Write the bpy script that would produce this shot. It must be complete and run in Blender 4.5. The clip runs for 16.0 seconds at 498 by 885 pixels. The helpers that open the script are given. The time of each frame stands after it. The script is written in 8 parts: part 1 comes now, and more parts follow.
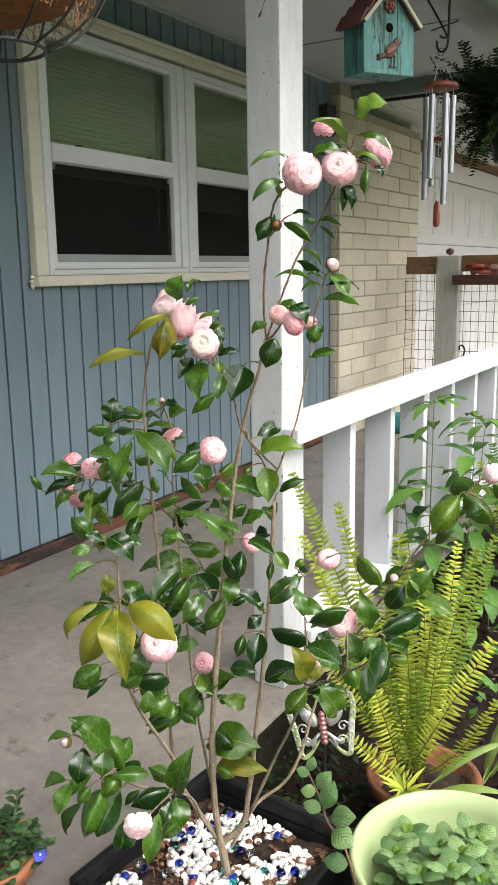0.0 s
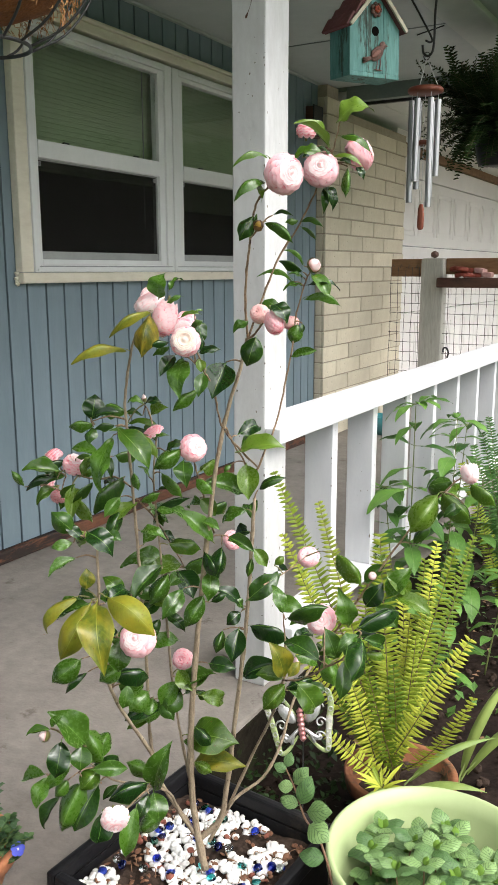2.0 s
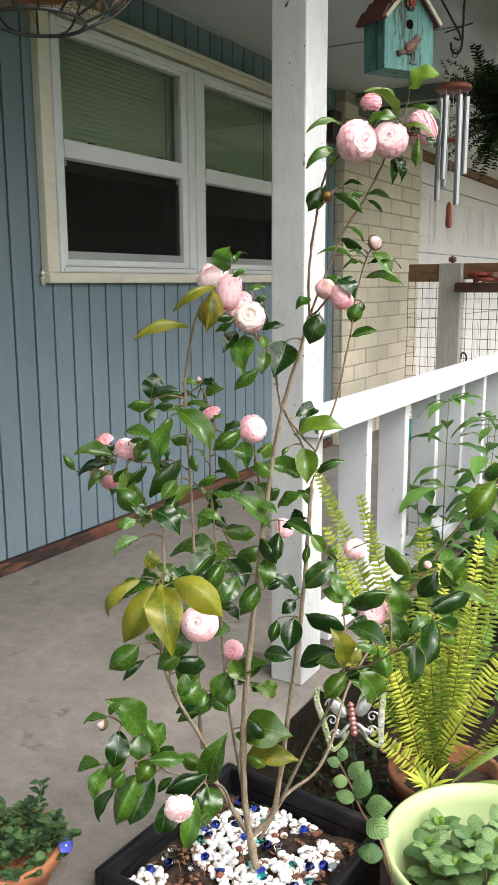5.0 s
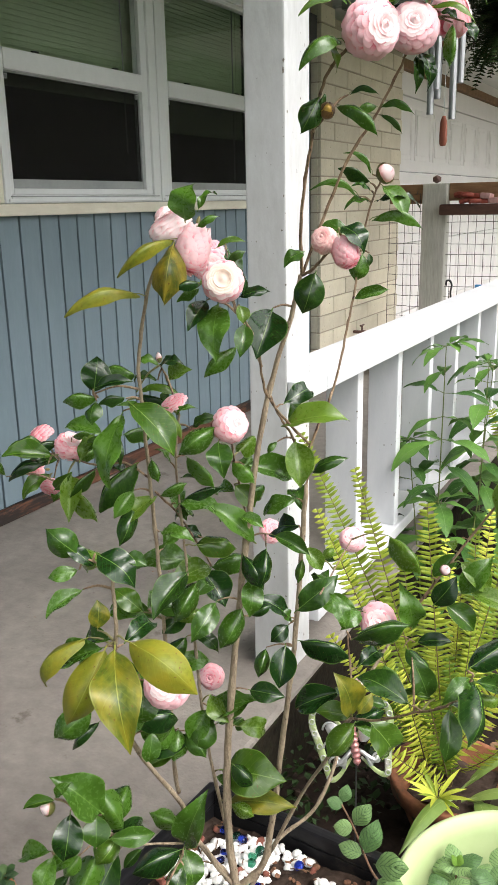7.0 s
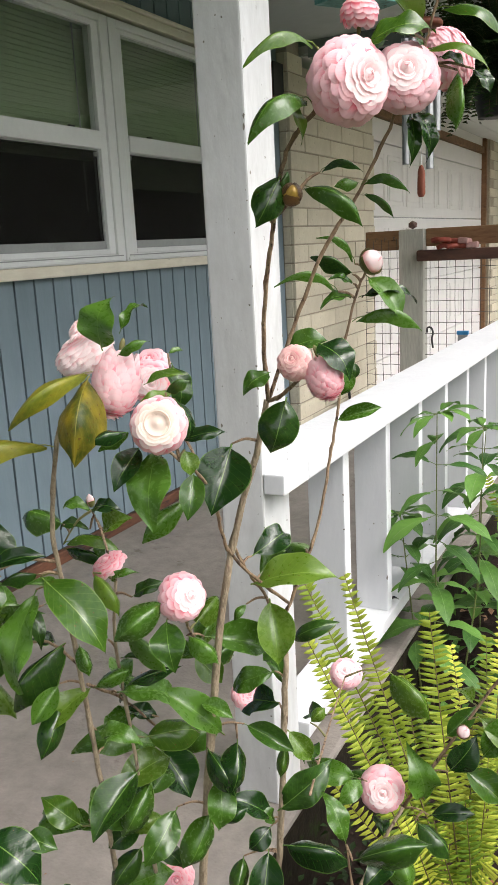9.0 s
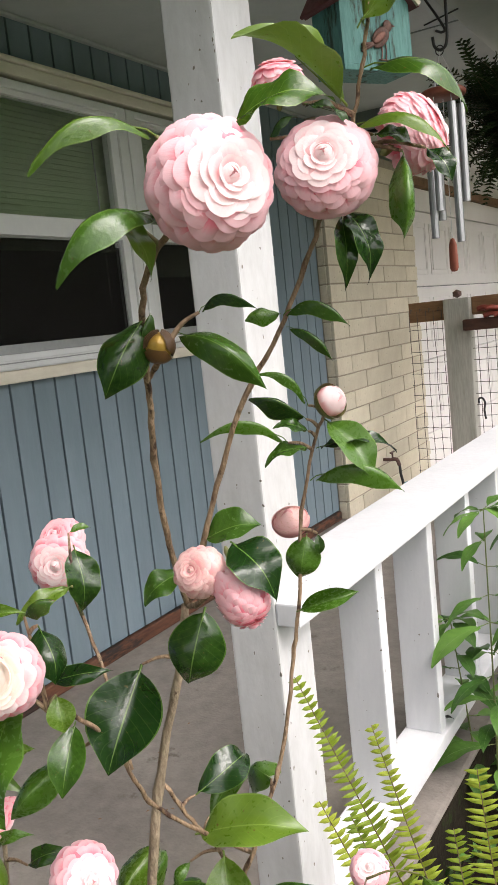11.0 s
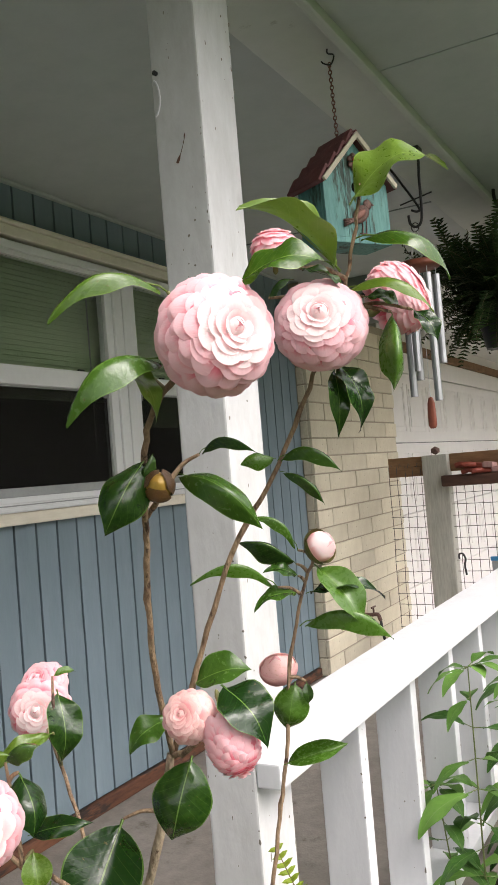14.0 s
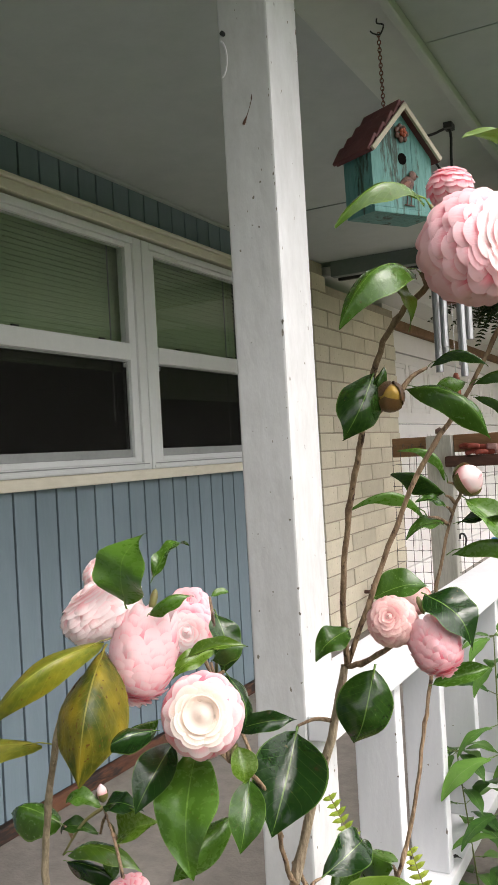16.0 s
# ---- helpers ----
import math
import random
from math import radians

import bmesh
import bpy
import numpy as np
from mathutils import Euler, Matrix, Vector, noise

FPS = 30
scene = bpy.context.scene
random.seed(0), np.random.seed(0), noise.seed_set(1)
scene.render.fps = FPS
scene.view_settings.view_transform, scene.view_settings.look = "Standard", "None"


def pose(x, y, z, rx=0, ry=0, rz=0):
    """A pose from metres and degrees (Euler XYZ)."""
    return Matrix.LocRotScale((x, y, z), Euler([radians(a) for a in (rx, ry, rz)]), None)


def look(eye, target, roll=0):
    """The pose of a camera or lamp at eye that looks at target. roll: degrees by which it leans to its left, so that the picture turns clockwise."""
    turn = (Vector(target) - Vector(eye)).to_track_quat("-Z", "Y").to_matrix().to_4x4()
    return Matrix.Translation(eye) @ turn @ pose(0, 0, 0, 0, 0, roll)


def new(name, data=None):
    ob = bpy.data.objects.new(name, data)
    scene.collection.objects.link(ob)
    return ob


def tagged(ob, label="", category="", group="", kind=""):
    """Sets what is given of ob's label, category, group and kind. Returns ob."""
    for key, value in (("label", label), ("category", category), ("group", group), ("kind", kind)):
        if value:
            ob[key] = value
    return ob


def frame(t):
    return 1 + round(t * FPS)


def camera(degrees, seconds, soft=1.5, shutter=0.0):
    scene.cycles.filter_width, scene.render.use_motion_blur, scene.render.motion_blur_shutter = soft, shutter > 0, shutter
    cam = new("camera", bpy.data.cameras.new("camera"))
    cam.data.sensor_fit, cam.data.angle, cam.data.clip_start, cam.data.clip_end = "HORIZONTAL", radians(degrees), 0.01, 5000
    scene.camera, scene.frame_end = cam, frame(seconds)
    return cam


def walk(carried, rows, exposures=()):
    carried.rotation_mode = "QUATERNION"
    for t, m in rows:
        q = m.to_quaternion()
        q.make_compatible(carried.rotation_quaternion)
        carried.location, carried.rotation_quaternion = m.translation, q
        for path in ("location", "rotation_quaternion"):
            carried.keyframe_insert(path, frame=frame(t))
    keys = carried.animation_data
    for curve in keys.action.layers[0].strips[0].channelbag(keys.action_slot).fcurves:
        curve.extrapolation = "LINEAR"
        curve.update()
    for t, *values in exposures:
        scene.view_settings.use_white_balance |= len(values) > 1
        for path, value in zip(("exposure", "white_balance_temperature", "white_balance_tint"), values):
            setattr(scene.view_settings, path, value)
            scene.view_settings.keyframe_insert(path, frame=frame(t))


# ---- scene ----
cam = camera(33.4, 16.0, soft=0.6)
PATH = [
    (0, (0.965, -1.766, 1.085), (-0.044, -0.088, 0.677), -0.9),
    (0.5, (0.964, -1.76, 1.083), (-0.049, -0.089, 0.658), -0.6),
    (1, (0.969, -1.762, 1.085), (-0.044, -0.094, 0.645), -0.5),
    (1.5, (0.971, -1.763, 1.085), (-0.042, -0.095, 0.647), -0.5),
    (2, (0.977, -1.773, 1.084), (-0.001, -0.077, 0.676), -0.1),
    (2.5, (0.977, -1.787, 1.068), (0.016, -0.069, 0.71), -0.3),
    (3, (0.963, -1.806, 1.055), (-0.002, -0.081, 0.745), -0.7),
    (3.5, (0.953, -1.818, 1.049), (-0.022, -0.095, 0.76), -0.6),
    (4, (0.939, -1.813, 1.04), (-0.055, -0.104, 0.742), -0.5),
    (4.5, (0.921, -1.806, 1.034), (-0.079, -0.106, 0.701), -0.3),
    (4.7, (0.913, -1.803, 1.032), (-0.088, -0.106, 0.684), -0.2),
    (6.8, (0.76, -1.593, 1.05), (-0.151, 0.094, 0.481), -1.1),
    (7, (0.749, -1.544, 1.061), (-0.172, 0.142, 0.507), -1.2),
    (7.5, (0.73, -1.453, 1.065), (-0.217, 0.235, 0.558), -1.2),
    (8, (0.702, -1.395, 1.073), (-0.278, 0.288, 0.619), -1.6),
    (8.5, (0.668, -1.374, 1.1), (-0.294, 0.323, 0.655), -2.3),
    (9, (0.658, -1.318, 1.109), (-0.237, 0.41, 0.648), -3.0),
    (9.5, (0.66, -1.219, 1.125), (-0.29, 0.479, 0.661), -4.3),
    (12, (0.648, -1.09, 1.15), (-0.365, 0.631, 1.035), -5.5),
    (12.5, (0.652, -1.098, 1.152), (-0.342, 0.637, 1.112), -5.3),
    (13, (0.65, -1.106, 1.15), (-0.321, 0.642, 1.17), -5.1),
    (13.5, (0.658, -1.113, 1.149), (-0.304, 0.64, 1.203), -5.0),
    (14, (0.651, -1.112, 1.143), (-0.316, 0.637, 1.214), -4.7),
    (14.5, (0.643, -1.104, 1.135), (-0.333, 0.64, 1.203), -4.5),
    (15, (0.623, -1.122, 1.141), (-0.342, 0.629, 1.211), -4.1),
    (15.5, (0.582, -1.159, 1.135), (-0.377, 0.595, 1.2), -3.5),
    (16, (0.558, -1.185, 1.117), (-0.384, 0.579, 1.141), -3.2),
]
walk(cam, [(t, look(eye, target, roll)) for t, eye, target, roll in PATH],
     [(0.0, 0.87, 6550, 10), (4.5, 0.93, 6550, 10), (8.5, 0.82, 6550, 10.5), (9.5, 0.78, 6600, 12), (12.0, 0.76, 6750, 14.5), (13.0, 0.82, 6750, 14.5), (16.0, 0.86, 6700, 13.5)])

# ---- world, sun, exposure ----
world = bpy.data.worlds.new("overcast_sky")
scene.world = world
world.use_nodes = True
wn = world.node_tree.nodes
sky = wn.new("ShaderNodeTexSky")
sky.sky_type = "NISHITA"
sky.sun_disc = False
sky.sun_elevation = radians(50)
sky.sun_rotation = radians(95)
sky.air_density, sky.dust_density, sky.ozone_density = 1.0, 4.0, 0.6
soften = wn.new("ShaderNodeHueSaturation")
soften.inputs["Saturation"].default_value = 0.12
world.node_tree.links.new(sky.outputs[0], soften.inputs["Color"])
world.node_tree.links.new(soften.outputs[0], wn["Background"].inputs["Color"])
wn["Background"].inputs["Strength"].default_value = 0.235
sun_data = bpy.data.lights.new("sun", "SUN")
sun_data.energy, sun_data.angle, sun_data.color = 0.72, radians(30), (1.0, 0.925, 0.865)
sun = new("sun", sun_data)
sun.matrix_world = look((3.4, -1.6, 5.6), (0, 0, 0))
scene.view_settings.exposure = 0.87

# ---- materials ----
def _node(nt, kind, **inputs):
    n = nt.nodes.new(kind)
    for k, v in inputs.items():
        n.inputs[k].default_value = v
    return n


def mat(name, dark, light, scale=8.0, stretch=(1, 1, 1), rough=0.6, metal=0.0, bump=0.15, bump_scale=60.0,
        spot=None, spot_scale=12.0, spot_at=0.62, vary=0.0, translucent=0.0, spec=0.5, uv=False, sheen=0.0):
    """Two-scale noise between two colours, optional stains, fine relief and per-object variation."""
    m = bpy.data.materials.new(name)
    m.use_nodes = True
    nt = m.node_tree
    ln = nt.links.new
    bsdf = nt.nodes["Principled BSDF"]
    tc = nt.nodes.new("ShaderNodeTexCoord")
    mp = _node(nt, "ShaderNodeMapping", Scale=stretch)
    ln(tc.outputs["UV" if uv else "Object"], mp.inputs[0])
    n1 = _node(nt, "ShaderNodeTexNoise", Scale=scale, Detail=5.0, Roughness=0.6)
    n2 = _node(nt, "ShaderNodeTexNoise", Scale=scale * 7.3, Detail=4.0, Roughness=0.7)
    ln(mp.outputs[0], n1.inputs["Vector"])
    ln(mp.outputs[0], n2.inputs["Vector"])
    blend = nt.nodes.new("ShaderNodeMath")
    blend.operation = "MULTIPLY_ADD"
    blend.inputs[1].default_value = 0.45
    ln(n2.outputs["Fac"], blend.inputs[0])
    half = nt.nodes.new("ShaderNodeMath")
    half.operation = "MULTIPLY"
    half.inputs[1].default_value = 0.55
    ln(n1.outputs["Fac"], half.inputs[0])
    ln(half.outputs[0], blend.inputs[2])
    ramp = nt.nodes.new("ShaderNodeValToRGB")
    ramp.color_ramp.elements[0].position, ramp.color_ramp.elements[1].position = 0.34, 0.66
    ramp.color_ramp.elements[0].color, ramp.color_ramp.elements[1].color = (*dark, 1), (*light, 1)
    ln(blend.outputs[0], ramp.inputs[0])
    colour = ramp.outputs[0]
    if spot is not None:
        n3 = _node(nt, "ShaderNodeTexNoise", Scale=spot_scale, Detail=7.0, Roughness=0.72)
        ln(mp.outputs[0], n3.inputs["Vector"])
        edge = nt.nodes.new("ShaderNodeValToRGB")
        edge.color_ramp.elements[0].position, edge.color_ramp.elements[1].position = spot_at, spot_at + 0.06
        ln(n3.outputs["Fac"], edge.inputs[0])
        mix = nt.nodes.new("ShaderNodeMix")
        mix.data_type = "RGBA"
        ln(edge.outputs[0], mix.inputs[0])
        ln(colour, mix.inputs[6])
        mix.inputs[7].default_value = (*spot, 1)
        colour = mix.outputs[2]
    if vary:
        info = nt.nodes.new("ShaderNodeObjectInfo")
        rng = nt.nodes.new("ShaderNodeMapRange")
        rng.inputs[3].default_value, rng.inputs[4].default_value = 1 - vary, 1 + vary
        ln(info.outputs["Random"], rng.inputs[0])
        hsv = nt.nodes.new("ShaderNodeHueSaturation")
        ln(rng.outputs[0], hsv.inputs["Value"])
        ln(colour, hsv.inputs["Color"])
        colour = hsv.outputs[0]
    ln(colour, bsdf.inputs["Base Color"])
    bsdf.inputs["Roughness"].default_value = rough
    bsdf.inputs["Metallic"].default_value = metal
    bsdf.inputs["Specular IOR Level"].default_value = spec
    if bump:
        nb = _node(nt, "ShaderNodeTexNoise", Scale=bump_scale, Detail=4.0)
        ln(mp.outputs[0], nb.inputs["Vector"])
        bp = _node(nt, "ShaderNodeBump", Strength=bump, Distance=0.004)
        ln(nb.outputs["Fac"], bp.inputs["Height"])
        ln(bp.outputs[0], bsdf.inputs["Normal"])
    if translucent:
        tr = nt.nodes.new("ShaderNodeBsdfTranslucent")
        ln(colour, tr.inputs["Color"])
        ms = nt.nodes.new("ShaderNodeMixShader")
        ms.inputs[0].default_value = translucent
        ln(bsdf.outputs[0], ms.inputs[1])
        ln(tr.outputs[0], ms.inputs[2])
        ln(ms.outputs[0], nt.nodes["Material Output"].inputs["Surface"])
    return m


def leaf_mat(name, dark, light, vein, rough=0.32, translucent=0.18, yellow=None, vary=0.2, side_vein=0.16, relief=0.35, ribs=9.0, spec=0.25, mottle=0.3, specks=None):
    """A leaf with a pale midrib, side veins, mottling and a gloss; u runs across, v along."""
    m = bpy.data.materials.new(name)
    m.use_nodes = True
    nt = m.node_tree
    ln = nt.links.new
    bsdf = nt.nodes["Principled BSDF"]
    tc = nt.nodes.new("ShaderNodeTexCoord")
    sep = nt.nodes.new("ShaderNodeSeparateXYZ")
    ln(tc.outputs["UV"], sep.inputs[0])

    def math_node(op, a, b=None, c=None):
        n = nt.nodes.new("ShaderNodeMath")
        n.operation = op
        for i, v in enumerate((a, b, c)):
            if v is None:
                continue
            if isinstance(v, (int, float)):
                n.inputs[i].default_value = v
            else:
                ln(v, n.inputs[i])
        return n.outputs[0]

    across = math_node("ABSOLUTE", math_node("SUBTRACT", sep.outputs[0], 0.5))
    rib = math_node("LESS_THAN", across, 0.012)
    slanted = math_node("SUBTRACT", math_node("MULTIPLY", sep.outputs[1], ribs), math_node("MULTIPLY", across, 5.0))
    wave = math_node("PINGPONG", slanted, 0.5)
    side = math_node("MULTIPLY", math_node("LESS_THAN", wave, 0.035 + 0.1 * (side_vein - 0.16)), side_vein)
    veins = math_node("MAXIMUM", math_node("MULTIPLY", rib, 0.6), side)
    ns = _node(nt, "ShaderNodeTexNoise", Scale=14.0, Detail=4.0, Roughness=0.55)
    ln(tc.outputs["Object"], ns.inputs["Vector"])
    info = nt.nodes.new("ShaderNodeObjectInfo")
    ramp = nt.nodes.new("ShaderNodeValToRGB")
    ramp.color_ramp.elements[0].position, ramp.color_ramp.elements[1].position = 0.3, 0.7
    ramp.color_ramp.elements[0].color, ramp.color_ramp.elements[1].color = (*dark, 1), (*light, 1)
    shift = math_node("MULTIPLY_ADD", info.outputs["Random"], vary * 2, math_node("MULTIPLY_ADD", ns.outputs["Fac"], mottle, 0.5 - mottle / 2 - vary))
    ln(shift, ramp.inputs[0])
    colour = ramp.outputs[0]
    if yellow is not None:
        n2 = _node(nt, "ShaderNodeTexNoise", Scale=2.6, Detail=2.0)
        ln(tc.outputs["UV"], n2.inputs["Vector"])
        mx = nt.nodes.new("ShaderNodeMix")
        mx.data_type = "RGBA"
        sp = nt.nodes.new("ShaderNodeValToRGB")
        sp.color_ramp.elements[0].position, sp.color_ramp.elements[1].position = 0.4, 0.75
        ln(n2.outputs["Fac"], sp.inputs[0])
        ln(sp.outputs[0], mx.inputs[0])
        ln(colour, mx.inputs[6])
        mx.inputs[7].default_value = (*yellow, 1)
        colour = mx.outputs[2]
    if specks is not None:
        n3 = _node(nt, "ShaderNodeTexNoise", Scale=24.0, Detail=3.0)
        place = nt.nodes.new("ShaderNodeVectorMath")
        place.operation = "ADD"
        ln(tc.outputs["Object"], place.inputs[0])
        ln(info.outputs["Random"], place.inputs[1])
        ln(place.outputs[0], n3.inputs["Vector"])
        fleck = nt.nodes.new("ShaderNodeValToRGB")
        fleck.color_ramp.elements[0].position, fleck.color_ramp.elements[1].position = specks[3], specks[3] + 0.05
        ln(n3.outputs["Fac"], fleck.inputs[0])
        mf = nt.nodes.new("ShaderNodeMix")
        mf.data_type = "RGBA"
        ln(fleck.outputs[0], mf.inputs[0])
        ln(colour, mf.inputs[6])
        mf.inputs[7].default_value = (*specks[:3], 1)
        colour = mf.outputs[2]
        veins = math_node("MAXIMUM", veins, math_node("MULTIPLY", math_node("GREATER_THAN", across, 0.478), 0.45))
    mix = nt.nodes.new("ShaderNodeMix")
    mix.data_type = "RGBA"
    ln(veins, mix.inputs[0])
    ln(colour, mix.inputs[6])
    mix.inputs[7].default_value = (*vein, 1)
    ln(mix.outputs[2], bsdf.inputs["Base Color"])
    ln(math_node("MULTIPLY_ADD", ns.outputs["Fac"], 0.3, math_node("MULTIPLY_ADD", info.outputs["Random"], 0.14, rough - 0.2)), bsdf.inputs["Roughness"])
    bsdf.inputs["Specular IOR Level"].default_value = spec
    bp = _node(nt, "ShaderNodeBump", Strength=relief, Distance=0.002)
    ln(math_node("ADD", math_node("MULTIPLY", veins, -0.6), ns.outputs["Fac"]), bp.inputs["Height"])
    ln(bp.outputs[0], bsdf.inputs["Normal"])
    tr = nt.nodes.new("ShaderNodeBsdfTranslucent")
    ln(mix.outputs[2], tr.inputs["Color"])
    ms = nt.nodes.new("ShaderNodeMixShader")
    ms.inputs[0].default_value = translucent
    ln(bsdf.outputs[0], ms.inputs[1])
    ln(tr.outputs[0], ms.inputs[2])
    ln(ms.outputs[0], nt.nodes["Material Output"].inputs["Surface"])
    return m


def glass_mat(name, tint, rough=0.02):
    m = bpy.data.materials.new(name)
    m.use_nodes = True
    b = m.node_tree.nodes["Principled BSDF"]
    b.inputs["Base Color"].default_value = (*tint, 1)
    b.inputs["Roughness"].default_value = rough
    b.inputs["Transmission Weight"].default_value = 1.0
    b.inputs["IOR"].default_value = 1.45
    return m


M_SIDING = mat("painted_siding", (0.15, 0.205, 0.238), (0.19, 0.25, 0.287), 3.0, (1, 1, 0.25), 0.55, bump=0.12, bump_scale=90,
               spot=(0.17, 0.2, 0.2), spot_scale=9, spot_at=0.72, vary=0.05)
M_GROOVE = mat("dark_backing_board", (0.012, 0.016, 0.018), (0.025, 0.03, 0.033), 20, rough=0.8)
M_WHITE = mat("white_paint", (0.56, 0.572, 0.592), (0.65, 0.655, 0.67), 5.0, (1, 1, 0.3), 0.5, bump=0.25, bump_scale=70,
              spot=(0.5, 0.49, 0.46), spot_scale=16, spot_at=0.73)
M_POST = mat("worn_white_paint", (0.465, 0.465, 0.46), (0.62, 0.625, 0.63), 4.0, (1, 1, 0.4), 0.55, bump=0.45, bump_scale=45,
             spot=(0.24, 0.22, 0.18), spot_scale=48, spot_at=0.675)
M_TRIM = mat("cream_trim_paint", (0.66, 0.61, 0.5), (0.8, 0.76, 0.64), 7, (1, 0.3, 1), 0.6, bump=0.4, bump_scale=50,
             spot=(0.28, 0.23, 0.16), spot_scale=18, spot_at=0.66)
M_VINYL = mat("white_vinyl", (0.72, 0.73, 0.73), (0.78, 0.79, 0.79), 6, rough=0.4, bump=0.03)
M_CONCRETE = mat("porch_concrete", (0.143, 0.124, 0.109), (0.252, 0.226, 0.2), 3.2, rough=0.75, bump=0.45, bump_scale=120,
                 spot=(0.12, 0.097, 0.08), spot_scale=6, spot_at=0.6)
# Mossy slab side; its near-black colour also carries shade missing under the strong sky.
M_MOSS = mat("mossy_shaded_concrete", (0.006, 0.0045, 0.003), (0.026, 0.021, 0.014), 9, rough=0.9, bump=0.6, spot=(0.018, 0.028, 0.008), spot_scale=15, spot_at=0.55, spec=0.1)
M_CEIL = mat("ceiling_paint", (0.4, 0.44, 0.43), (0.47, 0.51, 0.495), 1.5, rough=0.7, bump=0.08)
M_SOFFIT = mat("soffit_paint", (0.5, 0.53, 0.5), (0.58, 0.6, 0.57), 2, rough=0.7, bump=0.08, spot=(0.36, 0.37, 0.33), spot_scale=6, spot_at=0.66)
M_FASCIA = mat("green_grey_fascia", (0.13, 0.16, 0.155), (0.18, 0.21, 0.2), 5, rough=0.6)
M_BASE = mat("stained_base_board", (0.05, 0.018, 0.01), (0.17, 0.068, 0.033), 14, (1, 0.2, 1), 0.75, bump=0.9, spot=(0.02, 0.013, 0.01), spot_scale=11, spot_at=0.5)
M_BRICK = mat("cream_brick", (0.57, 0.51, 0.39), (0.69, 0.63, 0.495), 7, rough=0.8, bump=0.5, bump_scale=110, spot=(0.33, 0.27, 0.18), spot_scale=24, spot_at=0.63, vary=0.1)
M_MORTAR = mat("mortar", (0.33, 0.285, 0.21), (0.45, 0.39, 0.3), 20, rough=0.9, bump=0.5)
M_GARAGE = mat("garage_door_paint", (0.77, 0.745, 0.725), (0.83, 0.805, 0.785), 2, rough=0.45, bump=0.05, spot=(0.6, 0.56, 0.52), spot_scale=4, spot_at=0.66)
M_SOIL = mat("dark_garden_soil", (0.011, 0.0075, 0.0055), (0.07, 0.048, 0.037), 14, rough=0.95, bump=1.0, bump_scale=70, spot=(0.12, 0.085, 0.06), spot_scale=32, spot_at=0.67, spec=0.1)
M_BED = mat("crumbly_bed_soil", (0.005, 0.0035, 0.0026), (0.03, 0.02, 0.016), 9, rough=0.95, bump=1.0, bump_scale=60, spot=(0.2, 0.17, 0.155), spot_scale=5, spot_at=0.66, spec=0.1)
M_LAWN = mat("lawn", (0.03, 0.06, 0.012), (0.07, 0.12, 0.03), 3, rough=0.9, bump=0.6)
M_FENCEPOST = mat("weathered_grey_wood", (0.33, 0.325, 0.28), (0.56, 0.55, 0.49), 14, (1, 1, 0.12), 0.8, bump=0.6, bump_scale=60, spot=(0.12, 0.11, 0.09), spot_scale=14, spot_at=0.64)
M_BROWNWOOD = mat("brown_stained_wood", (0.12, 0.055, 0.022), (0.27, 0.15, 0.07), 11, (0.2, 1, 1), 0.7, bump=0.5, spot=(0.05, 0.022, 0.012), spot_scale=13, spot_at=0.62)
M_DARKWOOD = mat("dark_red_brown_wood", (0.04, 0.016, 0.01), (0.1, 0.04, 0.024), 12, (0.3, 1, 1), 0.7, bump=0.6)
M_BLACK = mat("black_metal", (0.012, 0.012, 0.013), (0.03, 0.03, 0.03), 20, rough=0.45, bump=0.2)
M_WIRE = mat("dark_wire", (0.05, 0.045, 0.04), (0.11, 0.1, 0.09), 30, rough=0.5, metal=0.6)
M_ALU = mat("brushed_aluminium", (0.34, 0.345, 0.35), (0.48, 0.485, 0.49), 30, (1, 1, 0.1), 0.42, metal=1.0, bump=0.05)
M_REDWOOD = mat("reddish_wood", (0.15, 0.035, 0.02), (0.27, 0.075, 0.04), 12, (1, 1, 0.3), 0.5)
M_CHAIN = mat("rusty_chain", (0.12, 0.06, 0.05), (0.25, 0.12, 0.09), 40, rough=0.6, metal=0.6)
M_GLASS = glass_mat("window_glass", (0.93, 0.97, 0.95))
M_BLIND = mat("blind_slats", (0.4, 0.49, 0.3), (0.47, 0.56, 0.36), 4, rough=0.6)
# Wall colour darkened to stand for the lack of light indoors.
M_ROOM = mat("room_unlit_dark", (0.055, 0.055, 0.055), (0.08, 0.08, 0.078), 3, rough=0.8)
M_MESH = bpy.data.materials.new("insect_mesh")
M_MESH.use_nodes = True
_nt = M_MESH.node_tree
_mx, _tp = _nt.nodes.new("ShaderNodeMixShader"), _nt.nodes.new("ShaderNodeBsdfTransparent")
_mx.inputs[0].default_value = 0.5
_nt.nodes["Principled BSDF"].inputs["Base Color"].default_value = (0.02, 0.019, 0.018, 1)
_nt.nodes["Principled BSDF"].inputs["Roughness"].default_value = 0.7
_nt.nodes["Principled BSDF"].inputs["Specular IOR Level"].default_value = 0.1
_nt.links.new(_tp.outputs[0], _mx.inputs[1])
_nt.links.new(_nt.nodes["Principled BSDF"].outputs[0], _mx.inputs[2])
_nt.links.new(_mx.outputs[0], _nt.nodes["Material Output"].inputs["Surface"])
M_SCREEN = mat("screen_frame", (0.3, 0.31, 0.31), (0.38, 0.39, 0.39), 8, rough=0.5)


# ---- building helpers ----
AT = {}


def thing(name, m, label, category, group="", kind=""):
    """An Empty at the thing's base, which parents its parts."""
    ob = new(name)
    ob.matrix_basis = m
    AT[ob] = m.copy()
    return tagged(ob, label, category, group, kind)


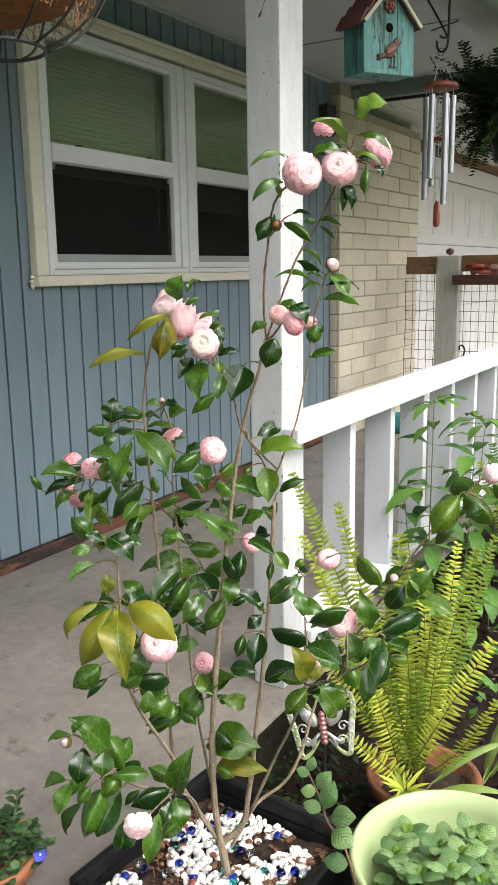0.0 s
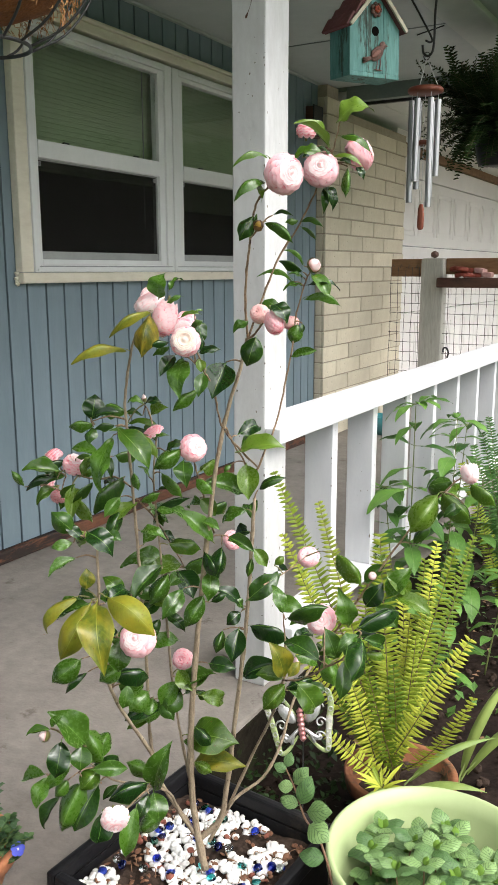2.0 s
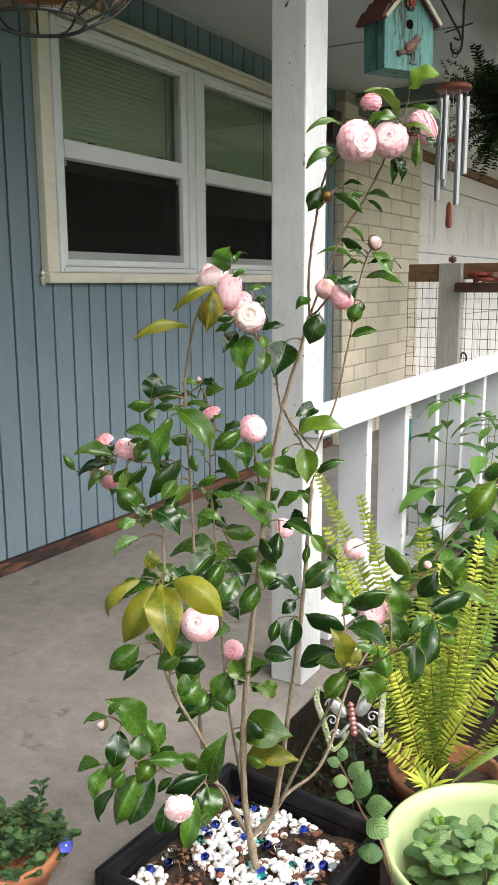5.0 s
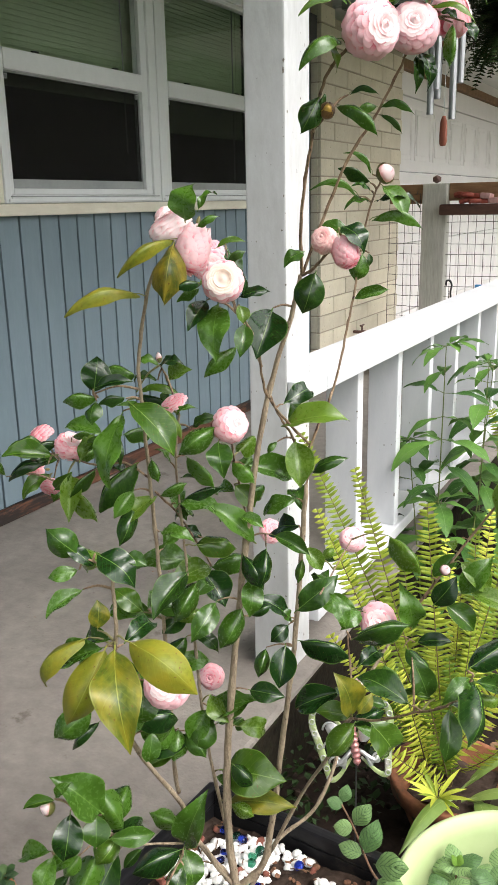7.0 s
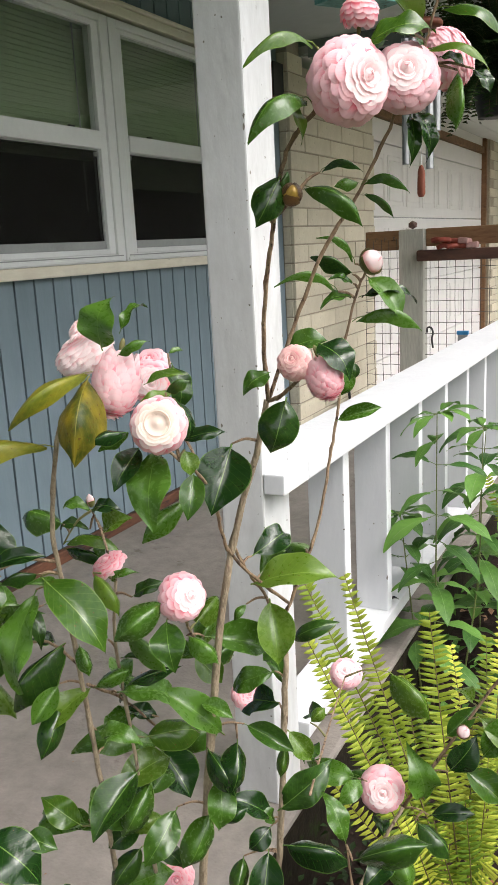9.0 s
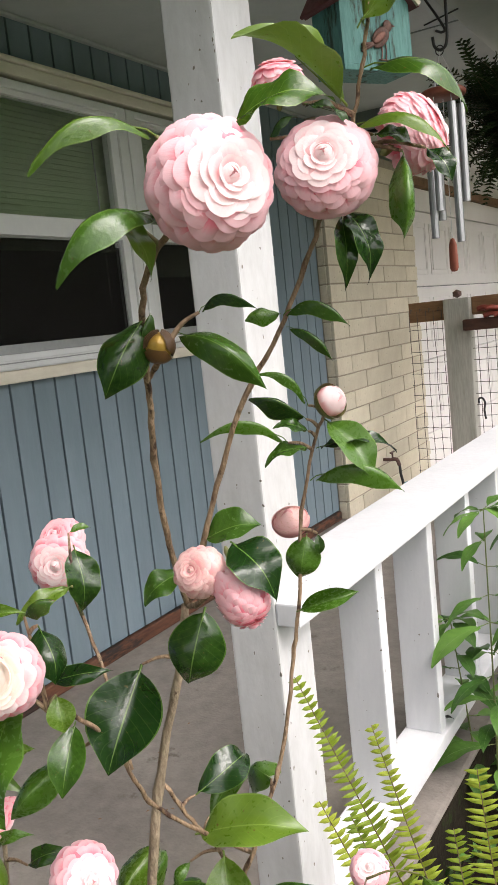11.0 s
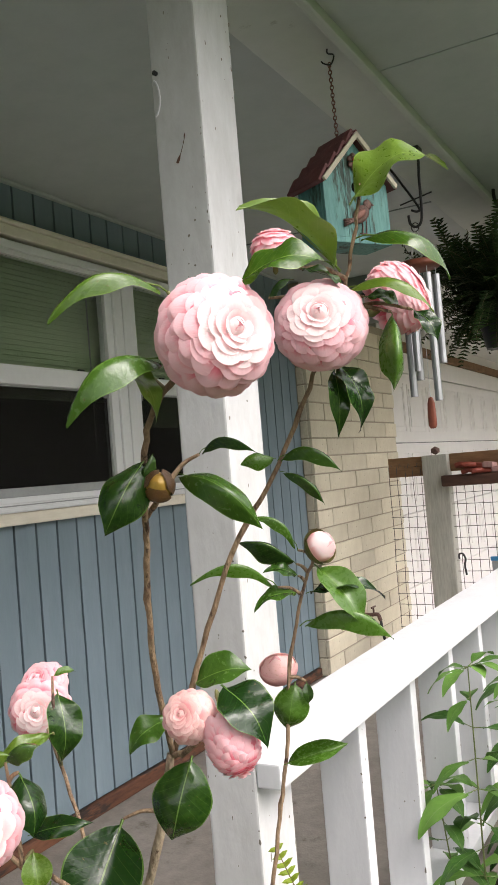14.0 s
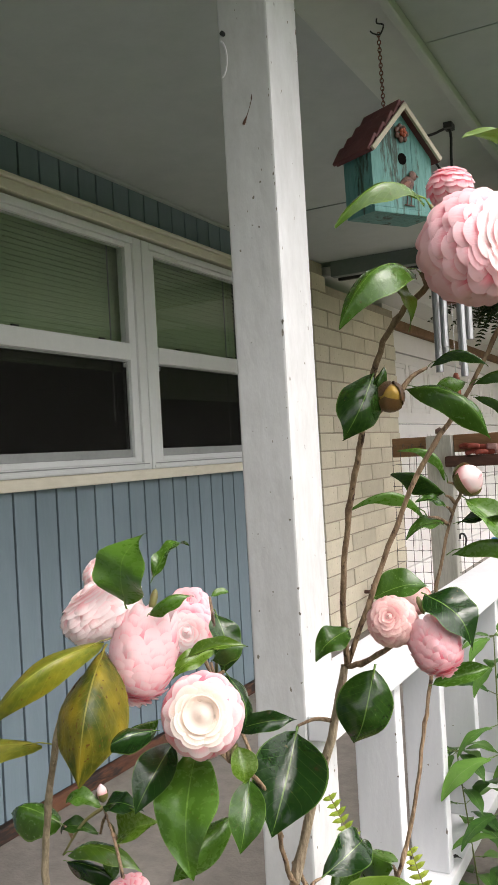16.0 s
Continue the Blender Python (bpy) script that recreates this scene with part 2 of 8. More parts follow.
def mesh_of(name, bm, material, smooth=False):
    me = bpy.data.meshes.new(name)
    bm.to_mesh(me)
    bm.free()
    me.materials.append(material)
    if smooth:
        me.polygons.foreach_set("use_smooth", [True] * len(me.polygons))
    return me


def data_of(name, verts, faces, material, smooth=True, uvs=None):
    me = bpy.data.meshes.new(name)
    me.from_pydata([tuple(v) for v in verts], [], faces)
    me.materials.append(material)
    if uvs is not None:
        layer = me.uv_layers.new(name="UVMap")
        for lp in me.loops:
            layer.data[lp.index].uv = uvs[lp.vertex_index]
    if smooth:
        me.polygons.foreach_set("use_smooth", [True] * len(me.polygons))
    me.update()
    return me


def part(name, shape, material=None, parent=None, label="", smooth=False, m=None):
    """Links a bmesh (world coordinates unless m is given) or a mesh as ONE object under a thing or a part."""
    me = mesh_of(name, shape, material, smooth) if isinstance(shape, bmesh.types.BMesh) else shape
    ob = new(name, me)
    place = m if m is not None else Matrix.Identity(4)
    if parent is not None:
        ob.parent = parent
        ob.matrix_basis = AT[parent].inverted() @ place
    else:
        ob.matrix_basis = place
    AT[ob] = place.copy()
    if label:
        ob["label"] = label
    return ob


def box(bm, x0, x1, y0, y1, z0, z1, bevel=0.0, m=None):
    g = bmesh.ops.create_cube(bm, size=1.0, matrix=Matrix.Translation(((x0 + x1) / 2, (y0 + y1) / 2, (z0 + z1) / 2)) @ Matrix.Diagonal((x1 - x0, y1 - y0, z1 - z0, 1)))
    vs = g["verts"]
    if bevel:
        es = list({e for v in vs for e in v.link_edges})
        r = bmesh.ops.bevel(bm, geom=es, offset=bevel, segments=2, profile=0.6, affect="EDGES")
        vs = list({v for v in r["verts"]} | {v for v in vs if v.is_valid})
    if m is not None:
        bmesh.ops.transform(bm, matrix=m, verts=[v for v in vs if v.is_valid])
    return bm


def boxed(*a, **k):
    return box(bmesh.new(), *a, **k)


def tube(bm, pts, radii, seg=8, closed=False):
    """A round tube along points, with a radius or a radius for each point."""
    pts = [Vector(p) for p in pts]
    if isinstance(radii, (int, float)):
        radii = [radii] * len(pts)
    n = len(pts)
    rings, up = [], None
    for i, p in enumerate(pts):
        a = pts[(i - 1) % n] if closed or i else p
        b = pts[(i + 1) % n] if closed or i < n - 1 else p
        d = (b - a).normalized()
        if up is None:
            up = d.orthogonal().normalized()
        side = d.cross(up)
        if side.length < 1e-6:
            side = d.orthogonal()
        side.normalize()
        up = side.cross(d).normalized()
        rings.append([bm.verts.new(p + radii[i] * (math.cos(q) * side + math.sin(q) * up)) for q in (2 * math.pi * k / seg for k in range(seg))])
    for i in range(n if closed else n - 1):
        r, s = rings[i], rings[(i + 1) % n]
        for k in range(seg):
            bm.faces.new((r[k], r[(k + 1) % seg], s[(k + 1) % seg], s[k]))
    if not closed:
        bm.faces.new(rings[0][::-1])
        bm.faces.new(rings[-1])
    return bm


def smooth_path(pts, k=4):
    """A rounded path through points (Catmull-Rom)."""
    p = [Vector(q) for q in pts]
    p = [p[0] * 2 - p[1]] + p + [p[-1] * 2 - p[-2]]
    out = []
    for i in range(1, len(p) - 2):
        for j in range(k):
            t = j / k
            a, b, c, d = p[i - 1], p[i], p[i + 1], p[i + 2]
            out.append(0.5 * ((2 * b) + (c - a) * t + (2 * a - 5 * b + 4 * c - d) * t * t + (3 * b - a - 3 * c + d) * t ** 3))
    out.append(p[-2])
    return out


def lathe(bm, profile, seg=32, centre=(0, 0, 0)):
    """A turned shape from (radius, height) pairs."""
    c = Vector(centre)
    rings = []
    for r, z in profile:
        rings.append([bm.verts.new(c + Vector((r * math.cos(2 * math.pi * k / seg), r * math.sin(2 * math.pi * k / seg), z))) for k in range(seg)])
    for a, b in zip(rings, rings[1:]):
        for k in range(seg):
            bm.faces.new((a[k], a[(k + 1) % seg], b[(k + 1) % seg], b[k]))
    return bm


def setting(name, bm, material, label, category):
    return tagged(part(name, bm, material), label, category, kind="structure")


# ---- ground, slab ----
GROUND = -0.2
bm = bmesh.new()
bmesh.ops.create_grid(bm, x_segments=2, y_segments=2, size=400)
bmesh.ops.translate(bm, verts=bm.verts, vec=(0, 0, GROUND - 0.03))
setting("ground", bm, M_LAWN, "flat green lawn reaching away all round", "lawn")
bm = bmesh.new()
bmesh.ops.create_grid(bm, x_segments=90, y_segments=150, size=0.5, matrix=Matrix.Translation((1.25, 1.2, GROUND)) @ Matrix.Diagonal((2.5, 7.4, 1, 1)))
for v in bm.verts:
    c = v.co
    v.co.z += 0.022 * noise.noise(c * 3.1) + 0.014 * noise.noise(c * 11) + 0.008 * noise.noise(c * 31)
setting("garden_bed", bm, M_BED, "dark damp garden soil beside the porch", "soil")
bm = boxed(-1.6, 0.045, -3.2, 3.9, -0.3, 0.0, bevel=0.012)
slab = setting("floor", bm, M_CONCRETE, "worn grey-brown concrete porch slab", "floor")
part("slab_face", boxed(0.0455, 0.05, -3.19, 3.89, -0.3, -0.008), M_MOSS, slab, "mossy slab edge with shade darkened into its colour")
setting("driveway", boxed(-1.34, 3.5, 3.905, 12.0, -0.35, -0.06, bevel=0.01), M_CONCRETE, "grey concrete driveway behind the wire fence", "driveway")

# ---- house wall with grooved boards ----
WX = -1.31
wall = thing("wall_west", pose(WX, 0, 0), "blue-grey painted grooved board siding", "wall", kind="structure")
WIN_Y0, WIN_Y1, WIN_Z0, WIN_Z1 = 0.547, 2.337, 1.075, 1.957
for a in ((-3.2, WIN_Y0, -0.1, 2.3), (WIN_Y1, 3.03, -0.1, 2.3), (WIN_Y0, WIN_Y1, -0.1, WIN_Z0), (WIN_Y0, WIN_Y1, WIN_Z1, 2.3)):
    part("sheathing", boxed(WX - 0.1, WX - 0.012, a[0], a[1], a[2], a[3]), M_GROOVE, wall)
y = -3.16
while y < 3.03:
    y1 = min(y + 0.1, 3.03)
    spans = [(0.055, 2.172)]
    if y1 > WIN_Y0 and y < WIN_Y1:
        spans = [(0.055, WIN_Z0), (WIN_Z1, 2.172)]
        if y < WIN_Y0 - 0.03 or y1 > WIN_Y1 + 0.03:
            spans = [(0.055, 2.172)]
    for z0, z1 in spans:
        part("board", boxed(WX - 0.012, WX, y + 0.0044, y1 - 0.0044, z0, z1, bevel=0.002), M_SIDING, wall)
    y = y1
bm = bmesh.new()
box(bm, WX - 0.01, WX + 0.016, -3.19, 3.02, 0.002, 0.05, bevel=0.006)
setting("baseboard", bm, M_BASE, "rough red-brown stained board along the wall foot", "baseboard")
setting("trim", boxed(WX, WX + 0.02, -3.19, 3.02, 2.16, 2.1715, bevel=0.003), M_CEIL, "narrow grey strip under the porch ceiling", "trim")


def window_unit(y0, y1, left, right, name, label):
    """One sash unit between y0 and y1; left and right are the widths of its jambs."""
    w = thing(name, pose(WX, y0, WIN_Z0), label, "window", kind="structure")
    f0, f1 = WX - 0.02, WX + 0.042
    zm, half = 1.518, 0.032
    a, b, c, d = y0 + left, y1 - right, WIN_Z0 + 0.048, WIN_Z1 - 0.045
    bm = bmesh.new()
    for q in ((y0, y0 + left * 0.55, WIN_Z0, WIN_Z1), (y1 - right * 0.55, y1, WIN_Z0, WIN_Z1), (y0 + left * 0.55, y1 - right * 0.55, d + 0.018, WIN_Z1), (y0 + left * 0.55, y1 - right * 0.55, WIN_Z0, c - 0.02)):
        box(bm, f0, f1, *q, bevel=0.004)
    part("window_frame", bm, M_VINYL, w)
    bm = bmesh.new()
    for q in ((y0 + left * 0.55, a, c - 0.02, d + 0.018), (b, y1 - right * 0.55, c - 0.02, d + 0.018), (a, b, d, d + 0.018), (a, b, c - 0.02, c)):
        box(bm, f0 + 0.01, f1 - 0.01, *q, bevel=0.003)
    part("sash", bm, M_VINYL, w)
    part("meeting_rail", boxed(f0 + 0.012, f1 - 0.006, a, b, zm - half, zm + half, bevel=0.004), M_VINYL, w)
    g = part("pane", boxed(WX + 0.012, WX + 0.016, a, b, zm + half, d), M_GLASS, w, "upper glass pane")
    g.visible_shadow = False
    g = part("pane", boxed(WX - 0.004, WX, a, b, c, zm - half), M_GLASS, w, "dark lower glass pane")
    g.visible_shadow = False
    part("insect_screen", boxed(WX + 0.014, WX + 0.0145, a + 0.008, b - 0.008, c + 0.03, zm - half - 0.006), M_MESH, w, "fine dark insect screen")
    bm = bmesh.new()
    for q in ((a, a + 0.008, c, zm - half), (b - 0.008, b, c, zm - half), (a + 0.008, b - 0.008, zm - half - 0.006, zm - half), (a + 0.008, b - 0.008, c, c + 0.03)):
        box(bm, WX + 0.008, WX + 0.02, *q, bevel=0.0015)
    part("screen_frame", bm, M_SCREEN, w)
    for yy in (a + 0.012, b - 0.027):
        lk = bmesh.new()
        e = zm - half
        for q in ((yy, yy + 0.012, e - 0.026, e - 0.024), (yy, yy + 0.012, e - 0.012, e - 0.010), (yy, yy + 0.002, e - 0.024, e - 0.012), (yy + 0.010, yy + 0.012, e - 0.024, e - 0.012)):
            box(lk, WX + 0.015, WX + 0.022, *q)
        part("latch", lk, M_SCREEN, w)
    for yy in (a + 0.2 * (b - a), a + 0.78 * (b - a)):
        part("sash_catch", boxed(WX + 0.016, WX + 0.026, yy, yy + 0.03, zm + half, zm + half + 0.008, bevel=0.002), M_BLACK, w)
    part("sill_lip", boxed(f1 + 0.001, f1 + 0.006, y0 + 0.01, y1 - 0.01, WIN_Z0 + 0.004, WIN_Z0 + 0.014, bevel=0.002), M_VINYL, w)
    part("sill_lip", boxed(f1 + 0.001, f1 + 0.004, y0 + 0.02, y1 - 0.02, WIN_Z0 + 0.02, WIN_Z0 + 0.024, bevel=0.001), M_SCREEN, w)
    return w


MULL = 1.4435
window_unit(WIN_Y0, MULL - 0.003, 0.051, 0.09, "window_1", "white vinyl sash window with lowered blind above and dark screen below")
window_unit(MULL + 0.003, WIN_Y1, 0.09, 0.051, "window_2", "white vinyl sash window with its blind lowered past the meeting rail")


def blind(y0, y1, z0, z1, label):
    b = thing("window_blind", pose(WX - 0.045, y0, z1), label, "blind")
    part("headrail", boxed(WX - 0.06, WX - 0.03, y0, y1, z1 - 0.02, z1, bevel=0.003), M_BLIND, b)
    sl = boxed(-0.011, 0.011, 0, y1 - y0, -0.0006, 0.0006)
    bmesh.ops.rotate(sl, verts=sl.verts, cent=(0, 0, 0), matrix=Matrix.Rotation(radians(67), 3, "Y"))
    me = mesh_of("slat", sl, M_BLIND)
    z = z1 - 0.03
    while z > z0 + 0.012:
        part("slat", me, parent=b, m=pose(WX - 0.045, y0, z))
        z -= 0.0185
    part("bottom_rail", boxed(WX - 0.056, WX - 0.034, y0, y1, z0, z0 + 0.012, bevel=0.002), M_BLIND, b)
    for yy in (y0 + 0.08, y1 - 0.08):
        part("cord", tube(bmesh.new(), [(WX - 0.031, yy, z1), (WX - 0.031, yy, z0)], 0.001, 5), M_BLIND, b)
    part("wand", tube(bmesh.new(), [(WX - 0.026, y1 - 0.12, z1), (WX - 0.026, y1 - 0.12, z0 - 0.19)], 0.003, 6), M_SCREEN, b)


blind(WIN_Y0 + 0.035, MULL - 0.012, 1.452, 1.95, "pale green-grey slatted blind lowered half way behind glass")
blind(MULL + 0.012, WIN_Y1 - 0.035, 1.36, 1.95, "pale green-grey slatted blind lowered below the meeting rail")
wt = thing("window_trim", pose(WX, WIN_Y0, WIN_Z0), "cream painted wooden window casing, paint flaking", "trim", kind="structure")
part("casing", boxed(WX + 0.001, WX + 0.036, WIN_Y0 - 0.062, WIN_Y0 - 0.001, WIN_Z0 - 0.0, WIN_Z1 + 0.012, bevel=0.005), M_TRIM, wt)
part("casing", boxed(WX + 0.001, WX + 0.048, WIN_Y1 + 0.001, WIN_Y1 + 0.045, WIN_Z0 - 0.0, WIN_Z1 + 0.012, bevel=0.005), M_TRIM, wt)
part("head_casing", boxed(WX + 0.001, WX + 0.046, WIN_Y0 - 0.066, WIN_Y1 + 0.05, WIN_Z1 + 0.013, WIN_Z1 + 0.05, bevel=0.006), M_TRIM, wt)
part("drip_cap", boxed(WX + 0.001, WX + 0.054, WIN_Y0 - 0.074, WIN_Y1 + 0.06, WIN_Z1 + 0.051, WIN_Z1 + 0.068, bevel=0.006), M_TRIM, wt)
part("sill", boxed(WX + 0.001, WX + 0.044, WIN_Y0 - 0.064, WIN_Y1 + 0.05, WIN_Z0 - 0.04, WIN_Z0 - 0.001, bevel=0.006), M_TRIM, wt)
# caulk lumps at the lower casing corner
bm = bmesh.new()
rnd = random.Random(9)
for i in range(14):
    bmesh.ops.create_icosphere(bm, subdivisions=1, radius=rnd.uniform(0.004, 0.009), matrix=Matrix.Translation((WX + 0.012, WIN_Y0 - 0.064 + rnd.uniform(-0.008, 0.006), WIN_Z0 - 0.04 + rnd.uniform(-0.006, 0.06) * (i % 2) + rnd.uniform(-0.008, 0.006))))
part("caulk", bm, M_TRIM, wt, "crumbling caulk")
# the room behind: an added closed box whose dark walls imitate an unlit interior
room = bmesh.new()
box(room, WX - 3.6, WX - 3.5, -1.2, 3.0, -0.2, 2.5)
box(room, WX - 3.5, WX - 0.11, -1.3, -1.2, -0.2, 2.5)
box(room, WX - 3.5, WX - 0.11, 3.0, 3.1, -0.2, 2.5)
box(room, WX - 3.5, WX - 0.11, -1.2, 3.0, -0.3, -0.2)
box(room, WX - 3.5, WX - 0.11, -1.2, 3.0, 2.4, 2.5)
setting("room_wall", room, M_ROOM, "plain added room behind the windows, its unlit darkness put into the wall colour", "wall")

# ---- ceiling, beam, eaves ----
CEIL = 2.172
setting("ceiling", boxed(WX - 0.1, -0.141, -3.2, 3.2, CEIL, CEIL + 0.03), M_CEIL, "flat grey-green painted porch ceiling", "ceiling")
setting("ceiling_seam", boxed(WX + 0.02, -0.145, 2.18, 2.19, CEIL - 0.003, CEIL - 0.0005), M_FASCIA, "dark joint between two ceiling sheets", "trim")
setting("beam", boxed(-0.14, 0.03, -3.2, 3.25, 2.05, 2.2, bevel=0.006), M_SOFFIT, "pale painted timber beam along the porch edge", "beam")
setting("beam_trim", boxed(0.031, 0.055, -3.2, 3.9, 2.03, 2.06, bevel=0.006), M_SOFFIT, "pale wooden bead along the outer beam edge", "trim")
bm = bmesh.new()
box(bm, 0.056, 0.5, -3.2, 0.735, 2.05, 2.07)
box(bm, 0.056, 0.5, 0.74, 3.9, 2.05, 2.07)
setting("eaves", bm, M_CEIL, "grey-green painted eaves boards with a dark joint", "eaves")
setting("end_fascia", boxed(WX + 0.11, -0.141, 3.2, 3.26, 2.085, 2.2, bevel=0.004), M_FASCIA, "dark grey-green board across the porch end", "fascia")
setting("far_soffit", boxed(WX - 0.1, 0.03, 3.262, 12.0, 2.12, 2.16), M_SOFFIT, "pale soffit over the garage front", "soffit")
setting("roof", boxed(WX - 4.0, 0.52, -3.3, 12.0, 2.22, 2.3), M_FASCIA, "plain dark porch roof deck", "roof")

# ---- post and railing ----
post = thing("porch_post", pose(-0.045, 0.057, 0), "worn white painted timber porch post with chipped edges", "post")
bm = bmesh.new()
box(bm, -0.09, 0.0, 0.0, 0.115, 0.0, 2.049, bevel=0.004)
part("shaft", bm, M_POST, post)
bm = tube(bmesh.new(), [Vector((-0.045 - 0.0445, -0.0012, 1.76 + 0.02 * 0)) + Vector((0.012 * math.sin(a) + 0.002, 0, 0.03 * math.cos(a))) for a in np.linspace(0.2, 3.0, 9)], 0.0018, 6)
part("string", bm, M_WHITE, post, "loop of pale string")
part("nail", tube(bmesh.new(), [(-0.08, 0.002, 1.80), (-0.08, -0.006, 1.80)], 0.004, 8), M_BLACK, post)
bm = tube(bmesh.new(), smooth_path([(-0.052, -0.001, 1.645), (-0.043, -0.002, 1.66), (-0.036, -0.0015, 1.678), (-0.034, -0.001, 1.69)]), [0.002, 0.0026, 0.002, 0.0009, 0.0006, 0.0005, 0.0005, 0.0004, 0.0004, 0.0008, 0.0012, 0.0008, 0.0004], 5)
part("twig", bm, M_DARKWOOD, post, "small dark splinter")

rail = thing("porch_railing", pose(-0.03, 1.8, 0), "white painted porch railing with flat cap and square-set balusters", "railing")
bm = bmesh.new()
box(bm, -0.1, 0.043, 0.117, 3.5, 0.66, 0.699, bevel=0.004)
part("cap", bm, M_WHITE, rail)
part("cap_tongue", boxed(0.001, 0.043, 0.0, 0.1165, 0.66, 0.699, bevel=0.003), M_WHITE, rail)
part("bottom_rail", boxed(-0.082, 0.022, 0.117, 3.5, 0.085, 0.122, bevel=0.004), M_WHITE, rail)
bal = mesh_of("baluster", boxed(-0.0445, 0.0445, -0.019, 0.019, 0.122, 0.6598, bevel=0.003), M_WHITE)
for i in range(10):
    part("baluster", bal, parent=rail, m=pose(-0.032, 0.403 + 0.315 * i, 0))
part("far_post", boxed(-0.08, 0.01, 3.501, 3.59, 0.0, 0.9, bevel=0.004), M_POST, rail)


def chips(thing_of, count, seed, y0, x0, width, depth, z0, z1, name="flaked_paint"):
    """Small dark chips and specks on two faces of a painted timber, one joined part."""
    g = random.Random(seed)
    vs, fs = [], []
    for i in range(count):
        r = g.choice((0.0005, 0.0007, 0.0009, 0.0012, 0.0016, 0.0024))
        z = g.uniform(z0, z1)
        side = g.random() < 0.6
        c = g.uniform(0.003, (width if side else depth) - 0.003)
        if g.random() < 0.35:
            c = (width if side else depth) - abs(g.gauss(0, 0.002)) - 0.001
        tall = g.choice((1.0, 1.3, 2.2, 3.0))
        b = len(vs)
        for k in range(7):
            a = 2 * math.pi * k / 7
            q = r * g.uniform(0.6, 1.2)
            if side:
                vs.append((x0 - width + c + q * math.cos(a), y0 - 0.0006, z + q * tall * math.sin(a)))
            else:
                vs.append((x0 + 0.0006, y0 + c + q * math.cos(a), z + q * tall * math.sin(a)))
        fs.append(tuple(range(b, b + 7)) if side else tuple(range(b, b + 7)))
    return tagged(part(name, data_of(name, vs, fs, M_CHIP, False), parent=thing_of), kind="stuff")


M_CHIP = mat("bare_grey_wood", (0.1, 0.09, 0.075), (0.26, 0.24, 0.2), 60, rough=0.9)
chips(post, 210, 41, 0.0, 0.0, 0.09, 0.115, 0.02, 2.04)
for i in range(5):
    chips(rail, 14, 60 + i, 0.384 + 0.315 * i, 0.0125, 0.089, 0.038, 0.13, 0.655)

# ---- leaf and flower shapes ----
M_LEAF = leaf_mat("camellia_leaf", (0.008, 0.03, 0.005), (0.055, 0.13, 0.013), (0.15, 0.26, 0.055), rough=0.21, translucent=0.12, vary=0.3, side_vein=0.1, relief=0.16, spec=0.5, specks=(0.07, 0.06, 0.015, 0.69))
M_LEAF_L = leaf_mat("young_camellia_leaf", (0.035, 0.09, 0.008), (0.11, 0.19, 0.018), (0.22, 0.33, 0.075), rough=0.24, translucent=0.2, relief=0.16, spec=0.5, specks=(0.1, 0.06, 0.012, 0.68))
M_LEAF_Y = leaf_mat("yellowing_camellia_leaf", (0.055, 0.085, 0.008), (0.185, 0.2, 0.015), (0.29, 0.31, 0.06), rough=0.4, yellow=(0.25, 0.21, 0.014), translucent=0.18, relief=0.16, spec=0.4, mottle=0.6, specks=(0.13, 0.075, 0.012, 0.66))
M_LEAF_B = leaf_mat("brown_yellow_leaf", (0.035, 0.05, 0.006), (0.17, 0.15, 0.012), (0.24, 0.22, 0.05), rough=0.42, mottle=0.6, yellow=(0.3, 0.22, 0.02), specks=(0.09, 0.045, 0.01, 0.63))
M_BARK = mat("camellia_bark", (0.16, 0.115, 0.075), (0.4, 0.32, 0.22), 60, (1, 1, 0.4), 0.8, bump=0.9, bump_scale=240, spot=(0.08, 0.045, 0.025), spot_scale=90, spot_at=0.6)
M_BARK_Y = mat("young_red_brown_bark", (0.11, 0.06, 0.034), (0.37, 0.26, 0.16), 90, (1, 1, 0.35), 0.75, bump=1.0, bump_scale=240, spot=(0.05, 0.024, 0.014), spot_scale=110, spot_at=0.55)
M_TWIG = mat("green_twig", (0.1, 0.1, 0.03), (0.2, 0.18, 0.07), 60, rough=0.6)


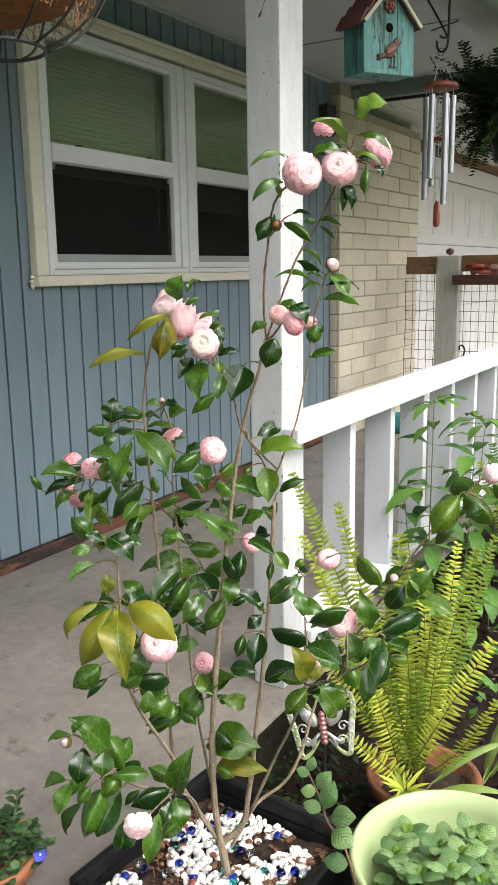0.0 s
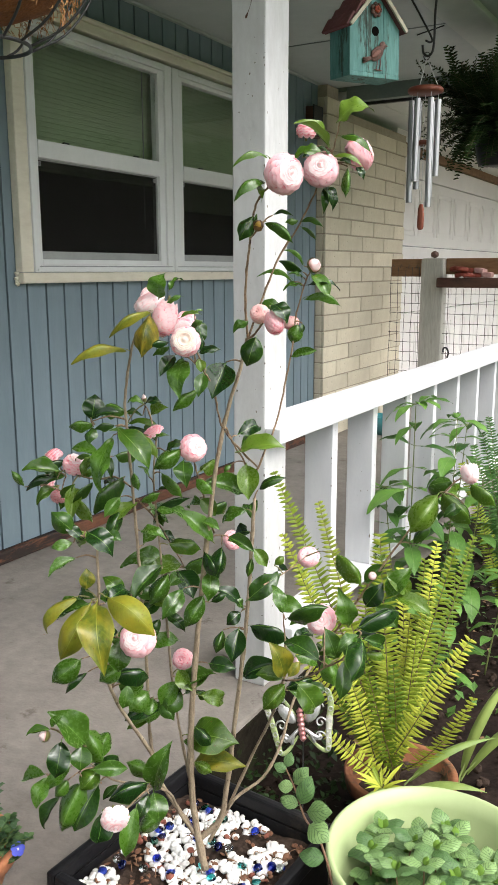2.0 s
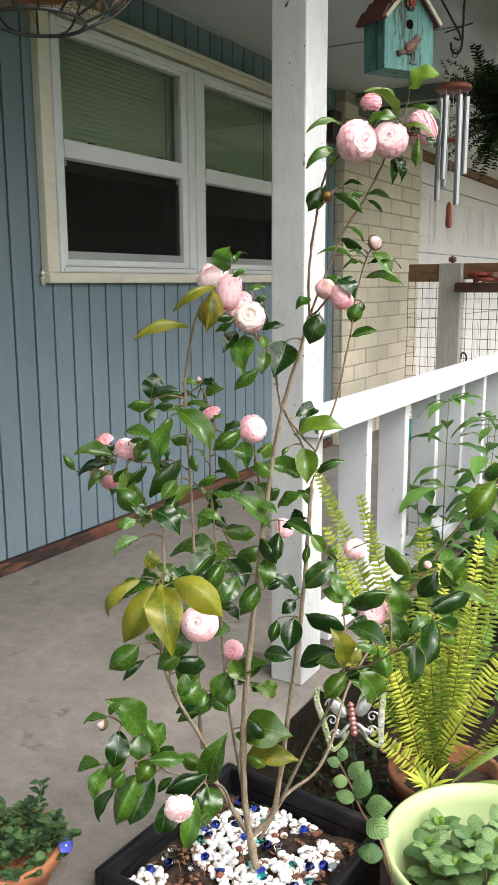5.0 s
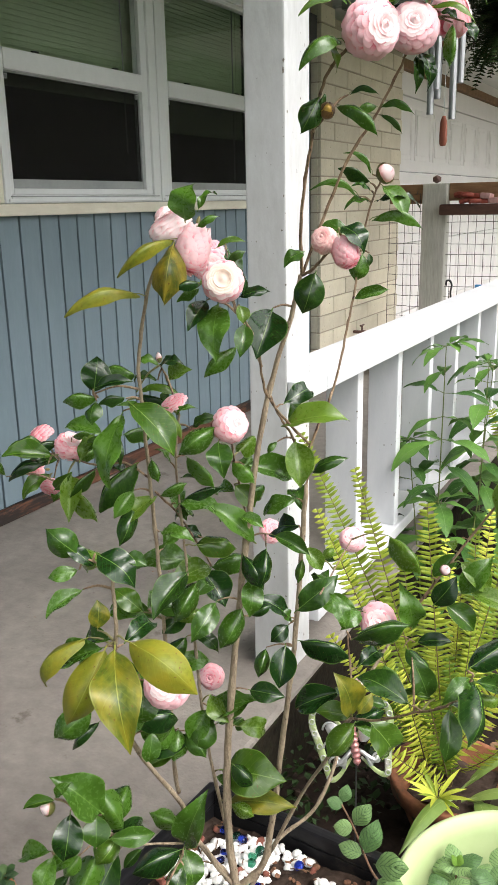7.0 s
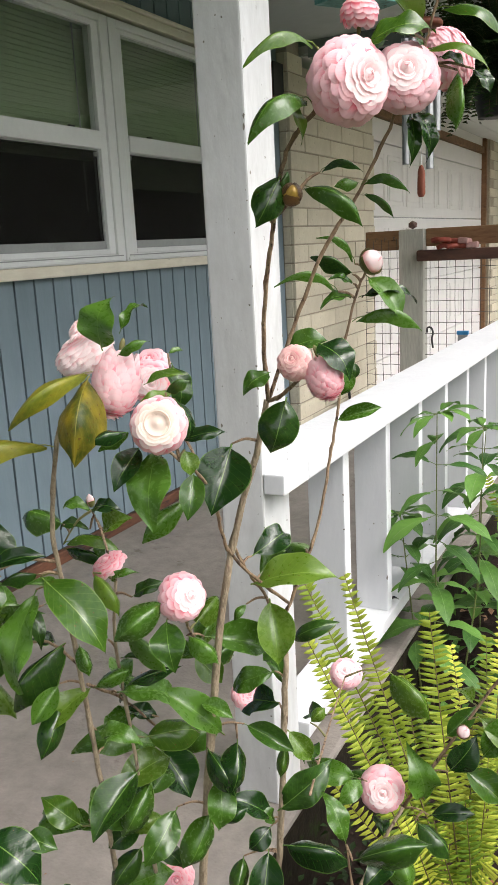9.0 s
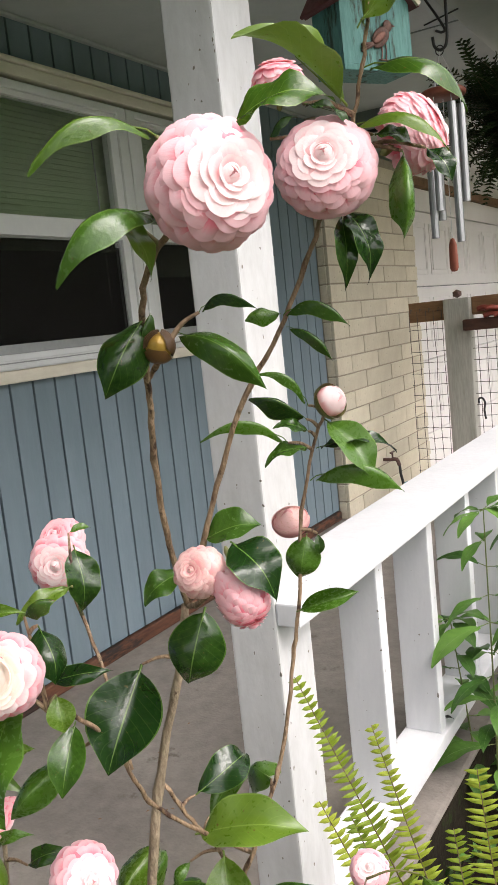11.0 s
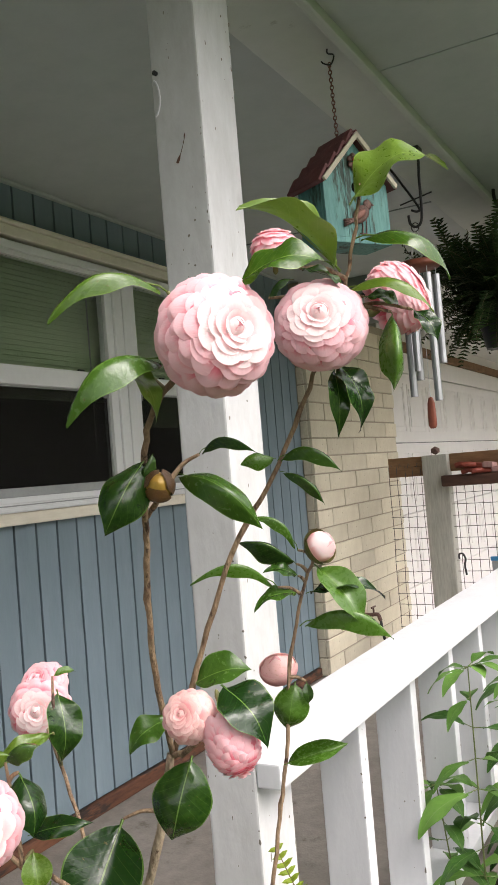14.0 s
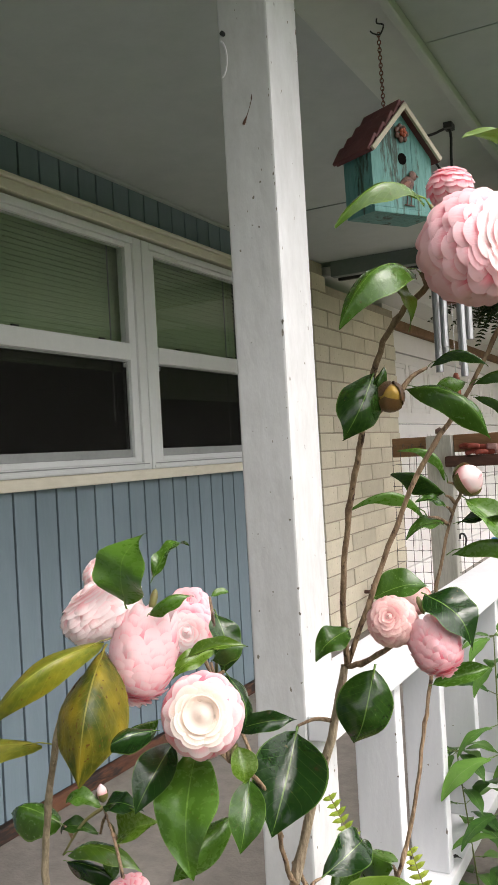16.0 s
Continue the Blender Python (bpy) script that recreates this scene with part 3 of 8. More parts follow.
def petal_mat(name, deep, pale, blemish=None):
    """A petal, deeper pink towards its foot with crease shade painted in, paler at the rim with highlight, with faint
    streaks.
    """
    m = bpy.data.materials.new(name)
    m.use_nodes = True
    nt = m.node_tree
    ln = nt.links.new
    bsdf = nt.nodes["Principled BSDF"]
    tc = nt.nodes.new("ShaderNodeTexCoord")
    sep = nt.nodes.new("ShaderNodeSeparateXYZ")
    ln(tc.outputs["UV"], sep.inputs[0])
    mp = _node(nt, "ShaderNodeMapping", Scale=(22, 2, 1))
    ln(tc.outputs["UV"], mp.inputs[0])
    ns = _node(nt, "ShaderNodeTexNoise", Scale=1.0, Detail=4.0)
    ln(mp.outputs[0], ns.inputs["Vector"])
    info = nt.nodes.new("ShaderNodeObjectInfo")
    k = nt.nodes.new("ShaderNodeMath")
    k.operation = "MULTIPLY_ADD"
    k.inputs[1].default_value = 0.3
    ln(ns.outputs["Fac"], k.inputs[0])
    ln(sep.outputs[1], k.inputs[2])
    k2 = nt.nodes.new("ShaderNodeMath")
    k2.operation = "MULTIPLY_ADD"
    k2.inputs[1].default_value = 0.2
    ln(info.outputs["Random"], k2.inputs[0])
    ln(k.outputs[0], k2.inputs[2])
    ramp = nt.nodes.new("ShaderNodeValToRGB")
    ramp.color_ramp.elements[0].position, ramp.color_ramp.elements[1].position = 0.45, 1.15
    ramp.color_ramp.elements[1].position = 1.0
    ramp.color_ramp.elements[0].color, ramp.color_ramp.elements[1].color = (*deep, 1), (*pale, 1)
    ln(k2.outputs[0], ramp.inputs[0])
    colour = ramp.outputs[0]
    if blemish is not None:
        nb = _node(nt, "ShaderNodeTexNoise", Scale=6.0, Detail=6.0)
        ln(tc.outputs["UV"], nb.inputs["Vector"])
        edge = nt.nodes.new("ShaderNodeValToRGB")
        edge.color_ramp.elements[0].position, edge.color_ramp.elements[1].position = 0.6, 0.7
        ln(nb.outputs["Fac"], edge.inputs[0])
        mx = nt.nodes.new("ShaderNodeMix")
        mx.data_type = "RGBA"
        ln(edge.outputs[0], mx.inputs[0])
        ln(colour, mx.inputs[6])
        mx.inputs[7].default_value = (*blemish, 1)
        colour = mx.outputs[2]
    ln(colour, bsdf.inputs["Base Color"])
    bsdf.inputs["Roughness"].default_value = 0.45
    bp = _node(nt, "ShaderNodeBump", Strength=0.15, Distance=0.001)
    ln(ns.outputs["Fac"], bp.inputs["Height"])
    ln(bp.outputs[0], bsdf.inputs["Normal"])
    tr = nt.nodes.new("ShaderNodeBsdfTranslucent")
    ln(colour, tr.inputs["Color"])
    ms = nt.nodes.new("ShaderNodeMixShader")
    ms.inputs[0].default_value = 0.45
    ln(bsdf.outputs[0], ms.inputs[1])
    ln(tr.outputs[0], ms.inputs[2])
    ln(ms.outputs[0], nt.nodes["Material Output"].inputs["Surface"])
    return m


M_PETAL = petal_mat("pink_petal", (0.9, 0.27, 0.35), (0.95, 0.65, 0.69))
M_PETAL_P = petal_mat("pale_petal", (0.96, 0.63, 0.65), (0.97, 0.86, 0.86))
M_PETAL_S = petal_mat("soft_pink_petal", (0.92, 0.38, 0.45), (0.96, 0.76, 0.78))
M_PETAL_C = petal_mat("cream_petal", (0.96, 0.83, 0.73), (0.98, 0.91, 0.85))
M_PETAL_D = petal_mat("fading_petal", (0.8, 0.4, 0.41), (0.92, 0.66, 0.63), (0.72, 0.48, 0.36))
M_SEPAL = mat("bud_scale", (0.09, 0.1, 0.025), (0.2, 0.19, 0.06), 60, rough=0.5, spot=(0.12, 0.05, 0.02), spot_scale=60, spot_at=0.55, vary=0.2)
M_BUDBROWN = mat("dry_bud_scale", (0.05, 0.02, 0.008), (0.16, 0.08, 0.025), 60, rough=0.4, bump=0.3, vary=0.35)
M_BUDGOLD = mat("golden_bud_heart", (0.3, 0.17, 0.025), (0.5, 0.32, 0.07), 60, rough=0.35, bump=0.2)


def leaf_shape(name, material, width=0.5, bow=0.1, fold=0.12, twist=0.0, wave=0.0, tip=1.0, nu=6, nv=12, serrate=0.0, stalk=0.06, curl=0.0, hook=0.0, quilt=0.0):
    """A leaf of length 1 from the origin along y, its face up z, with a raised middle and a thin stalk."""
    vs, fs, uvs = [], [], []
    for j in range(nv + 1):
        v = j / nv
        w = width * 0.5 * (math.sin(math.pi * v ** (0.98 * tip)) ** 0.74 if 0 < v < 1 else 0.0)
        if v > 0.74:
            w *= 1 - 0.45 * ((v - 0.74) / 0.26) ** 1.3
        if quilt:
            w = width * 0.5 * (math.sin(math.pi * v ** 0.84) ** 0.78 if 0 < v < 1 else 0.0)
        if serrate and j % 2:
            w *= 1 - serrate
        w = max(w, 0.002)
        for i in range(nu + 1):
            u = 2 * i / nu - 1
            x = u * w
            z = bow * 4 * v * (1 - v) * (1 - 0.5 * abs(u)) + fold * abs(u) * w * 2 + wave * math.sin(v * 13 + u * 2) * abs(u) * 0.06
            z -= curl * (abs(u) ** 2) * w * 2.2 + hook * max(0.0, v - 0.6) ** 2
            z += quilt * abs(math.sin(math.pi * (6 * v - 2.5 * abs(u)))) * (1 - 0.6 * abs(u))
            a = twist * v
            vs.append((x * math.cos(a) - z * math.sin(a) * 0.3, stalk + (1 - stalk) * v, z + x * math.sin(a)))
            uvs.append(((u + 1) / 2, v))
    n = nu + 1
    for j in range(nv):
        for i in range(nu):
            fs.append((j * n + i, j * n + i + 1, (j + 1) * n + i + 1, (j + 1) * n + i))
    b = len(vs)
    r = 0.011
    for y0, rr in ((0.0, r), (stalk * 1.2, r * 0.8), (0.55, r * 0.35)):
        z0 = bow * 4 * y0 * (1 - y0) - 0.004
        vs += [(rr, y0, z0), (0, y0, z0 + rr), (-rr, y0, z0), (0, y0, z0 - rr)]
        uvs += [(0.5, 0.02)] * 4
    for k in range(2):
        for i in range(4):
            fs.append((b + 4 * k + i, b + 4 * k + (i + 1) % 4, b + 4 * k + 4 + (i + 1) % 4, b + 4 * k + 4 + i))
    return data_of(name, vs, fs, material, True, uvs)


def leaf_pose(base, tip_at, face, roll=0.0, wide=1.0):
    """Where a leaf goes that starts at base and ends at tip_at, its face turned to `face`."""
    b, t = Vector(base), Vector(tip_at)
    y = t - b
    length = y.length
    y.normalize()
    x = y.cross(Vector(face))
    if x.length < 1e-4:
        x = y.orthogonal()
    x.normalize()
    z = x.cross(y)
    m = Matrix((x, y, z)).transposed().to_4x4()
    return Matrix.Translation(b) @ m @ Matrix.Rotation(radians(roll), 4, "Y") @ Matrix.Diagonal((length * wide, length, length, 1))


rnd = random.Random(31)
LEAVES, ARCHED = {}, {}
for kind, material in ((0, M_LEAF), (1, M_LEAF_L), (2, M_LEAF_Y), (3, M_LEAF_B)):
    LEAVES[kind] = [leaf_shape("leaf", material, 0.5, b, f, t, w, nv=14, curl=c, hook=h) for b, f, t, w, c, h in
                    ((0.09, 0.3, 0.0, 0.4, 0.0, 0.6), (0.15, 0.12, 0.3, 0.6, 0.4, 1.1), (0.06, 0.45, -0.25, 0.5, 0.0, 0.5), (0.19, 0.05, 0.15, 0.7, 0.55, 1.2), (0.12, 0.36, -0.35, 0.8, 0.15, 0.9), (0.16, 0.28, 0.4, 0.9, 0.0, 1.3))]
    ARCHED[kind] = [leaf_shape("leaf", material, 0.5, b, f, t, 0.3, nv=14, curl=0.1, hook=0.2) for b, f, t in ((0.26, 0.2, 0.15), (0.32, 0.12, -0.2))]

# ---- the camellia ----
ROOT = Vector((0.248, -0.683, 0.02))
camellia = thing("camellia_bush", Matrix.Translation(ROOT), "tall potted camellia with glossy green leaves and pink double blooms", "shrub")
STEM_POINTS = []
CLUSTERS = [Vector(c) for c in ((0.284, -0.843, 1.040), (0.308, -0.842, 1.020), (0.336, -0.834, 0.988), (0.434, -0.762, 1.015), (0.229, -0.679, 0.991), (0.301, -0.913, 0.577))]


def stem(points, r0, r1):
    pts = smooth_path(points, 5)
    n = len(pts)
    g = random.Random(int(1e4 * abs(points[0][0] + points[-1][1])))
    pts = [p + Vector((g.uniform(-1, 1), g.uniform(-1, 1), g.uniform(-1, 1))) * 0.0006 for p in pts]
    rr = [0.75 * (r0 + (r1 - r0) * (i / (n - 1)) ** 0.7) for i in range(n)]
    rr = [r * (1.22 if i % 9 == 3 else g.uniform(0.92, 1.08)) for i, r in enumerate(rr)]
    STEM_POINTS.extend(pts)
    part("branch", tube(bmesh.new(), pts, rr, 9), M_BARK if r0 > 0.0032 else M_BARK_Y, camellia, smooth=True)


def spray(rows):
    """Leaves from base to tip, with width, roll and kind (ten more: arched); each is tied to the nearest branch."""
    for x, y, z, tx, ty, tz, w, roll, kind in rows:
        arch, kind = divmod(kind, 10)
        b, t = Vector((x, y, z)), Vector((tx, ty, tz))
        out = Vector((0.75, -0.95, 1.15)) + Vector((rnd.uniform(-0.45, 0.45), rnd.uniform(-0.45, 0.45), rnd.uniform(-0.3, 0.4)))
        near = min(STEM_POINTS, key=lambda p: (p - b).length + max(0.0, p.z - b.z) * 0.6)
        hidden = any(((near + b) / 2 - c).length < 0.03 for c in CLUSTERS)
        if (near - b).length > 0.006 and not hidden:
            mid = (near * 0.5 + b * 0.5) + Vector((0, 0, 0.12 * (near - b).length))
            tw = smooth_path([near, mid, b], 4)
            part("twig", tube(bmesh.new(), tw, [0.0015 - 0.0007 * i / (len(tw) - 1) for i in range(len(tw))], 6), M_TWIG if kind else M_BARK_Y, camellia, smooth=True)
            if (near - b).length > 0.03:
                STEM_POINTS.extend(tw[2:])
        part("leaf", rnd.choice((ARCHED if arch else LEAVES)[kind]), parent=camellia, m=leaf_pose(b, b + (t - b) * 1.1, out, roll + rnd.uniform(-8, 8), w / 0.54))


stem([(0.254, -0.680, 0.027), (0.246, -0.689, 0.096), (0.241, -0.699, 0.200), (0.246, -0.705, 0.323), (0.256, -0.707, 0.420), (0.269, -0.710, 0.524), (0.289, -0.714, 0.664), (0.312, -0.718, 0.795), (0.331, -0.719, 0.872), (0.354, -0.718, 0.941), (0.366, -0.719, 0.986)], 0.0098, 0.0031)
stem([(0.367, -0.718, 0.985), (0.375, -0.739, 1.028), (0.387, -0.758, 1.067), (0.401, -0.775, 1.103), (0.410, -0.786, 1.125), (0.426, -0.804, 1.157), (0.440, -0.813, 1.174), (0.454, -0.818, 1.185), (0.472, -0.824, 1.194)], 0.0025, 0.0018)
stem([(0.367, -0.718, 0.985), (0.393, -0.719, 1.046), (0.418, -0.720, 1.100), (0.441, -0.718, 1.133), (0.461, -0.717, 1.165), (0.478, -0.719, 1.196), (0.492, -0.719, 1.219), (0.500, -0.721, 1.240), (0.507, -0.724, 1.260), (0.513, -0.728, 1.280)], 0.0024, 0.0011)
stem([(0.404, -0.777, 1.124), (0.422, -0.790, 1.134), (0.434, -0.800, 1.140)], 0.0016, 0.0018)
stem([(0.367, -0.718, 0.985), (0.389, -0.734, 0.995), (0.421, -0.763, 1.018)], 0.0025, 0.002)
stem([(0.239, -0.676, 0.079), (0.275, -0.661, 0.125), (0.289, -0.657, 0.202), (0.303, -0.655, 0.313), (0.317, -0.653, 0.432), (0.329, -0.654, 0.535), (0.339, -0.658, 0.655), (0.346, -0.661, 0.727)], 0.008, 0.0036)
stem([(0.340, -0.658, 0.757), (0.349, -0.653, 0.778), (0.364, -0.643, 0.822), (0.375, -0.636, 0.860), (0.384, -0.629, 0.916), (0.390, -0.625, 0.953), (0.397, -0.620, 1.018), (0.409, -0.613, 1.067), (0.419, -0.608, 1.091)], 0.0026, 0.0014)
stem([(0.345, -0.650, 0.776), (0.334, -0.684, 0.808), (0.326, -0.718, 0.844), (0.327, -0.737, 0.872), (0.334, -0.760, 0.911), (0.335, -0.784, 0.940), (0.333, -0.806, 0.955)], 0.0022, 0.0018)
stem([(0.236, -0.677, 0.082), (0.226, -0.721, 0.164), (0.218, -0.761, 0.240), (0.223, -0.786, 0.302), (0.216, -0.852, 0.416), (0.222, -0.892, 0.494), (0.241, -0.926, 0.575), (0.272, -0.962, 0.628), (0.299, -0.990, 0.672), (0.303, -0.993, 0.735)], 0.0062, 0.0022)
stem([(0.158, -0.699, 0.235), (0.162, -0.712, 0.303), (0.176, -0.733, 0.433), (0.192, -0.762, 0.577), (0.203, -0.783, 0.670), (0.215, -0.805, 0.759), (0.225, -0.825, 0.834), (0.236, -0.843, 0.896), (0.252, -0.854, 0.947), (0.274, -0.864, 0.995), (0.296, -0.865, 1.017)], 0.0044, 0.0021)
stem([(0.217, -0.667, 0.174), (0.209, -0.689, 0.305), (0.208, -0.708, 0.429), (0.212, -0.728, 0.569), (0.217, -0.745, 0.671), (0.221, -0.760, 0.759), (0.234, -0.768, 0.829)], 0.0036, 0.0018)
stem([(0.220, -0.802, 0.743), (0.205, -0.731, 0.684), (0.182, -0.622, 0.567)], 0.002, 0.0016)
stem([(0.211, -0.799, 0.757), (0.169, -0.789, 0.768), (0.133, -0.787, 0.759), (0.096, -0.784, 0.759), (0.050, -0.780, 0.762)], 0.002, 0.0014)
stem([(0.255, -0.668, 0.074), (0.282, -0.624, 0.142), (0.319, -0.585, 0.176), (0.338, -0.554, 0.227), (0.348, -0.515, 0.312), (0.377, -0.468, 0.386), (0.394, -0.444, 0.421)], 0.0045, 0.003)
stem([(0.394, -0.444, 0.421), (0.466, -0.425, 0.543), (0.527, -0.410, 0.643), (0.585, -0.397, 0.717), (0.615, -0.390, 0.742)], 0.003, 0.0016)
stem([(0.277, -0.641, 0.133), (0.330, -0.645, 0.254), (0.388, -0.680, 0.366), (0.420, -0.715, 0.436), (0.438, -0.736, 0.469)], 0.004, 0.0026)
stem([(0.420, -0.715, 0.436), (0.423, -0.700, 0.456), (0.422, -0.695, 0.493), (0.414, -0.690, 0.553)], 0.0024, 0.0014)
stem([(0.438, -0.736, 0.469), (0.479, -0.755, 0.491), (0.529, -0.785, 0.534), (0.572, -0.816, 0.574), (0.594, -0.815, 0.611), (0.588, -0.815, 0.618)], 0.002, 0.0014)
stem([(0.243, -0.675, 0.074), (0.236, -0.723, 0.153), (0.237, -0.760, 0.222), (0.226, -0.800, 0.254), (0.210, -0.866, 0.299), (0.205, -0.905, 0.342), (0.206, -0.970, 0.428)], 0.004, 0.0014)
stem([(0.271, -0.859, 0.302), (0.298, -0.931, 0.332), (0.332, -1.006, 0.366)], 0.0018, 0.0014)
stem([(0.219, -0.584, 0.627), (0.252, -0.660, 0.705), (0.287, -0.736, 0.776), (0.308, -0.777, 0.812)], 0.002, 0.0015)
stem([(0.372, -0.678, 0.591), (0.318, -0.491, 0.544), (0.276, -0.326, 0.514)], 0.0016, 0.0013)
stem([(0.313, -0.696, 0.848), (0.322, -0.682, 0.814), (0.330, -0.672, 0.793), (0.340, -0.658, 0.757)], 0.002, 0.002)
spray([(0.310, -0.857, 1.044, 0.316, -0.858, 1.077, 1.05, 0, 0), (0.319, -0.853, 1.040, 0.339, -0.850, 1.051, 0.39, 0, 0), (0.302, -0.860, 1.030, 0.267, -0.903, 1.000, 0.25, 0, 12), (0.299, -0.860, 1.027, 0.312, -0.900, 0.985, 0.54, 0, 3), (0.263, -0.863, 0.975, 0.215, -0.918, 0.962, 0.23, 0, 12), (0.337, -0.851, 1.020, 0.365, -0.844, 1.027, 0.25, 0, 1), (0.324, -0.804, 1.006, 0.341, -0.802, 1.016, 0.48, 0, 0), (0.331, -0.802, 1.001, 0.347, -0.809, 0.978, 0.73, 0, 0)])
spray([(0.330, -0.863, 0.989, 0.317, -0.885, 0.988, 0.43, 0, 0), (0.303, -0.823, 0.979, 0.289, -0.842, 0.972, 0.35, 0, 0), (0.309, -0.820, 0.968, 0.305, -0.849, 0.945, 0.54, 0, 0), (0.318, -0.812, 0.965, 0.331, -0.848, 0.921, 0.57, 0, 0), (0.333, -0.801, 0.969, 0.363, -0.793, 0.976, 0.34, 0, 0), (0.335, -0.800, 0.962, 0.341, -0.804, 0.945, 0.82, 0, 1), (0.339, -0.733, 0.951, 0.341, -0.773, 0.909, 0.74, 0, 0), (0.336, -0.790, 0.942, 0.341, -0.811, 0.914, 0.55, 0, 0)])
spray([(0.322, -0.782, 0.916, 0.301, -0.812, 0.892, 0.41, 0, 0), (0.196, -0.871, 0.871, 0.197, -0.862, 0.906, 0.88, 0, 0), (0.197, -0.873, 0.877, 0.235, -0.860, 0.886, 0.37, 0, 0), (0.219, -0.846, 0.863, 0.202, -0.866, 0.864, 0.44, 0, 0), (0.198, -0.866, 0.866, 0.168, -0.884, 0.866, 0.50, 0, 0), (0.197, -0.868, 0.863, 0.201, -0.885, 0.846, 0.82, 0, 0), (0.212, -0.843, 0.848, 0.207, -0.876, 0.778, 0.44, 0, 0), (0.181, -0.725, 0.875, 0.153, -0.730, 0.879, 0.43, 0, 0)])
spray([(0.180, -0.725, 0.875, 0.213, -0.730, 0.882, 0.46, 0, 0), (0.177, -0.725, 0.856, 0.146, -0.730, 0.857, 0.32, 0, 0), (0.190, -0.725, 0.856, 0.225, -0.730, 0.873, 0.57, 0, 1), (0.151, -0.735, 0.841, 0.210, -0.730, 0.839, 0.29, 0, 11), (0.151, -0.735, 0.837, 0.192, -0.730, 0.829, 0.35, 0, 0), (0.193, -0.725, 0.848, 0.187, -0.730, 0.828, 0.61, 0, 0), (0.218, -0.843, 0.860, 0.273, -0.844, 0.812, 0.51, 0, 1), (0.218, -0.778, 0.838, 0.248, -0.785, 0.811, 0.41, 0, 1)])
spray([(0.293, -0.781, 0.825, 0.269, -0.816, 0.803, 0.54, 0, 0), (0.295, -0.783, 0.809, 0.311, -0.804, 0.780, 0.73, 0, 0), (0.245, -0.761, 0.812, 0.275, -0.757, 0.828, 0.38, 0, 0), (0.229, -0.770, 0.828, 0.253, -0.766, 0.839, 0.37, 0, 0), (0.190, -0.791, 0.772, 0.162, -0.835, 0.731, 0.48, 0, 0), (0.200, -0.816, 0.747, 0.191, -0.842, 0.723, 0.53, 0, 0), (0.197, -0.812, 0.729, 0.199, -0.843, 0.693, 0.48, 0, 0), (0.217, -0.793, 0.736, 0.192, -0.831, 0.707, 0.48, 0, 1)])
spray([(0.218, -0.793, 0.734, 0.245, -0.784, 0.751, 0.43, 0, 0), (0.208, -0.745, 0.696, 0.265, -0.731, 0.731, 0.19, 0, 10), (0.234, -0.760, 0.777, 0.271, -0.756, 0.747, 0.39, 0, 0), (0.223, -0.812, 0.787, 0.236, -0.817, 0.765, 0.52, 0, 0), (0.223, -0.757, 0.747, 0.251, -0.754, 0.747, 0.23, 0, 0), (0.301, -0.710, 0.658, 0.256, -0.741, 0.710, 0.40, 0, 0), (0.280, -0.731, 0.767, 0.310, -0.730, 0.750, 0.61, 0, 0), (0.255, -0.682, 0.720, 0.281, -0.679, 0.695, 0.73, 0, 1)])
spray([(0.179, -0.642, 0.576, 0.109, -0.695, 0.589, 0.38, 0, 0), (0.176, -0.641, 0.570, 0.218, -0.654, 0.534, 0.78, 0, 0), (0.182, -0.629, 0.568, 0.225, -0.603, 0.584, 0.62, 0, 0), (0.284, -0.717, 0.645, 0.319, -0.731, 0.617, 0.51, 0, 0), (0.292, -0.709, 0.611, 0.303, -0.732, 0.574, 0.65, 0, 0), (0.280, -0.710, 0.569, 0.267, -0.741, 0.523, 0.54, 0, 0), (0.254, -0.730, 0.580, 0.246, -0.774, 0.548, 0.54, 0, 0), (0.226, -0.729, 0.602, 0.215, -0.766, 0.562, 0.54, 0, 0)])
spray([(0.217, -0.736, 0.616, 0.205, -0.795, 0.582, 0.53, 0, 0), (0.209, -0.727, 0.552, 0.188, -0.755, 0.533, 0.65, 0, 0), (0.204, -0.726, 0.516, 0.185, -0.755, 0.483, 0.54, 0, 0), (0.210, -0.721, 0.523, 0.245, -0.719, 0.503, 0.52, 0, 0), (0.173, -0.777, 0.567, 0.142, -0.790, 0.596, 0.62, 0, 1), (0.278, -1.005, 0.754, 0.260, -1.023, 0.781, 0.71, 0, 0), (0.288, -0.998, 0.743, 0.264, -1.012, 0.767, 0.40, 0, 0), (0.288, -0.997, 0.757, 0.326, -0.994, 0.735, 0.73, 0, 0)])
stem([(0.330, -0.745, 0.888), (0.300, -0.722, 0.925), (0.262, -0.698, 0.962), (0.236, -0.684, 0.985)], 0.002, 0.0015)
spray([(0.309, -0.984, 0.752, 0.330, -0.980, 0.747, 0.69, 0, 0), (0.276, -1.003, 0.721, 0.258, -1.033, 0.705, 0.45, 0, 0), (0.277, -1.008, 0.743, 0.257, -1.025, 0.738, 0.54, 0, 0)])
spray([(0.268, -0.907, 0.569, 0.272, -0.924, 0.528, 0.76, 0, 0), (0.173, -0.722, 0.375, 0.161, -0.758, 0.353, 0.91, 0, 0), (0.178, -0.719, 0.363, 0.185, -0.742, 0.331, 0.86, 0, 0), (0.167, -0.713, 0.316, 0.140, -0.741, 0.304, 0.49, 0, 1), (0.185, -0.715, 0.359, 0.222, -0.726, 0.341, 0.62, 0, 0), (0.217, -0.697, 0.383, 0.212, -0.729, 0.347, 0.80, 0, 0)])
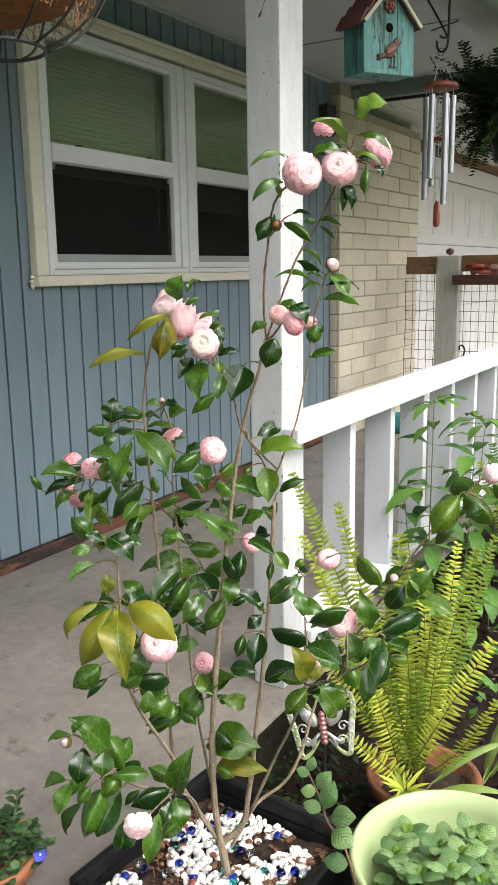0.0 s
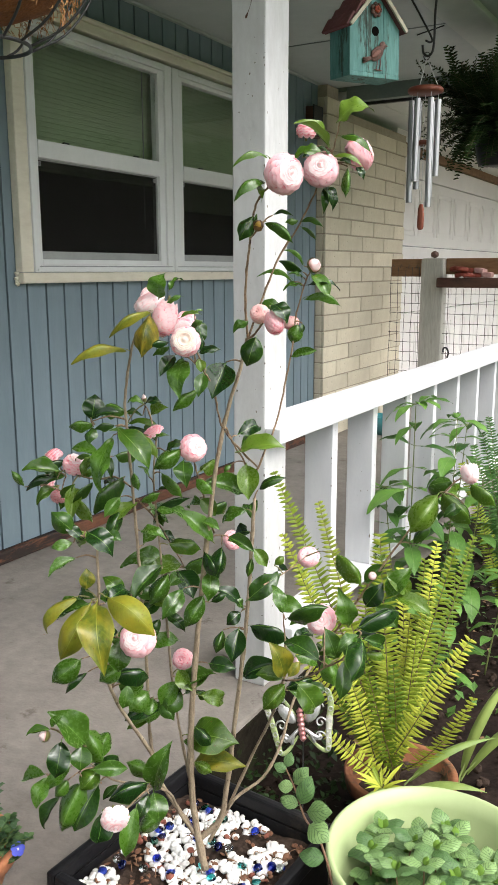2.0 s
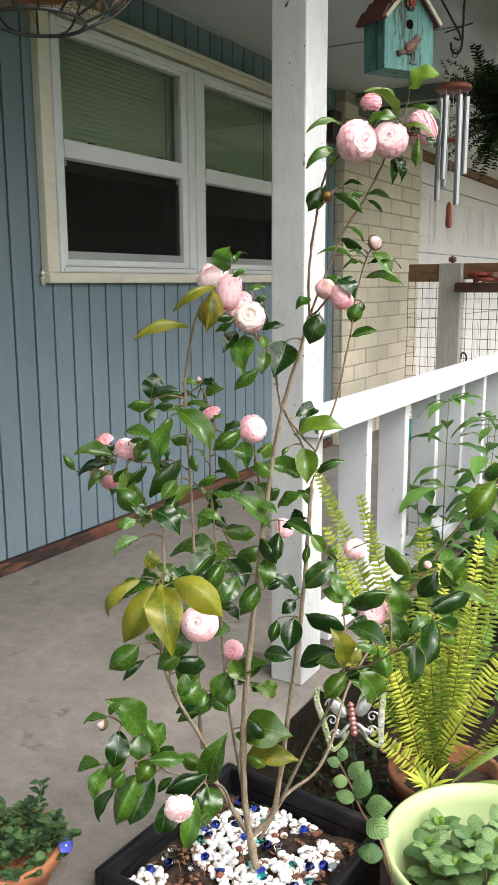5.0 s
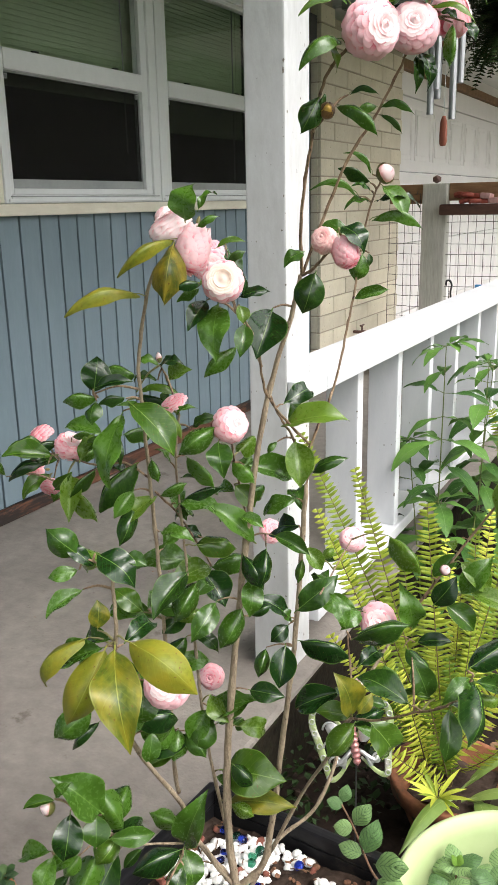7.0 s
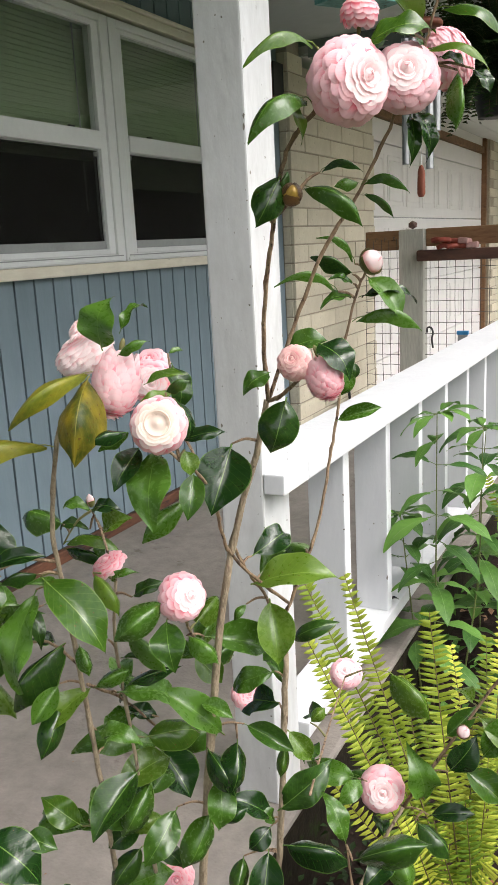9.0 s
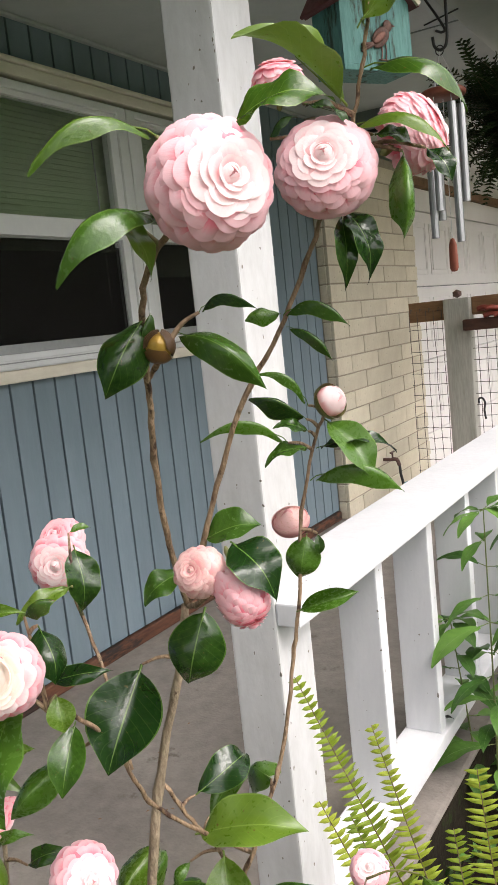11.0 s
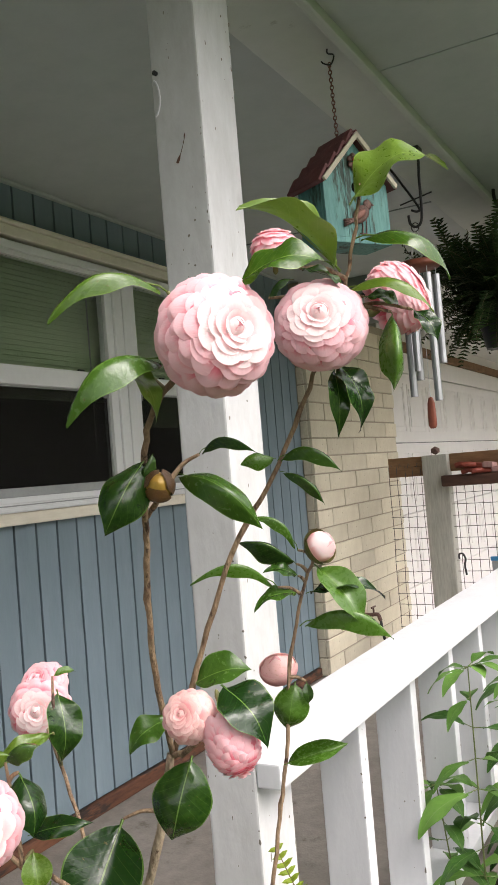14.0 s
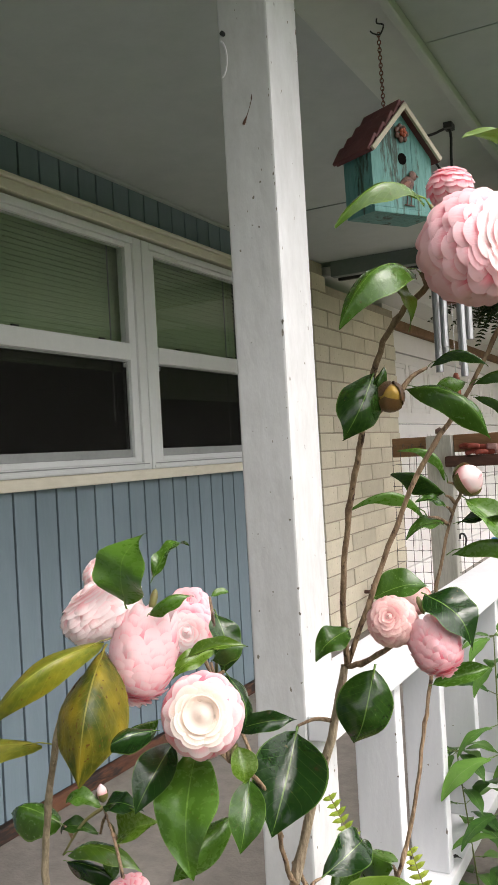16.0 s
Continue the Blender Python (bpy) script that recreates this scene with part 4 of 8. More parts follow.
spray([(0.223, -0.692, 0.367, 0.271, -0.681, 0.416, 0.52, 0, 0), (0.219, -0.703, 0.418, 0.252, -0.715, 0.396, 0.64, 0, 1), (0.219, -0.682, 0.284, 0.308, -0.677, 0.296, 0.71, 0, 1), (0.251, -0.703, 0.320, 0.283, -0.700, 0.295, 0.65, 0, 0), (0.219, -0.673, 0.223, 0.316, -0.663, 0.246, 0.36, 0, 2), (0.322, -0.681, 0.803, 0.395, -0.670, 0.819, 0.48, 0, 1), (0.334, -0.667, 0.785, 0.352, -0.692, 0.739, 0.63, 0, 1), (0.319, -0.686, 0.785, 0.312, -0.696, 0.773, 0.52, 0, 10)])
spray([(0.350, -0.658, 0.740, 0.394, -0.653, 0.763, 0.34, 0, 10), (0.321, -0.707, 0.673, 0.366, -0.704, 0.656, 0.41, 0, 0), (0.339, -0.657, 0.625, 0.340, -0.672, 0.600, 0.43, 0, 1), (0.342, -0.657, 0.642, 0.364, -0.656, 0.616, 0.63, 0, 1), (0.306, -0.520, 0.562, 0.319, -0.511, 0.577, 0.72, 0, 1), (0.327, -0.658, 0.546, 0.370, -0.628, 0.589, 0.51, 0, 0), (0.323, -0.659, 0.538, 0.292, -0.689, 0.572, 0.46, 0, 0), (0.313, -0.708, 0.656, 0.320, -0.733, 0.618, 0.59, 0, 0)])
spray([(0.409, -0.680, 0.549, 0.387, -0.670, 0.588, 0.50, 0, 0), (0.328, -0.654, 0.503, 0.391, -0.630, 0.488, 0.44, 0, 0), (0.423, -0.700, 0.551, 0.482, -0.700, 0.586, 0.42, 0, 0), (0.351, -0.470, 0.465, 0.335, -0.503, 0.451, 0.59, 0, 0), (0.420, -0.440, 0.435, 0.411, -0.455, 0.504, 0.52, 0, 0), (0.448, -0.434, 0.479, 0.477, -0.429, 0.524, 0.66, 0, 0), (0.334, -0.311, 0.526, 0.396, -0.327, 0.486, 0.52, 0, 1), (0.426, -0.441, 0.417, 0.474, -0.430, 0.425, 0.45, 0, 0)])
spray([(0.410, -0.446, 0.407, 0.454, -0.448, 0.374, 0.56, 0, 0), (0.386, -0.466, 0.384, 0.415, -0.488, 0.346, 0.68, 0, 0), (0.516, -0.758, 0.583, 0.535, -0.757, 0.539, 0.60, 0, 0), (0.546, -0.770, 0.547, 0.501, -0.760, 0.537, 0.18, 0, 1)])
spray([(0.485, -0.428, 0.502, 0.522, -0.412, 0.557, 0.51, 0, 0), (0.465, -0.432, 0.486, 0.508, -0.431, 0.455, 0.67, 0, 1), (0.440, -0.736, 0.472, 0.431, -0.755, 0.531, 0.62, 0, 2), (0.444, -0.736, 0.467, 0.429, -0.773, 0.440, 0.62, 0, 1), (0.459, -0.736, 0.473, 0.480, -0.706, 0.416, 0.62, 0, 1), (0.440, -0.736, 0.472, 0.403, -0.750, 0.477, 0.62, 0, 1), (0.446, -0.736, 0.476, 0.457, -0.720, 0.496, 0.58, 0, 2), (0.365, -0.499, 0.332, 0.396, -0.489, 0.327, 0.53, 0, 0)])
spray([(0.316, -0.661, 0.500, 0.322, -0.693, 0.458, 0.66, 0, 0), (0.295, -0.677, 0.497, 0.296, -0.700, 0.469, 0.55, 0, 0), (0.280, -0.703, 0.444, 0.327, -0.700, 0.446, 0.58, 0, 0), (0.320, -0.660, 0.528, 0.306, -0.680, 0.511, 0.74, 0, 0), (0.323, -0.658, 0.530, 0.311, -0.673, 0.552, 0.51, 0, 0), (0.083, -0.802, 0.731, 0.135, -0.811, 0.705, 0.38, 0, 1), (0.099, -0.782, 0.771, 0.145, -0.773, 0.785, 0.36, 0, 0), (0.050, -0.792, 0.751, 0.040, -0.805, 0.764, 0.52, 0, 0)])
spray([(0.061, -0.778, 0.779, 0.042, -0.806, 0.774, 0.43, 0, 0), (0.069, -0.806, 0.724, 0.093, -0.802, 0.747, 0.42, 0, 1), (0.228, -0.828, 0.846, 0.214, -0.850, 0.856, 0.35, 0, 0), (0.151, -0.788, 0.801, 0.172, -0.803, 0.773, 0.38, 0, 0), (0.217, -0.765, 0.768, 0.209, -0.776, 0.786, 0.48, 0, 0), (0.284, -0.724, 0.696, 0.315, -0.722, 0.688, 0.50, 0, 0), (0.209, -0.784, 0.685, 0.253, -0.783, 0.684, 0.45, 0, 0), (0.289, -0.707, 0.555, 0.309, -0.694, 0.569, 0.51, 0, 0)])
spray([(0.203, -0.677, 0.636, 0.179, -0.695, 0.650, 0.51, 0, 0), (0.464, -0.832, 1.219, 0.439, -0.870, 1.208, 0.20, 0, 11), (0.456, -0.824, 1.192, 0.433, -0.858, 1.170, 0.43, 0, 10), (0.437, -0.830, 1.192, 0.453, -0.830, 1.172, 0.47, 0, 1), (0.487, -0.820, 1.217, 0.524, -0.815, 1.225, 0.46, 0, 1), (0.497, -0.724, 1.240, 0.473, -0.767, 1.268, 0.36, 0, 1), (0.507, -0.730, 1.270, 0.545, -0.718, 1.290, 1.15, 0, 1), (0.506, -0.723, 1.255, 0.543, -0.704, 1.234, 0.40, 0, 11)])
spray([(0.496, -0.722, 1.230, 0.536, -0.715, 1.216, 0.27, 0, 11), (0.506, -0.719, 1.226, 0.522, -0.715, 1.221, 0.62, 0, 0), (0.518, -0.714, 1.217, 0.523, -0.729, 1.183, 0.34, 0, 0), (0.528, -0.711, 1.217, 0.540, -0.714, 1.202, 0.57, 0, 0), (0.488, -0.718, 1.196, 0.502, -0.723, 1.165, 0.49, 0, 0), (0.486, -0.717, 1.193, 0.491, -0.728, 1.162, 0.35, 0, 0), (0.481, -0.738, 1.242, 0.500, -0.731, 1.228, 0.31, 0, 0), (0.465, -0.743, 1.229, 0.477, -0.744, 1.237, 0.46, 0, 0)])
spray([(0.424, -0.801, 1.153, 0.419, -0.824, 1.126, 0.61, 0, 0), (0.430, -0.803, 1.155, 0.426, -0.806, 1.143, 0.42, 0, 0), (0.434, -0.794, 1.145, 0.471, -0.787, 1.120, 0.31, 0, 10), (0.447, -0.791, 1.153, 0.473, -0.789, 1.152, 0.17, 0, 10), (0.449, -0.719, 1.149, 0.437, -0.731, 1.149, 0.61, 0, 0), (0.450, -0.719, 1.148, 0.483, -0.719, 1.141, 0.23, 0, 10), (0.450, -0.717, 1.142, 0.471, -0.714, 1.125, 0.21, 0, 10), (0.408, -0.618, 1.089, 0.383, -0.634, 1.111, 0.21, 0, 10)])
spray([(0.406, -0.618, 1.080, 0.381, -0.636, 1.098, 0.33, 0, 0), (0.395, -0.626, 1.066, 0.355, -0.659, 1.074, 0.15, 0, 10), (0.406, -0.617, 1.072, 0.393, -0.633, 1.079, 0.57, 0, 0), (0.405, -0.616, 1.061, 0.386, -0.638, 1.057, 0.50, 0, 0), (0.415, -0.610, 1.079, 0.447, -0.616, 1.045, 0.52, 0, 0), (0.409, -0.614, 1.060, 0.453, -0.597, 1.060, 0.25, 0, 0), (0.404, -0.617, 1.039, 0.458, -0.604, 1.031, 0.27, 0, 10), (0.384, -0.719, 1.026, 0.413, -0.708, 1.034, 0.76, 0, 0)])
spray([(0.427, -0.756, 1.038, 0.454, -0.764, 1.018, 0.78, 0, 0), (0.376, -0.730, 1.011, 0.363, -0.750, 1.000, 0.70, 0, 0), (0.391, -0.734, 0.992, 0.382, -0.745, 0.952, 0.77, 0, 0), (0.399, -0.620, 1.003, 0.393, -0.624, 0.974, 0.79, 0, 0), (0.406, -0.618, 1.003, 0.407, -0.619, 0.990, 0.53, 0, 0), (0.389, -0.627, 0.950, 0.425, -0.612, 0.961, 0.33, 0, 0), (0.211, -0.930, 0.533, 0.181, -0.959, 0.501, 0.63, 0, 0), (0.207, -0.914, 0.504, 0.187, -0.938, 0.478, 0.33, 0, 10)])
spray([(0.218, -0.935, 0.398, 0.191, -0.972, 0.459, 0.61, 0, 0), (0.202, -0.970, 0.423, 0.208, -0.992, 0.379, 0.68, 0, 0), (0.213, -0.941, 0.402, 0.222, -0.956, 0.374, 0.96, 0, 0), (0.211, -0.895, 0.339, 0.207, -0.918, 0.403, 0.56, 0, 0), (0.209, -0.900, 0.341, 0.203, -0.931, 0.321, 0.85, 0, 1), (0.195, -0.947, 0.363, 0.180, -0.980, 0.343, 0.57, 0, 0), (0.179, -0.978, 0.361, 0.179, -1.006, 0.330, 0.65, 0, 0), (0.188, -0.946, 0.339, 0.177, -0.963, 0.317, 0.67, 0, 0)])
spray([(0.194, -0.922, 0.327, 0.174, -0.952, 0.250, 0.48, 0, 0), (0.202, -0.893, 0.309, 0.190, -0.938, 0.254, 0.58, 0, 0), (0.172, -0.949, 0.309, 0.156, -0.970, 0.264, 0.48, 0, 0), (0.191, -0.979, 0.440, 0.163, -0.997, 0.433, 0.42, 0, 1), (0.190, -0.980, 0.442, 0.204, -0.970, 0.459, 0.51, 0, 0), (0.273, -0.859, 0.312, 0.237, -0.905, 0.303, 0.54, 0, 0), (0.228, -0.793, 0.241, 0.262, -0.796, 0.332, 0.42, 0, 0), (0.213, -0.771, 0.252, 0.190, -0.799, 0.283, 0.55, 0, 0)])
spray([(0.228, -0.792, 0.243, 0.252, -0.811, 0.207, 0.77, 0, 0), (0.283, -0.875, 0.305, 0.282, -0.899, 0.281, 0.58, 0, 0), (0.303, -0.930, 0.329, 0.304, -0.960, 0.268, 0.39, 0, 0), (0.211, -0.745, 0.170, 0.181, -0.774, 0.135, 0.54, 0, 0), (0.313, -1.015, 0.376, 0.313, -1.028, 0.336, 0.75, 0, 0), (0.211, -0.859, 0.288, 0.198, -0.880, 0.271, 0.47, 0, 0), (0.197, -0.707, 0.348, 0.149, -0.754, 0.331, 0.43, 0, 0), (0.216, -0.700, 0.396, 0.200, -0.723, 0.357, 0.71, 0, 0)])
spray([(0.211, -0.698, 0.367, 0.275, -0.691, 0.419, 0.50, 0, 0), (0.156, -0.761, 0.466, 0.141, -0.783, 0.440, 0.76, 0, 0), (0.252, -0.891, 0.516, 0.229, -0.912, 0.493, 0.74, 0, 0), (0.243, -0.867, 0.473, 0.243, -0.879, 0.440, 0.65, 0, 0), (0.212, -0.683, 0.271, 0.243, -0.672, 0.266, 0.52, 0, 0), (0.246, -0.700, 0.250, 0.278, -0.696, 0.240, 0.62, 0, 1), (0.568, -0.404, 0.705, 0.546, -0.462, 0.655, 0.58, 0, 1), (0.569, -0.403, 0.706, 0.622, -0.393, 0.660, 0.56, 0, 1)])
spray([(0.615, -0.392, 0.725, 0.661, -0.394, 0.699, 0.54, 0, 1), (0.610, -0.397, 0.689, 0.585, -0.420, 0.670, 0.51, 0, 0), (0.480, -0.423, 0.554, 0.523, -0.409, 0.512, 0.53, 0, 1), (0.495, -0.422, 0.508, 0.563, -0.417, 0.487, 0.43, 0, 1), (0.526, -0.413, 0.607, 0.552, -0.408, 0.645, 0.50, 0, 0), (0.444, -0.434, 0.524, 0.474, -0.414, 0.557, 0.47, 0, 0), (0.050, -0.786, 0.772, 0.014, -0.814, 0.778, 0.43, 0, 0), (0.083, -0.781, 0.787, 0.106, -0.778, 0.795, 0.36, 0, 0)])
spray([(0.010, -0.825, 0.739, 0.003, -0.841, 0.765, 0.39, 0, 0)])
spray([(0.573, -0.816, 0.574, 0.579, -0.841, 0.531, 0.46, 0, 0), (0.594, -0.815, 0.611, 0.612, -0.870, 0.583, 0.54, 0, 0), (0.592, -0.815, 0.611, 0.577, -0.845, 0.599, 0.50, 0, 0), (0.587, -0.815, 0.617, 0.624, -0.760, 0.633, 0.42, 0, 0), (0.595, -0.810, 0.604, 0.613, -0.780, 0.586, 0.50, 0, 0), (0.596, -0.800, 0.579, 0.616, -0.780, 0.571, 0.50, 0, 1), (0.069, -0.800, 0.767, 0.030, -0.840, 0.775, 0.50, 0, 1), (0.053, -0.790, 0.757, 0.014, -0.820, 0.735, 0.30, 0, 10)])
spray([(0.054, -0.790, 0.739, 0.031, -0.820, 0.717, 0.40, 0, 1), (0.086, -0.790, 0.744, 0.111, -0.830, 0.705, 0.42, 0, 1), (0.126, -0.790, 0.755, 0.109, -0.820, 0.731, 0.34, 0, 0), (0.099, -0.790, 0.759, 0.108, -0.770, 0.791, 0.42, 0, 1), (0.079, -0.770, 0.752, 0.094, -0.750, 0.765, 0.50, 0, 0), (0.031, -0.750, 0.744, -0.017, -0.760, 0.725, 0.60, 0, 0), (0.028, -0.760, 0.716, 0.035, -0.770, 0.693, 0.60, 0, 0), (-0.004, -0.750, 0.748, -0.025, -0.740, 0.767, 0.60, 0, 0)])
spray([(0.301, -0.995, 0.665, 0.346, -1.045, 0.610, 0.50, 0, 2), (0.311, -0.992, 0.671, 0.378, -0.985, 0.634, 0.50, 0, 12), (0.290, -0.993, 0.661, 0.268, -1.030, 0.592, 0.46, 0, 2), (0.266, -0.990, 0.662, 0.224, -1.007, 0.611, 0.36, 0, 12), (0.273, -0.985, 0.669, 0.272, -0.980, 0.695, 0.80, 0, 2), (0.290, -0.985, 0.664, 0.249, -0.975, 0.644, 0.50, 0, 0)])
spray([(0.265, -0.700, 1.012, 0.277, -0.710, 0.974, 0.60, 0, 0), (0.278, -0.720, 0.991, 0.260, -0.750, 0.979, 0.38, 0, 1), (0.313, -0.840, 1.054, 0.320, -0.820, 1.073, 0.36, 0, 0), (0.262, -0.700, 1.020, 0.271, -0.690, 1.022, 0.50, 0, 0)])

# shaded inner leaves along the stems, on their far side
g = random.Random(52)
inner = [p for p in STEM_POINTS if 0.34 < p.z < 0.86 and p.x > 0.12]
rows = []
for i in range(66):
    p = g.choice(inner)
    a = g.uniform(0.2, 2.9)
    reach = g.uniform(0.04, 0.062)
    d = Vector((0.86 * math.cos(a) - 0.5 * math.sin(a), 0.5 * math.cos(a) + 0.86 * math.sin(a), g.uniform(-0.55, 0.25)))
    b = p + d * 0.012
    rows.append((*b, *(b + d * reach), g.uniform(0.42, 0.6), 0, 0 if i % 6 else 1))
spray(rows)


def petal_shape(name, material, width, cup, lip):
    vs, fs, uvs = [], [], []
    nu, nv = 6, 8
    for j in range(nv + 1):
        v = math.sin(0.5 * math.pi * j / nv) if j else 0.0
        w = width * 0.5 * max(0.16 if v < 0.5 else 0.04, math.sqrt(max(0.0, 1 - ((v - 0.58) / (0.62 if v < 0.58 else 0.425)) ** 2)))
        for i in range(nu + 1):
            u = 2 * i / nu - 1
            vs.append((u * w, v, cup * (u * u) * w * 0.8 - 0.17 * 4 * v * (1 - v) - lip * max(0.0, v - 0.72) ** 2 * 2.5))
            uvs.append(((u + 1) / 2, v))
    n = nu + 1
    for j in range(nv):
        for i in range(nu):
            fs.append((j * n + i, j * n + i + 1, (j + 1) * n + i + 1, (j + 1) * n + i))
    return data_of(name, vs, fs, material, True, uvs)


def wrap_shape(name, material, top, opening=0.0):
    """A petal wrapped round an egg of radius 1; one edge lies under, the other stands proud."""
    vs, fs, uvs = [], [], []
    nu, nv = 8, 9
    for j in range(nv + 1):
        for i in range(nu + 1):
            u = 2 * i / nu - 1
            s = 0.06 + (top * (1 - 0.06 * u * u) - 0.06) * j / nv
            r = math.sin(math.pi * s ** 0.9) ** 0.72 + opening * max(0.0, s - 0.5)
            r *= 1.02 + 0.06 * (u + 1) / 2 + 0.09 * (j / nv) ** 4
            a = u * 0.95
            vs.append((r * math.cos(a), r * math.sin(a), -1.1 + 2.3 * s))
            uvs.append(((u + 1) / 2, max(0.0, (j / nv - 0.62) / 0.38)))
    n = nu + 1
    for j in range(nv):
        for i in range(nu):
            fs.append((j * n + i, j * n + i + 1, (j + 1) * n + i + 1, (j + 1) * n + i))
    return data_of(name, vs, fs, material, True, uvs)


WRAPS = {k: [wrap_shape("petal", m, t, o) for t, o in ((0.98, 0.0), (0.92, 0.05), (0.86, 0.1), (0.77, 0.16), (0.66, 0.2))] for k, m in (("pink", M_PETAL), ("pale", M_PETAL_P), ("faded", M_PETAL_D), ("soft", M_PETAL_S))}


def frame_at(place, facing):
    z = Vector(facing).normalized()
    x = z.orthogonal().normalized()
    m = Matrix((x, z.cross(x), z)).transposed().to_4x4()
    return Matrix.Translation(place) @ m


def shell_petal(name, material, polar, half, lift, back=52.0):
    """A petal lying on a ball of radius 1 as one scale of a shingled bloom; its rounded tip ends at the polar angle."""
    vs, fs, uvs = [], [], []
    nu, nv = 8, 10
    back = min(back, polar - 3.0)
    for j in range(nv + 1):
        for i in range(nu + 1):
            u = 2 * i / nu - 1
            v = (j / nv) * (1 - 0.25 * abs(u) ** 2.3)
            phi = math.radians(polar - back * (1 - v))
            w = half * min(1.0, 0.4 + 1.1 * v)
            rad = 0.83 + 0.17 * v + lift * max(0.0, v - 0.55) ** 2 * 5.0 - 0.06 * u * u + 0.024 * u + 0.012 * math.sin(5 * u + 0.1 * polar) * v
            a = u * w / max(math.sin(phi), 0.26 + 0.2 * (1 - v))
            z = rad * math.cos(phi)
            vs.append((rad * math.sin(phi) * math.cos(a), rad * math.sin(phi) * math.sin(a), z if z < 0.55 else 0.55 + (z - 0.55) * 0.72))
            # v covers only the exposed tip, so the painted crease shade shows.
            uvs.append(((u + 1) / 2, max(0.0, (j / nv - 0.55) / 0.45)))
    n = nu + 1
    for j in range(nv):
        for i in range(nu):
            fs.append((j * n + i, j * n + i + 1, (j + 1) * n + i + 1, (j + 1) * n + i))
    return data_of(name, vs, fs, material, True, uvs)


POLAR = (15, 23, 32, 41, 50, 58, 66, 74, 82, 90, 98, 106, 115, 125, 137)
SHELLS = {k: [shell_petal("petal", m, p, 0.31 + 0.08 * math.sin(math.radians(p)), 0.055 if p < 48 else 0.022) for p in POLAR] for k, m in (("pink", M_PETAL), ("pale", M_PETAL_P), ("faded", M_PETAL_D), ("soft", M_PETAL_S))}
HOLLOW = [shell_petal("petal", M_PETAL_C if p < 56 else M_PETAL_P if p < 73 else M_PETAL, p, 0.31 + 0.08 * math.sin(math.radians(p)), 0.02, min(52.0, max(9.0, p - 29.0))) for p in POLAR]


def flower(place, facing, diameter, look_kind="pink", spread=1.0, inner="", label="", stretch=0.92):
    """A formal double bloom: a ball of shingled petals in rings round a tight heart."""
    r = diameter * 0.5
    m = frame_at(place, facing)
    fl = part("flower", lathe(bmesh.new(), [(0.01 * r, -1.06 * r * stretch), (0.07 * r, -1.02 * r * stretch), (0.12 * r, -0.92 * r * stretch), (0.1 * r, -0.7 * r * stretch), (0.01 * r, -0.6 * r * stretch)], 10), M_SEPAL, camellia, label, smooth=True, m=m)
    g = random.Random(int(1e5 * abs(place[0] + place[1] * 3 + place[2] * 7)))
    core = inner or ("pale" if look_kind == "pink" and diameter > 0.039 else look_kind)
    hue = {"pink": M_PETAL, "pale": M_PETAL_P, "faded": M_PETAL_D, "soft": M_PETAL_S}[core]
    if inner:
        bowl = [(0.0005, 0.76), (0.09, 0.745), (0.17, 0.67), (0.28, 0.645), (0.38, 0.7), (0.43, 0.8), (0.45, 0.79), (0.44, 0.66), (0.4, 0.5)]
        part("heart", lathe(bmesh.new(), [(a * r, b * r * stretch) for a, b in bowl], 24), M_PETAL_C, fl, smooth=True, m=m)
    else:
        part("heart", lathe(bmesh.new(), [(a * r, b * r * stretch) for a, b in ((0.001, 0.5), (0.09, 0.56), (0.1, 0.62), (0.06, 0.71), (0.0005, 0.75))], 10), hue, fl, smooth=True, m=m)
    for ring, (k, size) in enumerate(() if inner else ((0, 0.15), (1, 0.22), (2, 0.3))):
        for i in range(3 + ring):
            part("petal", WRAPS[core][k], parent=fl, m=m @ Matrix.Translation((0, 0, (0.684 - 0.027 * ring) * r * stretch)) @ Matrix.Rotation(2 * math.pi * i / (3 + ring) + ring, 4, "Z") @ Matrix.Diagonal((size * r, size * r, 0.19 * r, 1)))
    fine = diameter * max(1.0, stretch) > 0.0438
    last = 1 + int((len(POLAR) - 1) * min(1.0, 0.35 + 0.65 * spread))
    for k in range(2 if inner else 0, last):
        if not fine and k > 4 and k % 2:
            continue
        polar = math.radians(POLAR[k])
        count = max(5, int(round(2 * math.pi * math.sin(polar) / (0.45 if fine else 0.52))))
        for i in range(count):
            az = 2 * math.pi * (i + 0.5 * (k % 2)) / count + 0.31 * k + g.uniform(-0.1, 0.1)
            kind = core if k < 4 else look_kind
            size = r * g.uniform(0.975, 1.025)
            part("petal", HOLLOW[k] if inner else SHELLS[kind][k], parent=fl, m=m @ Matrix.Rotation(az, 4, "Z") @ Matrix.Rotation(g.uniform(-0.05, 0.05), 4, "Y") @ Matrix.Diagonal((size, size * g.choice((1, 1, -1)), size * stretch, 1)))
    return fl


